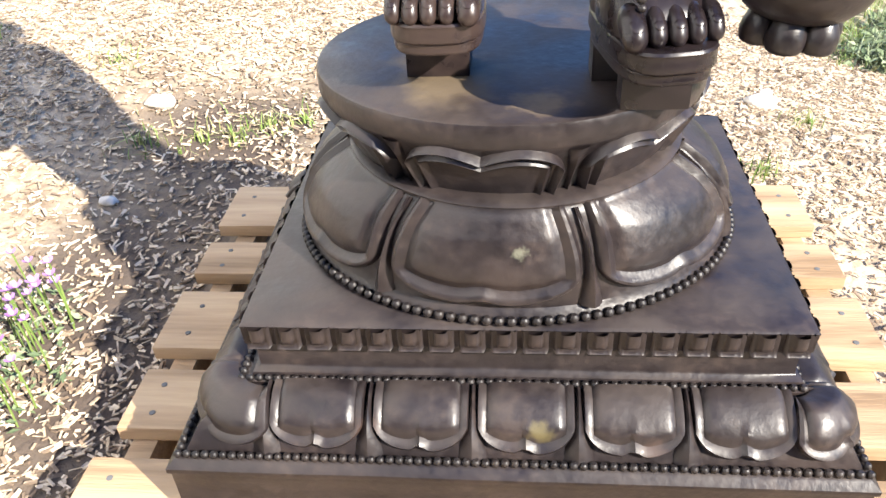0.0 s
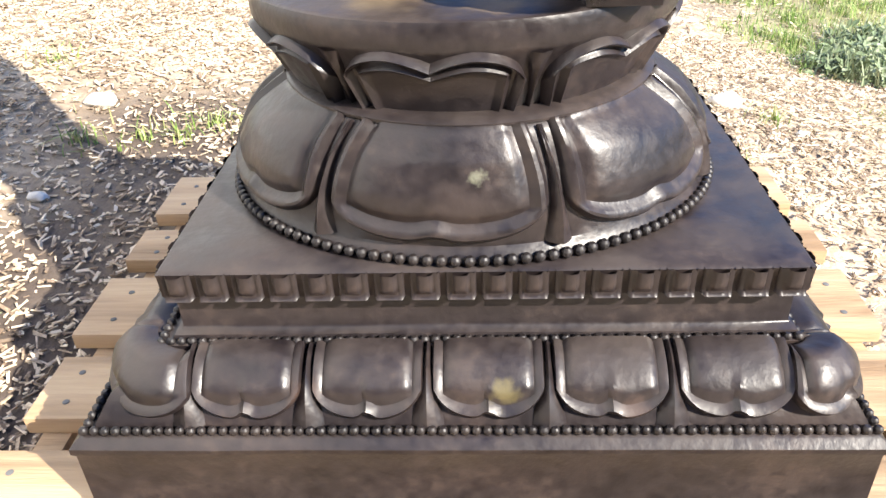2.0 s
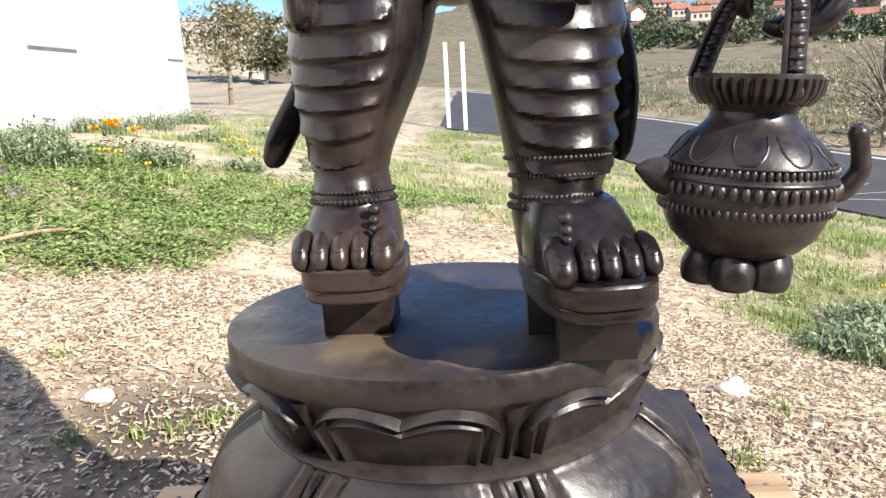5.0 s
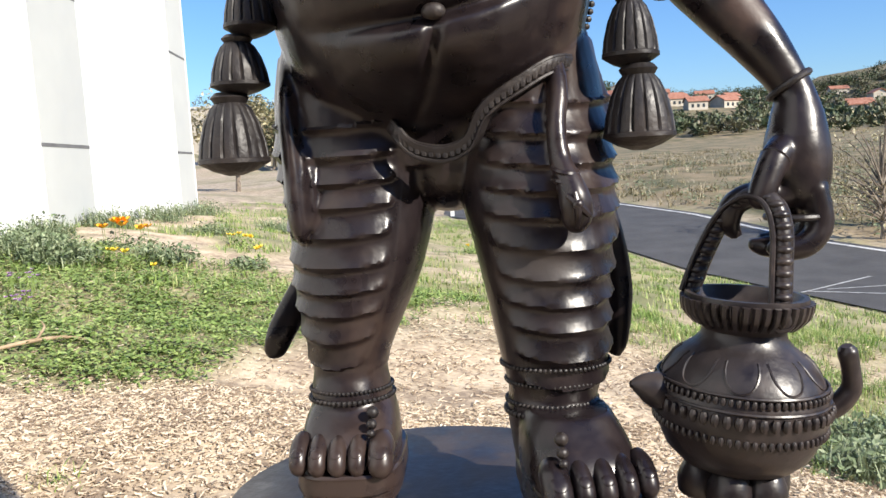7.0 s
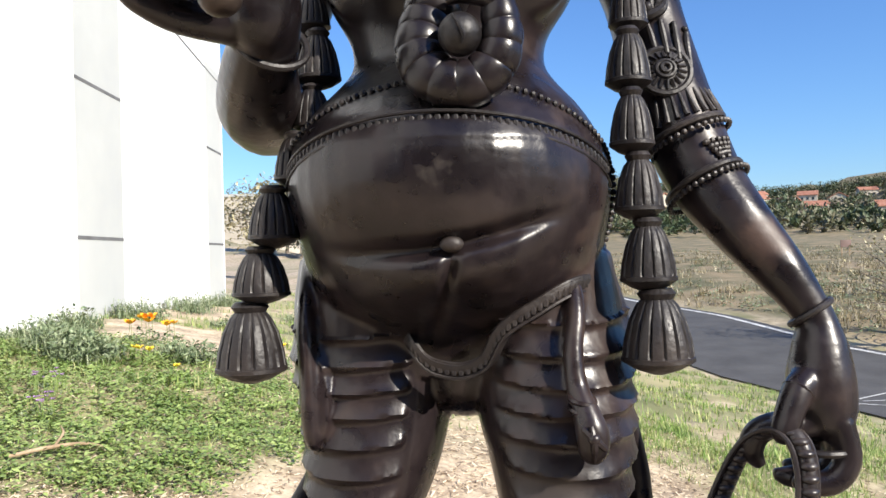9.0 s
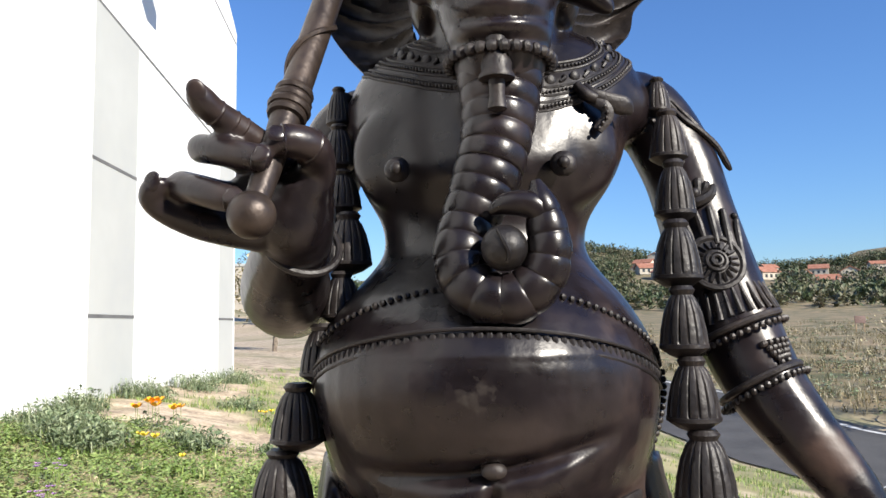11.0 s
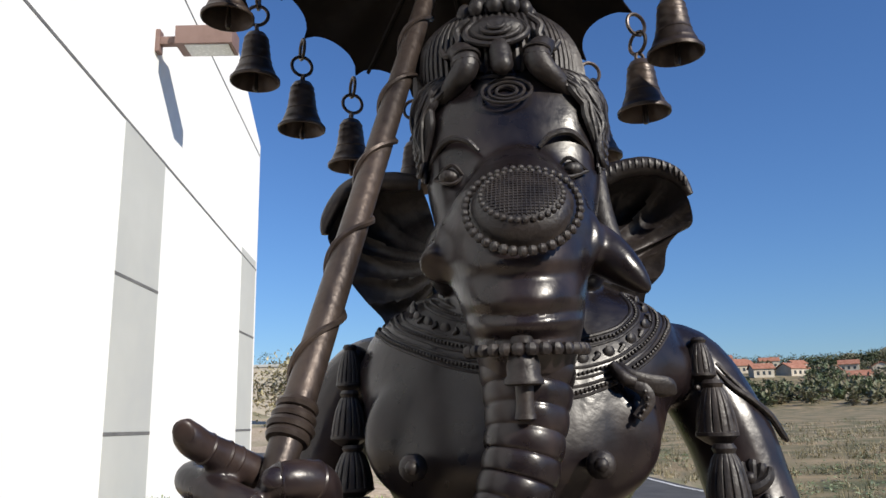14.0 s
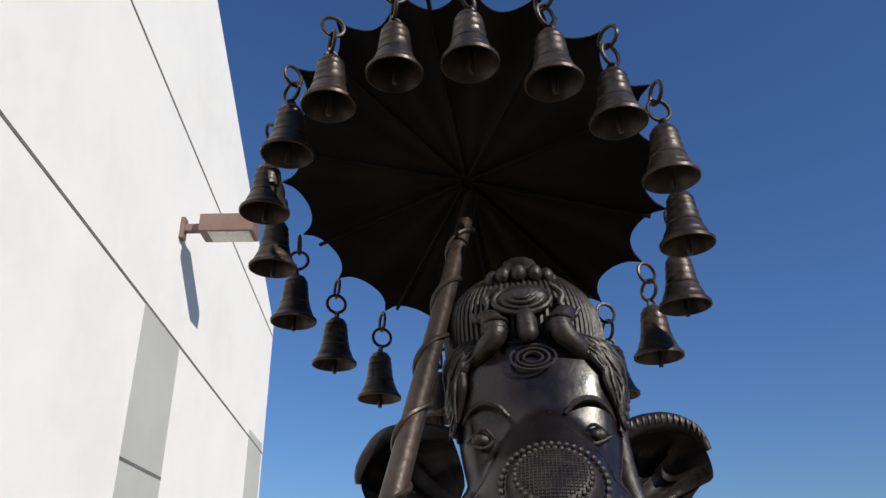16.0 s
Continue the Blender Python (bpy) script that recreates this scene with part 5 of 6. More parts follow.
# headdress: rolled bands, front boss, braids, top knob
for k in range(80):
    t = 360 * k / 80
    sweep(det, [(*on_loft(HAT, t, z, 0.001), 0.0034) for z in (1.960, 1.985, 2.012, 2.034, 2.052)], 10, 6)
torus(det, (0.047, 1.031, 1.955), 0.090, 0.004, (0, 0, 1), 56, 8, 1.02)
bossq = Vector((0, -0.9, 0.45)).normalized()
for r, w in ((0.031, 0.0035), (0.023, 0.0025), (0.015, 0.0025), (0.008, 0.002)):
    torus(det, Vector((0.050, 0.936, 2.003)) + bossq * (0.03 - r) * 0.35, r, w, bossq, 30, 8, 0.68)
ball_fast(det, (0.050, 0.938, 2.003), (0.029, 0.011, 0.018), 20, 12)
sweep(det, [(0.052, 0.938, 1.992, 0.009), (0.053, 0.929, 1.978, 0.0110), (0.054, 0.925, 1.966, 0.0115), (0.055, 0.922, 1.956, 0.0105), (0.055, 0.924, 1.950, 0.004)], 22, 12)
for sgn in (-1, 1):
    # bent arm of hair, bound twice, that runs out into the locks
    sweep(det, [(0.053 + sgn * 0.052, 0.952, 1.990, 0.006), (0.054 + sgn * 0.041, 0.938, 1.983, 0.0115), (0.054 + sgn * 0.035, 0.928, 1.970, 0.0135), (0.055 + sgn * 0.037, 0.924, 1.957, 0.0125), (0.055 + sgn * 0.048, 0.929, 1.946, 0.0105), (0.056 + sgn * 0.064, 0.944, 1.932, 0.007)], 30, 12)
    for x, z, r in ((0.0345, 1.974, 0.0128), (0.035, 1.964, 0.0132)):
        torus(det, (0.0545 + sgn * x, 0.927, z), r, 0.0018, (sgn * 0.1, 0.15, 1), 18, 6)
for sgn in (-1, 1):
    sweep(det, [(0.052 + sgn * 0.030, 0.942, 2.022, 0.003), (0.052 + sgn * 0.042, 0.943, 2.010, 0.004), (0.052 + sgn * 0.040, 0.940, 1.996, 0.004), (0.052 + sgn * 0.052, 0.944, 1.984, 0.004), (0.052 + sgn * 0.060, 0.950, 1.994, 0.003)], 26, 8)
lathe(det, [(0.026, 0.0), (0.030, 0.006), (0.021, 0.012), (0.023, 0.018), (0.019, 0.026), (0.008, 0.031)], (0.048, 0.998, 2.050), 24, 8, 0.08)
for k in range(7):
    t = radians(180 + 30 * k)
    ball_fast(det, (0.048 + 0.036 * math.cos(t), 0.985 + 0.030 * math.sin(t), 2.044), (0.009, 0.009, 0.011), 10, 7)
for sgn in (-1, 1):
    # wavy locks of hair from the brow over the temple to the ear
    for k in range(34):
        f = (k % 17) / 16
        top = k // 17
        spots = ((22 + 20 * f, 1.957 + 0.004 * f), (31 + 27 * f, 1.944 + 0.010 * f), (42 + 32 * f, 1.925 + 0.016 * f), (50 + 34 * f, 1.902 + 0.019 * f), (55 + 32 * f, 1.878 + 0.019 * f), (60 + 30 * f, 1.852 + 0.018 * f))
        wave = random.Random(k * 2 + sgn)
        rows = [(*on_loft(HEAD, -90 + sgn * (th + wave.uniform(-5, 5)), z + wave.uniform(-0.004, 0.004), 0.002 + wave.uniform(-0.002, 0.001) + 0.0025 * top + 0.0055 * math.sin(math.pi * min(1, (i + 0.6) / 5.2)), 2.8), r) for i, ((th, z), r) in enumerate(zip(spots, ((0.0015, 0.0032, 0.0040, 0.0038, 0.0034, 0.0015) if not top else (0.001, 0.0017, 0.0022, 0.0022, 0.0018, 0.001))))]
        sweep(det, rows, 40, 7)
    for k in range(9):
        f = k / 8
        c = on_loft(HEAD, -90 + sgn * (72 + 10 * math.sin(5 * f)), 1.95 - 0.085 * f, 0.006, 2.8)
        torus(det, c, 0.0065, 0.0032, (sgn, -0.4, 0.2), 14, 6)
# armlets, bracelets, rings of cloth
for c, R, n in (((0.284, 0.955, 1.437), 0.0415, (0.35, -0.2, -0.9)), ((0.300, 0.943, 1.387), 0.039, (0.4, -0.3, -0.85)), ((0.383, 0.899, 1.259), 0.0205, (0.5, -0.2, -0.8)), ((0.384, 0.888, 1.135), 0.025, (0, 0, 1)), ((-0.106, 0.830, 1.518), 0.033, (0.4, -0.6, 0.5))):
    torus(det, c, R, 0.0035, n, 32, 8)
    qq = Vector((0, 0, 1)).rotation_difference(Vector(n)).to_matrix()
    if R > 0.0335:
        beads(det, [Vector(c) + qq @ Vector(((R + 0.003) * math.cos(t), (R + 0.003) * math.sin(t), 0.008)) for t in (2 * math.pi * k / 40 for k in range(40))], 0.0032)


def on_arm(z, turn, out=0.0):
    """A place on the lowered arm's skin; turn 0 faces the front, plus is away from the body."""
    p = spline(ARM_R, 160)[16:]
    i = int(np.argmin(np.abs(p[:, 2] - z)))
    d = Vector(p[min(i + 1, len(p) - 1), :3] - p[max(i - 1, 0), :3]).normalized()
    f = (Vector((0, -1, 0)) + d * d.y).normalized()
    e = f.cross(d)
    e = e if e.x > 0 else -e
    a = radians(turn)
    return tuple(Vector(p[i, :3]) + (f * math.cos(a) + e * math.sin(a)) * (p[i, 3] + out))


def arm_rod(spots, r, n=16, seg=8):
    sweep(det, [(*on_arm(z, t, o), rr) for (z, t, o), rr in zip(spots, r)], n, seg)


mc, mx_, mz_ = (Vector(on_arm(z, t, 0.001)) for z, t in ((1.492, -8), (1.492, 20), (1.52, -8)))
ex_ = (mx_ - mc).normalized()
ez_ = (mz_ - mc - ex_ * (mz_ - mc).dot(ex_)).normalized()
mq = ez_.cross(ex_) if ez_.cross(ex_).y < 0 else ex_.cross(ez_)
for r, w, o in ((0.0255, 0.0035, -0.002), (0.009, 0.0022, 0.003), (0.0045, 0.002, 0.005)):
    torus(det, mc + mq * o, r, w, mq, 30, 7)
lathe(det, [(0.027, -0.012), (0.024, -0.001), (0.010, 0.002), (0.002, 0.004)], seg=28, m=Matrix.Translation(mc) @ Matrix((ex_, ez_, mq)).transposed().to_4x4())
for k in range(18):
    t = 2 * math.pi * k / 18
    sweep(det, [(*(mc + (ex_ * math.cos(t) + ez_ * math.sin(t)) * r + mq * (0.003 - 0.0032 * (r - 0.012) / 0.008)), 0.0020) for r in (0.0125, 0.016, 0.021)], 4, 5)
for k in range(7):
    t = -58 + 15 * k
    arm_rod([(1.515 - 0.0006 * abs(t + 8), t, -0.001), (1.533 - 0.0004 * abs(t + 8), t + 0.10 * (t + 8), 0.001), (1.548 - 0.0004 * abs(t + 8), t + 0.22 * (t + 8), 0.002)], (0.0026, 0.0033, 0.0025))
    ball_fast(det, on_arm(1.550 - 0.0004 * abs(t + 8), t + 0.24 * (t + 8), 0.001), 0.0036, 9, 6)
for k in range(11):
    t = -70 + 14 * k
    arm_rod([(1.466, t * 0.8, -0.001), (1.452, t * 0.9, 0.0005), (1.443, t, 0.001)], (0.0015, 0.0024, 0.0030))
arm_rod([(1.575, -32, 0), (1.560, -22, 0.002), (1.552, -6, 0.003), (1.557, 12, 0.004), (1.566, 20, 0.004)], (0.003, 0.005, 0.006, 0.005, 0.003))
for t, z in ((-24, 1.572), (-12, 1.578), (0, 1.578), (10, 1.574)):
    arm_rod([(1.557, t * 0.5 - 4, 0.001), (z - 0.006, t, 0.002), (z, t + 3, 0.002)], (0.003, 0.0042, 0.003))
ball_fast(det, on_arm(1.562, -8, 0.004), 0.006, 10, 7)
for k in range(15):
    beads(det, [on_arm(1.668 - 0.0064 * k, -14 - 0.6 * k, 0.0015)], 0.0034)
arm_rod([(1.670, -4, 0), (1.63, -2, 0.001), (1.60, -8, 0)], (0.0025, 0.003, 0.002))
arm_rod([(1.662, 20, -0.001), (1.640, 24, 0.001), (1.622, 40, 0.002), (1.606, 60, 0.003), (1.594, 74, 0.005), (1.588, 80, 0.007)], (0.0015, 0.0025, 0.003, 0.0034, 0.0034, 0.002), 24)
arm_rod([(1.655, 28, -0.001), (1.630, 36, 0.001), (1.612, 56, 0.001)], (0.002, 0.003, 0.002), 14)
for k in range(26):
    z, t = 1.412 - 0.0016 * (k % 13), 28 + 10 * ((k * 7) % 5 - 2) * (1 - 0.06 * (k % 13))
    beads(det, [on_arm(z, t, 0.0015)], 0.0032)
det.faces.ensure_lookup_table()
for f in det.faces[orn0:]:
    f.material_index = 1
WORN = stained(PATINA, [((0.042, 0.795, 1.392), 0.016, (0.16, 0.14, 0.12), 0.28), ((0.075, 0.80, 1.36), 0.03, (0.05, 0.036, 0.032), 0.3), ((-0.02, 0.80, 1.30), 0.035, (0.05, 0.038, 0.034), 0.3), ((0.34, 0.89, 1.33), 0.03, (0.12, 0.07, 0.05), 0.4), ((0.14, 0.86, 1.10), 0.04, (0.06, 0.05, 0.045), 0.5), ((0.02, 0.86, 1.15), 0.03, (0.13, 0.115, 0.10), 0.35)])
statue = tagged(part("statue", det, WORN), "dark bronze elephant-headed standing statue with tassel garlands on a pedestal", "statue")
statue.data.materials.append(CARVED)

# ---- water pot ----
PC = (0.328, 0.87, 0.0)
pot = tagged(empty("water_pot", (PC[0], PC[1], 0.868)), "dark bronze water pot with beaded bands hanging beside the statue", "pot")
bm = bmesh.new()
lathe(bm, [(0.03, 0.895), (0.053, 0.905), (0.066, 0.918), (0.073, 0.933), (0.078, 0.95), (0.0795, 0.962), (0.078, 0.975), (0.072, 0.992), (0.060, 1.008), (0.046, 1.018), (0.039, 1.026), (0.038, 1.032), (0.044, 1.040), (0.053, 1.048), (0.056, 1.058), (0.055, 1.066), (0.050, 1.066), (0.046, 1.055), (0.036, 1.048), (0.01, 1.044)], PC, 48)
part("body", bm, BRONZE, pot)
bm = bmesh.new()
for k in range(40):
    t = 2 * math.pi * k / 40
    sweep(bm, [(PC[0] + r * math.cos(t), PC[1] + r * math.sin(t), z, 0.0036) for r, z in ((0.046, 1.040), (0.055, 1.050), (0.057, 1.062))], 5, 6)
part("rim", bm, BRONZE, pot, "scalloped rim")
for z, R, r, n in ((0.981, 0.0775, 0.0032, 76), (0.964, 0.0800, 0.0052, 50), (0.945, 0.0775, 0.0036, 70)):
    bm = bmesh.new()
    for k in range(n):
        t = 2 * math.pi * k / n
        ball_fast(bm, (PC[0] + R * math.cos(t), PC[1] + R * math.sin(t), z), (r * 0.8, r * 0.8, r * 1.3), 7, 5)
    torus(bm, (PC[0], PC[1], z + r * 1.6), R - 0.001, 0.0016, (0, 0, 1), 48, 6)
    part("beaded_band", bm, BRONZE, pot)
bm = bmesh.new()
for k in range(10):
    t0 = 2 * math.pi * k / 10
    rows = []
    for j in range(13):
        f = j / 12
        dt = 0.24 * math.cos(math.pi * f) * 1.0
        b = math.sin(math.pi * f)
        z = 1.012 - 0.024 * b
        R = np.interp(z, [0.975, 0.992, 1.008, 1.018], [0.078, 0.072, 0.060, 0.046])
        rows.append((PC[0] + R * math.cos(t0 + dt), PC[1] + R * math.sin(t0 + dt), z, 0.0012))
    sweep(bm, rows, 20, 5)
part("leaf_relief", bm, BRONZE, pot)
for k in range(6):
    t = 2 * math.pi * (k + 0.1) / 6
    bm = bmesh.new()
    loft(bm, [(PC[0] + 0.034 * math.cos(t), PC[1] + 0.034 * math.sin(t), z, r, r) for z, r in ((0.869, 0.016), (0.872, 0.019), (0.880, 0.0205), (0.890, 0.0195), (0.902, 0.014), (0.910, 0.006))], 16, 18)
    part("foot", bm, BRONZE, pot)
bm = bmesh.new()
sweep(bm, [(0.262, 0.865, 0.966, 0.017), (0.247, 0.862, 0.972, 0.0175), (0.234, 0.86, 0.976, 0.012), (0.222, 0.858, 0.978, 0.003)], 16, 14)
part("spout", bm, BRONZE, pot)
bm = bmesh.new()
sweep(bm, [(0.402, 0.865, 0.955, 0.009), (0.416, 0.862, 0.962, 0.010), (0.427, 0.86, 0.980, 0.0095), (0.424, 0.858, 1.0, 0.0085), (0.419, 0.856, 1.016, 0.009), (0.417, 0.855, 1.022, 0.005)], 26, 12)
part("tail_grip", bm, BRONZE, pot)
HANDLE = [(0.290, 0.905, 1.066), (0.299, 0.902, 1.092), (0.313, 0.895, 1.126), (0.326, 0.885, 1.147), (0.341, 0.868, 1.158), (0.352, 0.853, 1.150), (0.356, 0.845, 1.126), (0.353, 0.838, 1.091), (0.350, 0.832, 1.058)]
bm = bmesh.new()
sweep(bm, [(*p, 0.0085) for p in HANDLE], 40, 10)
for d in (-0.0115, 0.0115):
    sweep(bm, [(p[0] + d * 0.9, p[1] + d * 0.5, p[2], 0.0026) for p in HANDLE], 40, 8)
lean = Matrix.Translation(Vector((PC[0], PC[1], 1.0))) @ Matrix.Rotation(radians(4), 4, "Y") @ Matrix.Translation(-Vector((PC[0], PC[1], 1.0)))
for ob in pot.children:
    ob.data.transform(lean)
grip = part("handle", bm, BRONZE, pot)
for p in along(HANDLE, 0.0105):
    bm = bmesh.new()
    ball_fast(bm, (p[0], p[1] - 0.003, p[2]), (0.0090, 0.0085, 0.0048), 12, 8)
    part("handle_bead", bm, BRONZE, grip)
bm = bmesh.new()
for r in (0.010, 0.0055):
    torus(bm, (0.348, 0.823 - (0.010 - r) * 0.5, 1.050), r, 0.003, (0, -1, 0.1), 20, 7)
ball_fast(bm, (0.348, 0.823, 1.050), (0.010, 0.004, 0.010), 12, 8)
part("knob", bm, BRONZE, grip)

# ---- parasol ----
FOOT, TIP = Vector((-0.115, 0.731, 1.529)), Vector((-0.019, 1.094, 2.215))
AX = (TIP - FOOT).normalized()
RC, RR = Vector((-0.021, 1.089, 2.2547)), 0.284
CA = Vector((0.1392, 0.636, 1.0)).normalized()
UA = CA.cross(Vector((0, 0, 1))).normalized()
VA = UA.cross(CA)


def rim(r, deg, h):
    a = radians(deg)
    return RC + UA * (r * math.cos(a)) + VA * (r * math.sin(a)) + CA * h


parasol = tagged(empty("parasol", FOOT), "dark bronze ceremonial parasol hung with small bells, held by the statue", "parasol")
bm = bmesh.new()
sweep(bm, [(*(FOOT + AX * d), r) for d, r in ((0.0, 0.009), (0.03, 0.010), (0.07, 0.011), (0.11, 0.0125), (0.3, 0.0125), (0.5, 0.012), (0.78, 0.0105), (0.822, 0.010))], 30, 16)
part("pole", bm, BRASS, parasol, "smooth brown bronze pole")
bm = bmesh.new()
ball(bm, FOOT, 0.018, 20, 14)
part("finial", bm, BRASS, parasol)
bm = bmesh.new()
for d, r in ((0.098, 0.016), (0.105, 0.018), (0.113, 0.0165), (0.122, 0.0155)):
    torus(bm, FOOT + AX * d, r * 0.75, 0.0045, AX, 24, 8)
part("collar", bm, BRASS, parasol)
qa = Vector((0, 0, 1)).rotation_difference(AX).to_matrix()
bm = bmesh.new()
sweep(bm, [(*(FOOT + AX * (0.13 + 0.62 * k / 60) + qa @ Vector((0.0135 * math.cos(k * 0.62 + 2), 0.0135 * math.sin(k * 0.62 + 2), 0))), 0.0028) for k in range(61)], 240, 6)
part("wound_wire", bm, BRASS, parasol)
NB = 19
bm = bmesh.new()
seg, nr = NB * 12, 14
tops, unders = [], []
for j in range(1, nr + 1):
    f = j / nr
    a, b = [], []
    for k in range(seg):
        t = 360 * k / seg - 2.5
        sc = abs(math.sin(NB * math.pi * k / seg)) ** 0.6
        R = RR * f * (1 - 0.13 * sc * f**5)
        h = 0.004 * (1 - f**2.2) + 0.004 * math.cos(NB * 2 * math.pi * k / seg) * f
        a.append(bm.verts.new(rim(R, t, h)))
        b.append(bm.verts.new(rim(R, t, h - 0.004)))
    tops.append(a)
    unders.append(b)
ring_faces(bm, tops, caps=False)
ring_faces(bm, [r for r in unders][::-1], caps=False)
ring_faces(bm, [tops[-1], unders[-1]], caps=False)
bm.faces.new(tops[0])
bm.faces.new(unders[0][::-1])
canopy = part("canopy", bm, SHADED_BRONZE, parasol, "scalloped bronze canopy")
for k in range(10):
    t = 36 * k + 12
    bm = bmesh.new()
    sweep(bm, [(*rim(RR * f, t, 0.004 * (1 - f**2.2) - 0.006), 0.003) for f in (0.03, 0.2, 0.4, 0.6, 0.8, 0.93)], 14, 6)
    part("rib", bm, SHADED_BRONZE, canopy)

for k in range(NB):
    t = radians(360 * k / NB - 2.5)
    tip = rim(RR + 0.004, 360 * k / NB - 2.5, -0.002)
    turn = t + random.uniform(-0.4, 0.4)
    swing = Vector((random.uniform(-0.004, 0.004), random.uniform(-0.004, 0.004), 0))
    top = tip + Vector((0, 0, -0.071)) + swing
    bm = bmesh.new()
    skin_rows = [(0.006, 0.004), (0.013, 0.0), (0.0165, -0.006), (0.0176, -0.008), (0.0170, -0.0098), (0.0185, -0.016), (0.0190, -0.0175), (0.0184, -0.019), (0.0198, -0.028), (0.0203, -0.0295), (0.0197, -0.031), (0.0218, -0.041), (0.0226, -0.0425), (0.0220, -0.044), (0.0265, -0.0555), (0.0273, -0.057), (0.0272, -0.0585), (0.0326, -0.0672), (0.0344, -0.0685), (0.0342, -0.0725), (0.0325, -0.073), (0.025, -0.060), (0.019, -0.040), (0.015, -0.012), (0.004, -0.006)]
    lathe(bm, skin_rows, top, 28)
    bell = part("bell", bm, BRASS, parasol, "small ribbed bronze bell")
    bm = bmesh.new()
    torus(bm, top + Vector((0, 0, 0.0066)), 0.0066, 0.0024, (math.cos(turn), math.sin(turn), 0), 14, 6)
    part("loop", bm, BRASS, bell)
    bm = bmesh.new()
    sweep(bm, [(*(top + Vector((0, 0, -0.02))), 0.002), (*(top + Vector((0.001, 0, -0.06))), 0.0028), (*(top + Vector((0.001, 0, -0.078))), 0.004), (*(top + Vector((0.001, 0, -0.086))), 0.003)], 12, 8)
    part("clapper", bm, BRASS, bell)
    for d, tt in ((-0.013, turn), (-0.040, turn + math.pi / 2)):
        bm = bmesh.new()
        torus(bm, tip + Vector((0, 0, d - 0.002)) + swing * 0.5, 0.0150, 0.0026, (math.cos(tt), math.sin(tt), 0), 20, 7)
        part("ring", bm, BRASS, bell)


# ---- ground cover ----
RNG = np.random.default_rng(7)
CHIP = material("wood_chip", [(0.20, 0.145, 0.10), (0.38, 0.295, 0.205), (0.52, 0.42, 0.30), (0.66, 0.555, 0.42)], 30, (0.75, 0.9), 0, 0.2, 150, island=0.75)
BLADE = material("grass_blade", [(0.09, 0.16, 0.025), (0.16, 0.26, 0.05), (0.25, 0.34, 0.085), (0.38, 0.38, 0.17)], 3, (0.5, 0.65), island=0.6)
WEED = material("weed_leaf", [(0.11, 0.175, 0.040), (0.18, 0.255, 0.065), (0.26, 0.33, 0.105)], 3, (0.45, 0.6), island=0.6)
SAGE = material("grey_green_leaf", [(0.09, 0.13, 0.06), (0.17, 0.22, 0.11), (0.28, 0.32, 0.19)], 4, (0.55, 0.7), island=0.6)
STRAW = material("dry_grass", [(0.09, 0.085, 0.035), (0.20, 0.16, 0.08), (0.30, 0.25, 0.14), (0.46, 0.41, 0.29)], 0.35, (0.6, 0.8), island=0.45)


def cover(name, verts, faces, mat, label, category):
    m = bpy.data.meshes.new(name)
    m.from_pydata(verts.reshape(-1, 3).tolist(), [], faces.tolist())
    m.materials.append(mat)
    return tagged(new(name, m), label, category, kind="stuff")


def scatter(n, x0, x1, y0, y1, keep):
    x, y = RNG.uniform(x0, x1, n), RNG.uniform(y0, y1, n)
    k = RNG.uniform(0, 1, n) < keep(x, y)
    return x[k], y[k]


def off_pallet(x, y):
    return ~((x > -0.68) & (x < 0.71) & (y > 0.45) & (y < 1.66))


def chips(x, y, lo, hi):
    """Thin splinters lying about, each a tilted six-sided slip."""
    n = len(x)
    L, W, T = RNG.uniform(lo, hi, n), RNG.uniform(0.003, 0.0095, n), RNG.uniform(0.0012, 0.0032, n)
    W = np.minimum(W, L * 0.5)
    yaw, tilt, roll = RNG.uniform(0, 2 * np.pi, n), RNG.normal(0, 0.22, n), RNG.normal(0, 0.35, n)
    d = np.stack([np.cos(yaw) * np.cos(tilt), np.sin(yaw) * np.cos(tilt), np.sin(tilt)], -1)
    s = np.stack([-np.sin(yaw) * np.cos(roll), np.cos(yaw) * np.cos(roll), np.sin(roll)], -1)
    u = np.cross(d, s)
    c = np.stack([x, y, height(x, y) + 0.003 + np.abs(np.sin(tilt)) * L * 0.45 + RNG.uniform(0, 0.006, n)], -1)
    out = []
    for a, b, e in ((-1, -0.7, -1), (1, -1, -1), (0.85, 1, -1), (-1, 0.8, -1), (-1, -0.7, 1), (1, -1, 1), (0.85, 1, 1), (-1, 0.8, 1)):
        out.append(c + d * (a * L / 2)[:, None] + s * (b * W / 2)[:, None] + u * (e * T / 2)[:, None])
    v = np.stack(out, 1)
    base = (np.arange(n) * 8)[:, None, None]
    f = np.array([(3, 2, 1, 0), (4, 5, 6, 7), (0, 1, 5, 4), (1, 2, 6, 5), (2, 3, 7, 6), (3, 0, 4, 7)])[None] + base
    return v, f.reshape(-1, 4)


def bare(x, y):
    return (1 - 0.12 * shaded_soil_share(x, y)) * (1 - 0.55 * green_share(x, y)) * off_pallet(x, y) * (0.35 + 0.9 * value_noise(x, y, 0.5, 5))


for x0, x1, y0, y1, n, lo, hi in ((-2.6, 2.4, 0.2, 3.4, 95000, 0.007, 0.030), (-3.4, 3.0, 3.4, 6.5, 15000, 0.015, 0.05)):
    v, f = chips(*scatter(n, x0, x1, y0, y1, bare), lo, hi)
    cover("wood_chips", v, f, CHIP, "pale dry wood chip mulch strewn over the earth", "mulch")


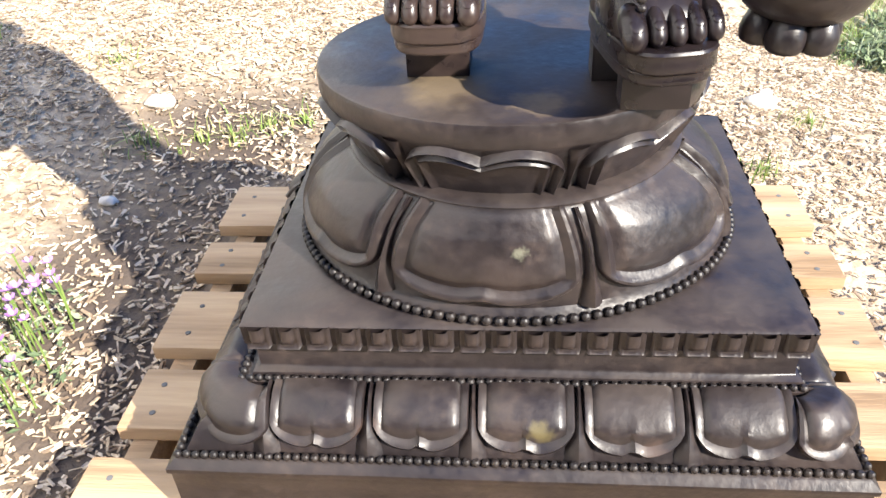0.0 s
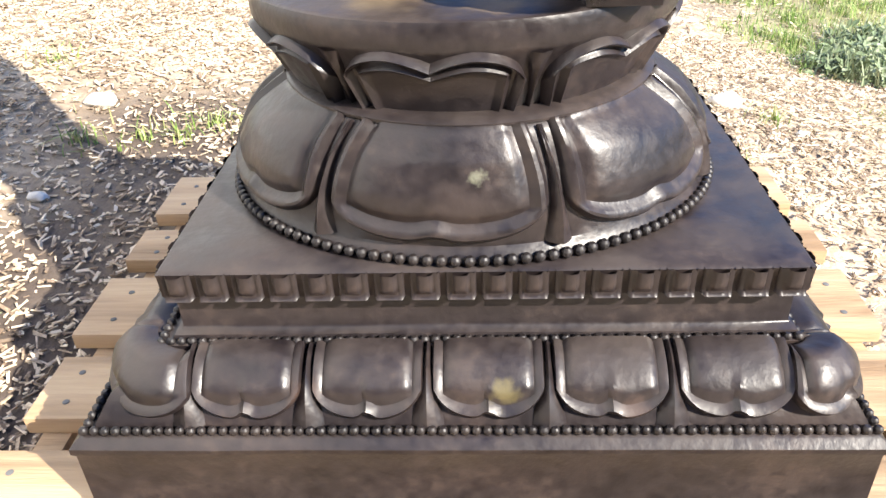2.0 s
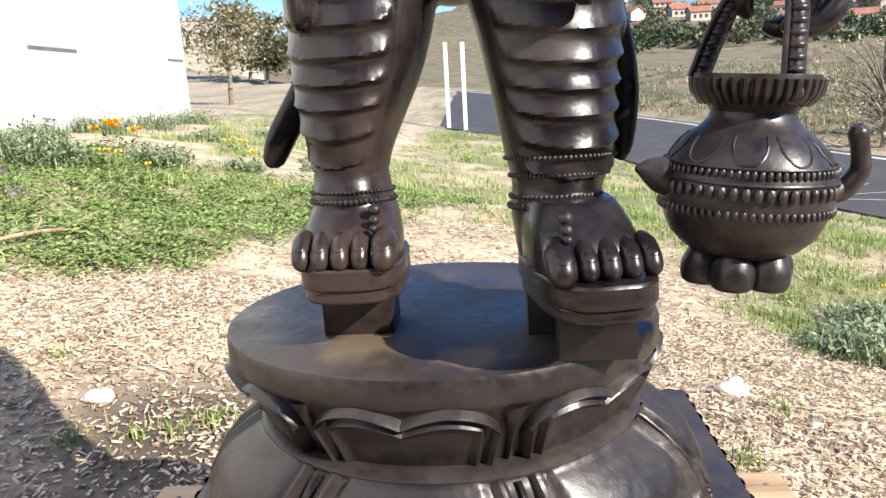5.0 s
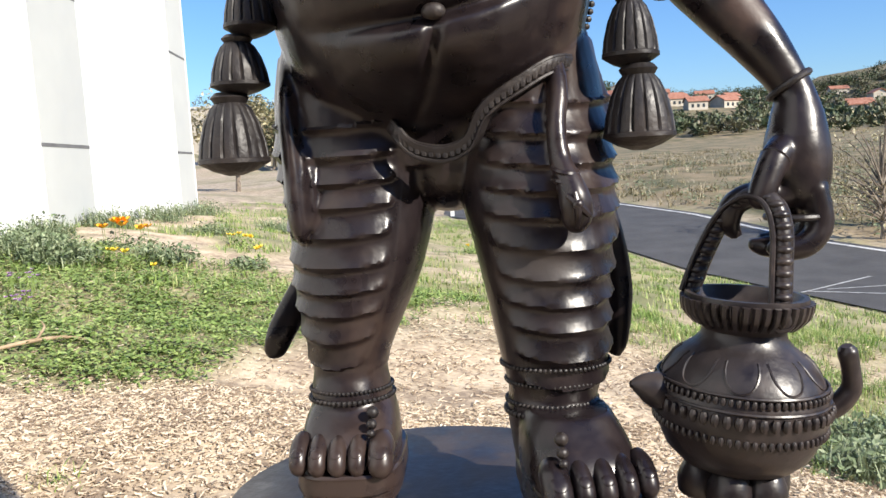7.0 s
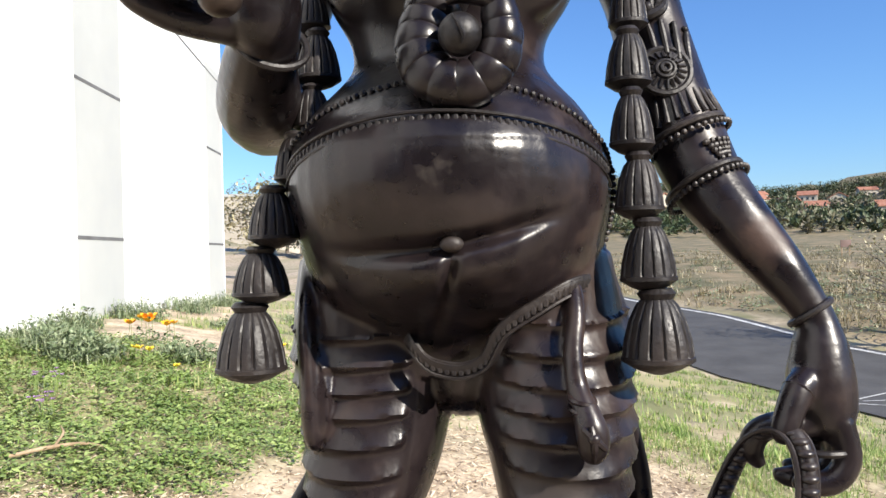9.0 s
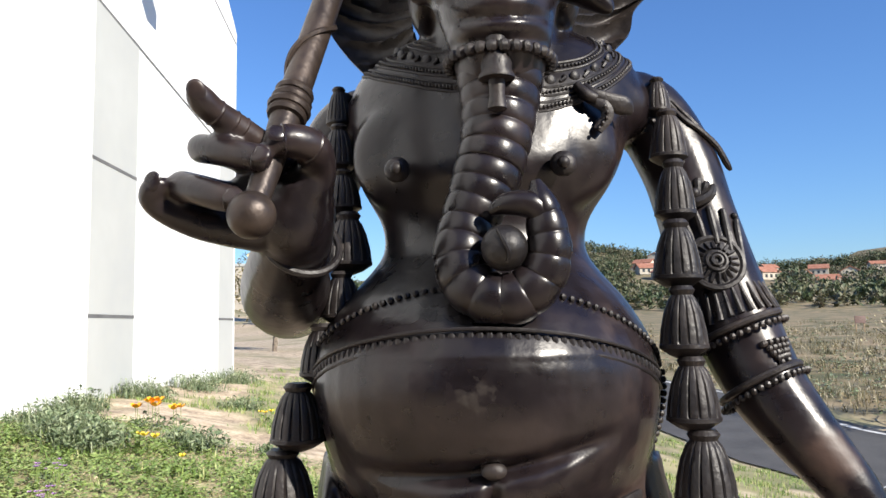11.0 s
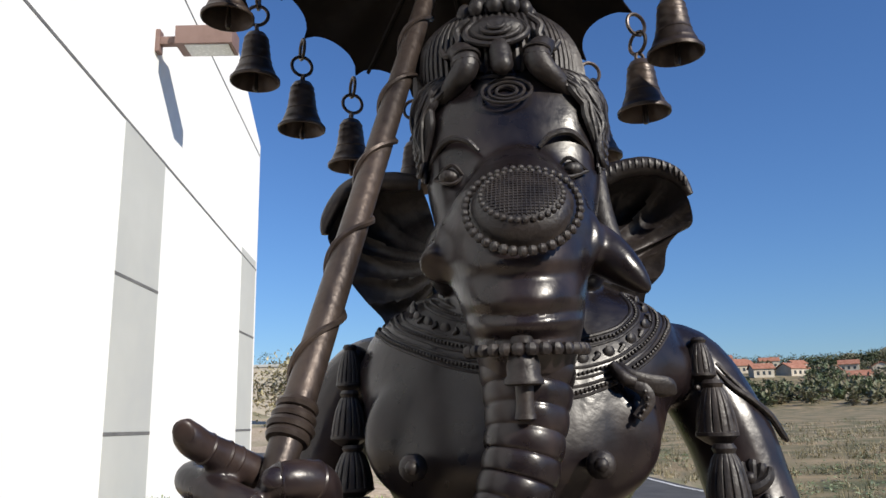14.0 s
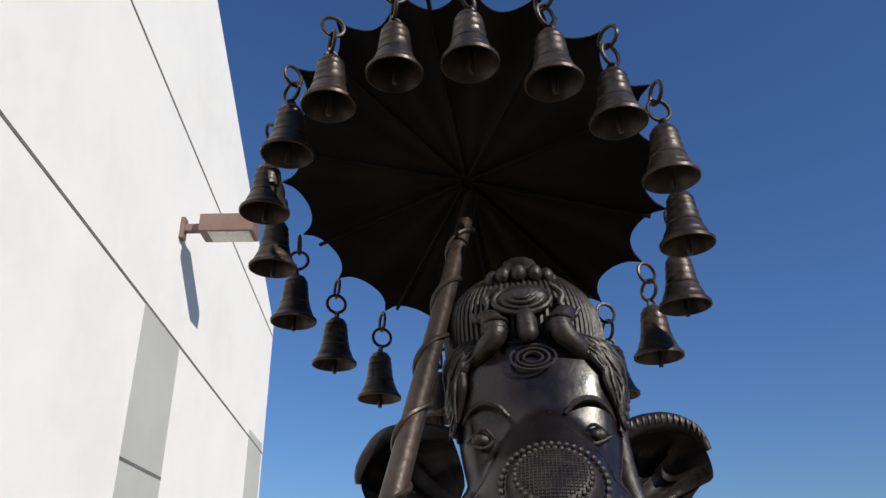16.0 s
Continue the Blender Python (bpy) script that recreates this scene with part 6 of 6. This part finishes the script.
def blades(x, y, lo, hi, width, lean=0.5, lift=0.0):
    """Bent grass blades: two quads and a tip each."""
    n = len(x)
    H, W, yaw = RNG.uniform(lo, hi, n), RNG.uniform(0.6, 1.2, n) * width, RNG.uniform(0, 2 * np.pi, n)
    dirx = np.stack([np.cos(yaw), np.sin(yaw), np.zeros(n)], -1)
    side = np.stack([-np.sin(yaw), np.cos(yaw), np.zeros(n)], -1)
    ln = np.abs(RNG.normal(0, lean, n))
    c = np.stack([x, y, height(x, y) - 0.004 + lift], -1)
    out = []
    for f, w in ((0, 1.0), (0.45, 0.85), (0.8, 0.5), (1.0, 0.06)):
        p = c + dirx * (H * ln * f * f)[:, None] + np.array([0, 0, 1.0]) * (H * f * np.clip(1 - 0.25 * ln * f, 0.3, 1))[:, None]
        out += [p - side * (W * w / 2)[:, None], p + side * (W * w / 2)[:, None]]
    v = np.stack(out, 1)
    f = np.array([(0, 1, 3, 2), (2, 3, 5, 4), (4, 5, 7, 6)])[None] + (np.arange(n) * 8)[:, None, None]
    return v, f.reshape(-1, 4)


def tufts(x, y, k, spread):
    """k places round each x, y."""
    a, r = RNG.uniform(0, 2 * np.pi, (len(x), k)), np.abs(RNG.normal(0, spread, (len(x), k)))
    return (x[:, None] + r * np.cos(a)).ravel(), (y[:, None] + r * np.sin(a)).ravel()


def leaves(x, y, z, size, flat=0.5):
    """Small pointed leaves at the given places."""
    n = len(x)
    L = RNG.uniform(0.6, 1.3, n) * size
    yaw, pitch = RNG.uniform(0, 2 * np.pi, n), RNG.uniform(-0.3, 1.2, n) * flat
    d = np.stack([np.cos(yaw) * np.cos(pitch), np.sin(yaw) * np.cos(pitch), np.sin(pitch)], -1)
    s = np.stack([-np.sin(yaw), np.cos(yaw), RNG.normal(0, 0.3, n)], -1)
    c = np.stack([x, y, z], -1)
    v = np.stack([c, c + d * (0.5 * L)[:, None] + s * (0.24 * L)[:, None], c + d * L[:, None] - np.array([0, 0, 0.15]) * L[:, None], c + d * (0.5 * L)[:, None] - s * (0.24 * L)[:, None]], 1)
    return v, np.array([(0, 1, 2, 3)]) + (np.arange(n) * 4)[:, None]


# lush low weeds
wx, wy = scatter(4600, -6, 0, 2.9, 7.0, lambda x, y: green_share(x, y) * (x < -0.9 + 0.35 * (y - 3.8)))
px, py = tufts(wx, wy, 26, 0.055)
v, f = leaves(px, py, height(px, py) + RNG.uniform(0.0, 0.050, len(px)), 0.034)
cover("low_weeds", v, f, WEED, "lush green low weeds covering the earth", "weeds")
wx, wy = scatter(1300, -6, 0.4, 2.9, 9.0, lambda x, y: green_share(x, y) ** 2)
px, py = tufts(wx, wy, 10, 0.05)
v, f = blades(px, py, 0.02, 0.065, 0.006, 0.9)
cover("grass", v, f, BLADE, "green grass tufts on the bank", "grass")
# grass on the right and behind
wx, wy = scatter(5200, 0.8, 5.0, 0.4, 7.0, lambda x, y: green_share(x, y) ** 1.5 * (x < near_x(y) - 0.3))
px, py = tufts(wx, wy, 16, 0.05)
v, f = blades(px, py, 0.02, 0.075, 0.005, 0.8)
cover("grass", v, f, BLADE, "patchy green grass among wood chips", "grass")
wx, wy = scatter(5200, -6, 5.0, 5.0, 24.0, lambda x, y: green_share(x, y) ** 1.2 * (x < near_x(y) - 0.2))
px, py = tufts(wx, wy, 12, 0.09)
v, f = blades(px, py, 0.03, 0.10, 0.010, 0.8)
cover("grass", v, f, BLADE, "yellow-green grass sloping down to the road", "grass")
# odd sprigs in the mulch near the pallet
wx, wy = np.array([-0.80, -0.72, -0.62, -0.9, -1.05, -1.25, -1.2, -1.5, -0.55, -0.35, 0.72, 0.95, -1.7]), np.array([2.02, 2.1, 2.15, 2.0, 1.95, 2.3, 1.15, 1.5, 2.6, 2.9, 1.95, 2.3, 2.4])
px, py = tufts(wx, wy, 45, 0.05)
v, f = blades(px, py, 0.02, 0.07, 0.005, 0.7)
cover("grass", v, f, BLADE, "sparse grass sprigs in the mulch", "grass")
# dry scrub beyond the road
wx, wy = scatter(17000, 3, 60, -5, 75, lambda x, y: (x > far_x(y) + 0.3) * np.clip(30 / np.hypot(x, y), 0, 1) ** 2 * np.clip(2.6 * value_noise(x, y, 2.2, 9) - 0.75, 0.03, 1))
px, py = tufts(wx, wy, 14, 0.22)
v, f = blades(px, py, 0.08, 0.36, 0.026, 1.3)
cover("dry_scrub", v, f, STRAW, "straw-coloured dry scrub on the slope beyond the road", "dry grass")
wx, wy = scatter(2600, 3, 60, -5, 75, lambda x, y: (x > far_x(y) + 0.8) * np.clip(34 / np.hypot(x, y), 0, 1) ** 2 * (value_noise(x, y, 5.0, 4) > 0.45))
px, py = tufts(wx, wy, 30, 0.22)
v, f = leaves(px, py, height(px, py) + RNG.uniform(0.0, 0.36, len(px)), 0.12)
cover("green_scrub", v, f, SAGE, "olive green low bushes on the slope beyond the road", "bushes")


# ---- plants and small things ----
PETAL_O = material("orange_petal", [(0.85, 0.34, 0.012), (0.90, 0.46, 0.02)], 9, (0.5, 0.6), island=0.4)
PETAL_Y = material("yellow_petal", [(0.80, 0.50, 0.03), (0.88, 0.62, 0.05)], 9, (0.5, 0.6), island=0.4)
PETAL_P = material("purple_petal", [(0.25, 0.12, 0.34), (0.42, 0.24, 0.50)], 9, (0.5, 0.6), island=0.5)


def grounded(x, y):
    return float(height(x, y))


def leaf_part(name, x, y, n, spread, top, size, mat, parent, label=""):
    a, r = RNG.uniform(0, 2 * np.pi, n), spread * np.sqrt(RNG.uniform(0, 1, n))
    lx, ly = x + r * np.cos(a), y + r * np.sin(a)
    lz = grounded(x, y) + RNG.uniform(0, 1, n) * top * np.sqrt(np.clip(1.05 - (r / spread) ** 2, 0, 1))
    v, f = leaves(lx, ly, lz, size, 0.9)
    m = bpy.data.meshes.new(name)
    m.from_pydata(v.reshape(-1, 3).tolist(), [], f.tolist())
    m.materials.append(mat)
    ob = new(name, m)
    ob.parent = parent
    ob.matrix_parent_inverse = Matrix.Translation(-parent.location)
    if label:
        ob["label"] = label
    return ob


def flower(bm, c, r):
    """An open cup of five petals."""
    for k in range(5):
        a = 2 * math.pi * k / 5 + random.uniform(-0.2, 0.2)
        d, s = Vector((math.cos(a), math.sin(a), 0)), Vector((-math.sin(a), math.cos(a), 0))
        v = [bm.verts.new(Vector(c) + p) for p in (Vector((0, 0, 0)), d * 0.5 * r - s * 0.42 * r + Vector((0, 0, 0.3 * r)), d * r - s * 0.3 * r + Vector((0, 0, 0.75 * r)), d * r + s * 0.3 * r + Vector((0, 0, 0.75 * r)), d * 0.5 * r + s * 0.42 * r + Vector((0, 0, 0.3 * r)))]
        bm.faces.new(v)


def flower_plant(x, y, n, spread, tall, mat, leaf, label, r=0.035, name="poppy_plant", leafn=160):
    p = tagged(empty(name, (x, y, grounded(x, y))), label, "flowers", "wild flowers on the bank")
    leaf_part("foliage", x, y, leafn, spread * 1.3, tall * 0.7, 0.05 if r > 0.025 else 0.024, leaf, p)
    for k in range(n):
        a, q = random.uniform(0, 6.28), spread * math.sqrt(random.random())
        c = Vector((x + q * math.cos(a), y + q * math.sin(a), grounded(x, y) + tall * random.uniform(0.8, 1.1)))
        bm = bmesh.new()
        sweep(bm, [(c.x, c.y, grounded(x, y), 0.002), (c.x + 0.004, c.y, (c.z + grounded(x, y)) / 2, 0.002), (c.x, c.y, c.z, 0.002)], 5, 5)
        part("stem", bm, WEED, p)
        bm = bmesh.new()
        flower(bm, c, r * random.uniform(0.8, 1.2))
        part("flower", bm, mat, p)


for x, y, n in ((-3.08, 6.5, 6), (-2.97, 6.78, 3)):
    flower_plant(x, y, n, 0.11, 0.22, PETAL_O, SAGE, "orange poppies in bloom above grey-green leaves", 0.048)
for x, y, n in ((-2.72, 5.75, 3), (-2.24, 5.22, 1), (-2.1, 7.3, 2), (-2.5, 8.2, 4), (-2.75, 8.6, 3), (-0.2, 12.0, 2), (-1.75, 8.0, 1)):
    flower_plant(x, y, n, 0.08, 0.13, PETAL_Y, WEED, "small yellow poppies in bloom among low weeds", 0.035, leafn=80)
flower_plant(2.0, 3.75, 2, 0.05, 0.2, PETAL_O, SAGE, "orange poppy blooming beside a grey-green tuft", 0.03)
for x, y, n in ((-1.0, 1.2, 16), (-0.96, 1.02, 12), (-2.75, 4.6, 12), (-2.55, 4.2, 10)):
    flower_plant(x, y, n, 0.09, 0.14, PETAL_P, SAGE, "purple wild flowers in bloom at the mulch edge", 0.013, "purple_flower_plant", 120)


def spiky_bush(x, y, spread, tall, n, mat, label):
    b = tagged(empty("bush", (x, y, grounded(x, y))), label, "bush", "bushes on the bank")
    for k in range(3):
        a = RNG.uniform(0, 2 * np.pi, n)
        r = spread * np.sqrt(RNG.uniform(0, 1, n)) * (0.5 + 0.25 * k)
        v, f = blades(x + r * np.cos(a), y + r * np.sin(a), tall * 0.35, tall, 0.009, 0.9)
        m = bpy.data.meshes.new("clump")
        m.from_pydata(v.reshape(-1, 3).tolist(), [], f.tolist())
        m.materials.append(mat)
        ob = new("clump", m)
        ob["kind"] = "stuff"
        ob.parent = b
        ob.matrix_parent_inverse = Matrix.Translation(-b.location)
    leaf_part("foliage", x, y, n * 3, spread, tall * 0.9, 0.05, mat, b)


for x, y, sp, tall, n in ((-3.15, 5.7, 0.30, 0.28, 420), (-3.45, 5.9, 0.3, 0.3, 380), (-2.55, 6.2, 0.28, 0.2, 300), (-3.9, 6.4, 0.35, 0.3, 350), (-2.0, 6.6, 0.18, 0.14, 160), (-1.5, 7.4, 0.2, 0.16, 160), (-4.2, 7.3, 0.3, 0.3, 300), (-4.5, 9.2, 0.4, 0.35, 300), (-4.7, 11.2, 0.45, 0.4, 300), (-4.9, 13.2, 0.5, 0.4, 300), (-3.4, 9.5, 0.3, 0.25, 200), (-3.0, 11.5, 0.4, 0.3, 200), (1.6, 3.2, 0.22, 0.2, 300), (1.85, 3.55, 0.25, 0.2, 300)):
    spiky_bush(x, y, sp, tall * 0.8, n // 2, SAGE, "grey-green spiky low bush on the sunny bank")

STONE = material("pale_stone", [(0.42, 0.39, 0.34), (0.55, 0.52, 0.47), (0.65, 0.62, 0.57)], 14, (0.8, 0.9), 0, 0.4, 40)
for x, y, r in ((0.84, 2.45, 0.045), (-1.04, 1.67, 0.022), (0.9, 2.6, 0.02), (1.0, 2.2, 0.018), (-1.06, 2.14, 0.04)):
    bm = bmesh.new()
    bmesh.ops.create_icosphere(bm, subdivisions=3, radius=1.0)
    for w in bm.verts:
        w.co *= 1 + 0.25 * noise.noise(w.co * 1.6 + Vector((x * 9, y * 7, 0)))
        w.co = Vector((w.co.x * r * 1.2, w.co.y * r * 0.9, w.co.z * r * 0.6)) + Vector((x, y, grounded(x, y) + r * 0.3))
    tagged(part("stone", bm, STONE), "pale rounded stone lying in the wood chips", "stone", "stones in the mulch")
DEAD = material("dead_wood", [(0.20, 0.14, 0.08), (0.32, 0.23, 0.14), (0.42, 0.32, 0.21)], 10, (0.8, 0.9), 0, 0.3, 60)
bm = bmesh.new()
gz = lambda x, y, u: (x, y, grounded(x, y) + u)
sweep(bm, [(*gz(-2.2, 3.45, 0.03), 0.008), (*gz(-2.08, 3.55, 0.05), 0.010), (*gz(-1.98, 3.68, 0.04), 0.008), (*gz(-1.88, 3.72, 0.02), 0.004)], 20, 8)
sweep(bm, [(*gz(-2.06, 3.57, 0.05), 0.006), (*gz(-2.08, 3.68, 0.08), 0.006), (*gz(-2.14, 3.76, 0.09), 0.003)], 12, 8)
tagged(part("dead_branch", bm, DEAD), "dry tan branch lying on the green weeds", "branch")

# white stakes by the road
STAKE = material("white_stake_paint", [(0.7, 0.7, 0.68), (0.78, 0.78, 0.76)], 6, (0.6, 0.75))
for x, y in ((-0.96, 24.2), (-0.42, 23.4)):
    bm = box(bmesh.new(), (x - 0.06, y - 0.06, grounded(x, y) - 0.1), (x + 0.06, y + 0.06, grounded(x, y) + 2.6), 0.01)
    tagged(part("stake", bm, STAKE), "tall white painted stake standing in the grass", "stake", "stakes by the road")

# sign beyond the road
sx, sy = 21.1, 50.0
sign = tagged(empty("sign", (sx, sy, grounded(sx, sy))), "dark rectangular sign board on two posts in the field", "sign")
for d in (-0.24, 0.24):
    part("post", box(bmesh.new(), (sx + d - 0.03, sy - 0.03, grounded(sx, sy) - 0.2), (sx + d + 0.03, sy + 0.03, grounded(sx, sy) + 0.95), 0.005), DEAD, sign)
part("board", box(bmesh.new(), (sx - 0.32, sy - 0.08, grounded(sx, sy) + 0.55), (sx + 0.32, sy - 0.032, grounded(sx, sy) + 1.0), 0.005), LAMP_BROWN, sign, "dark brown board")

# ---- trees ----
BARK = material("bark", [(0.10, 0.08, 0.06), (0.20, 0.16, 0.12), (0.30, 0.26, 0.21)], 6, (0.8, 0.95), 0, 0.5, 20)
LEAF_T = material("tree_leaf", [(0.04, 0.06, 0.025), (0.075, 0.10, 0.04), (0.14, 0.14, 0.07), (0.20, 0.17, 0.11)], 1.5, (0.55, 0.7), island=0.6)
TWIG = material("dry_twig_leaf", [(0.20, 0.18, 0.09), (0.33, 0.30, 0.17), (0.45, 0.40, 0.25)], 3, (0.7, 0.8), island=0.6)


def tree(x, y, tall, wide, trunk_h, leafn, size, leaf, label, name="tree", clumps=26):
    t = tagged(empty(name, (x, y, grounded(x, y))), label, "tree" if name == "tree" else "shrub")
    z0 = grounded(x, y)
    bm = bmesh.new()
    r = tall * 0.022
    sweep(bm, [(x, y, z0 - 0.2, r * 1.4), (x + r, y, z0 + trunk_h, r), (x, y + r, z0 + tall * 0.6, r * 0.6), (x - r, y, z0 + tall * 0.85, r * 0.2)], 14, 8)
    tips = []
    for k in range(clumps):
        a, f = random.uniform(0, 6.283), random.random()
        rr = wide * random.uniform(0.35, 1.0) * math.sqrt(1 - (2 * f - 0.9) ** 2 * 0.8)
        p = Vector((x + rr * math.cos(a), y + rr * math.sin(a), z0 + trunk_h + (tall - trunk_h) * f))
        q = Vector((x, y, z0 + trunk_h * 0.8 + (p.z - z0 - trunk_h * 0.8) * 0.45))
        sweep(bm, [(*q, r * 0.4), (*((p + q) / 2 + Vector((0, 0, 0.05 * tall))), r * 0.28), (*p, r * 0.1)], 7, 5)
        tips.append(p)
    part("trunk", bm, BARK, t)
    c = np.array([tuple(p) for p in tips])
    k = RNG.integers(0, len(c), leafn)
    o = RNG.normal(0, wide * 0.2, (leafn, 3)) * np.array([1, 1, 0.7])
    p = c[k] + o
    v, f = leaves(p[:, 0], p[:, 1], p[:, 2], size, 1.0)
    m = bpy.data.meshes.new("crown")
    m.from_pydata(v.reshape(-1, 3).tolist(), [], f.tolist())
    m.materials.append(leaf)
    ob = new("crown", m)
    ob.parent = t
    ob.matrix_parent_inverse = Matrix.Translation(-t.location)


tree(-12.3, 38.0, 4.6, 2.3, 1.8, 2600, 0.26, TWIG, "small pale-leaved tree standing before the road")
tree(8.4, 16.6, 2.6, 1.5, 0.3, 900, 0.09, TWIG, "bare twiggy shrub with few pale leaves by the road", "shrub", 46)
tree(9.6, 18.0, 2.2, 1.3, 0.3, 700, 0.09, TWIG, "dry twiggy shrub beside the road edge", "shrub", 40)
for x, y, h in ((-22, 80, 7), (-25.5, 86, 7.5), (-19, 84, 5)):
    tree(x, y, h, h * 0.42, h * 0.2, 2600, 0.55, LEAF_T, "green leafy tree beyond the road")

# far building on the hill
ox, oy = -52.0, 140.0
far_house = tagged(empty("far_building", (ox, oy, grounded(ox, oy))), "cream flat-roofed building on the distant rise", "building")
CREAM = material("cream_plaster", [(0.40, 0.35, 0.28), (0.54, 0.49, 0.40)], 0.4, (0.8, 0.9))
TILE = material("terracotta_roof", [(0.24, 0.095, 0.055), (0.33, 0.145, 0.09), (0.40, 0.20, 0.14)], 0.8, (0.7, 0.85), 0, 0.4, 8)
GLASSY = material("dark_window", [(0.03, 0.035, 0.04), (0.05, 0.055, 0.06)], 2, (0.1, 0.2))
part("wall", box(bmesh.new(), (ox - 16, oy, grounded(ox, oy) - 3), (ox + 9, oy + 14, grounded(ox, oy) + 11.5), 0.05), CREAM, far_house, smooth=False)
part("parapet", box(bmesh.new(), (ox - 16.2, oy - 0.2, grounded(ox, oy) + 11.5), (ox + 9.2, oy + 14.2, grounded(ox, oy) + 12), 0.05), WALL_GREY, far_house, smooth=False)


def house(x, y, w, d, h, yaw):
    z = grounded(x, y) - 0.5
    b = tagged(empty("house", (x, y, z)), "pale plastered house with a terracotta tiled gable roof", "house", "houses on the hill")
    m = Matrix.Translation((x, y, z)) @ Matrix.Rotation(yaw, 4, "Z")
    bm = box(bmesh.new(), (-w / 2, -d / 2, 0), (w / 2, d / 2, h), 0.02)
    ga = [bm.verts.new(p) for p in ((w / 2 - 0.05, -d / 2 + 0.1, h), (w / 2 - 0.05, d / 2 - 0.1, h), (w / 2 - 0.05, 0, h + d * 0.24))]
    bm.faces.new(ga)
    ga = [bm.verts.new(p) for p in ((-w / 2 + 0.05, -d / 2 + 0.1, h), (-w / 2 + 0.05, d / 2 - 0.1, h), (-w / 2 + 0.05, 0, h + d * 0.24))]
    bm.faces.new(ga)
    bm.transform(m)
    part("wall", bm, CREAM, b, smooth=False)
    bm = bmesh.new()
    for sg in (-1, 1):
        q = [(-w / 2 - 0.5, sg * (d / 2 + 0.5), h - 0.2), (w / 2 + 0.5, sg * (d / 2 + 0.5), h - 0.2), (w / 2 + 0.5, 0, h + d * 0.27), (-w / 2 - 0.5, 0, h + d * 0.27)]
        lo, hi = [bm.verts.new(p) for p in q], [bm.verts.new((p[0], p[1], p[2] + 0.3)) for p in q]
        ring_faces(bm, [lo, hi])
    bm.transform(m)
    part("roof", bm, TILE, b, smooth=False)
    for k in range(3):
        bm = box(bmesh.new(), (-w / 2 + w * (0.15 + 0.28 * k), -d / 2 - 0.04, 1.0), (-w / 2 + w * (0.28 + 0.28 * k), -d / 2 + 0.02, 2.4))
        bm.transform(m)
        part("window", bm, GLASSY, b, smooth=False)


HILL = random.Random(21)
spots = []
for k in range(150):
    az, dist = radians(HILL.uniform(8, 44)), HILL.uniform(320, 540)
    x, y = dist * math.sin(az), dist * math.cos(az)
    if all(math.hypot(x - a, y - b) > 22 for a, b in spots):
        spots.append((x, y))
        house(x, y, HILL.uniform(7, 11), HILL.uniform(6.5, 8.5), HILL.uniform(2.6, 4.2), HILL.choice((0, 0, 1.57)) + HILL.uniform(-0.6, 0.6))

# woods on the hill: round leafy crowns of many tones
n = 8000
az = np.radians(np.concatenate([RNG.uniform(3, 46, 7400), RNG.uniform(-35, -6, 600)]))
dist = np.where(RNG.uniform(0, 1, n) < 0.18, RNG.uniform(560, 650, n), RNG.uniform(0, 1, n) ** 0.75 * 440 + 170)
tx, ty = dist * np.sin(az), dist * np.cos(az)
keep = np.ones(n, bool)
for a, b in spots:
    keep &= np.hypot(tx - a, ty - b) > 8
    keep &= ~((np.hypot(tx, ty) < math.hypot(a, b)) & (np.abs(np.arctan2(tx, ty) - math.atan2(a, b)) < 0.016) & (np.hypot(tx, ty) > math.hypot(a, b) - 75))
tx, ty = tx[keep], ty[keep]
far = np.hypot(tx, ty)
th = RNG.uniform(0.35, 1.0, len(tx)) ** 1.2 * np.interp(far, [170, 350, 640], [3.6, 6.0, 9.5])
k = 48
g = RNG.normal(0, 1, (3, len(tx), k))
g = g / np.linalg.norm(g, axis=0) * RNG.uniform(0.55, 1.0, (len(tx), k))
cx = tx[:, None] + g[0] * th[:, None] * 0.42
cy = ty[:, None] + g[1] * th[:, None] * 0.42
cz = height(tx, ty)[:, None] + th[:, None] * (0.5 + 0.45 * g[2])
v, f = leaves(cx.ravel(), cy.ravel(), cz.ravel(), 1.45, 1.2)
WOODS = material("hill_wood_leaf", [(0.035, 0.060, 0.026), (0.065, 0.095, 0.040), (0.10, 0.115, 0.055), (0.14, 0.13, 0.075), (0.19, 0.165, 0.115)], 0.09, (0.6, 0.75), island=0.12)
cover("hill_woods", v, f, WOODS, "dark green trees covering the distant hillside", "woods")
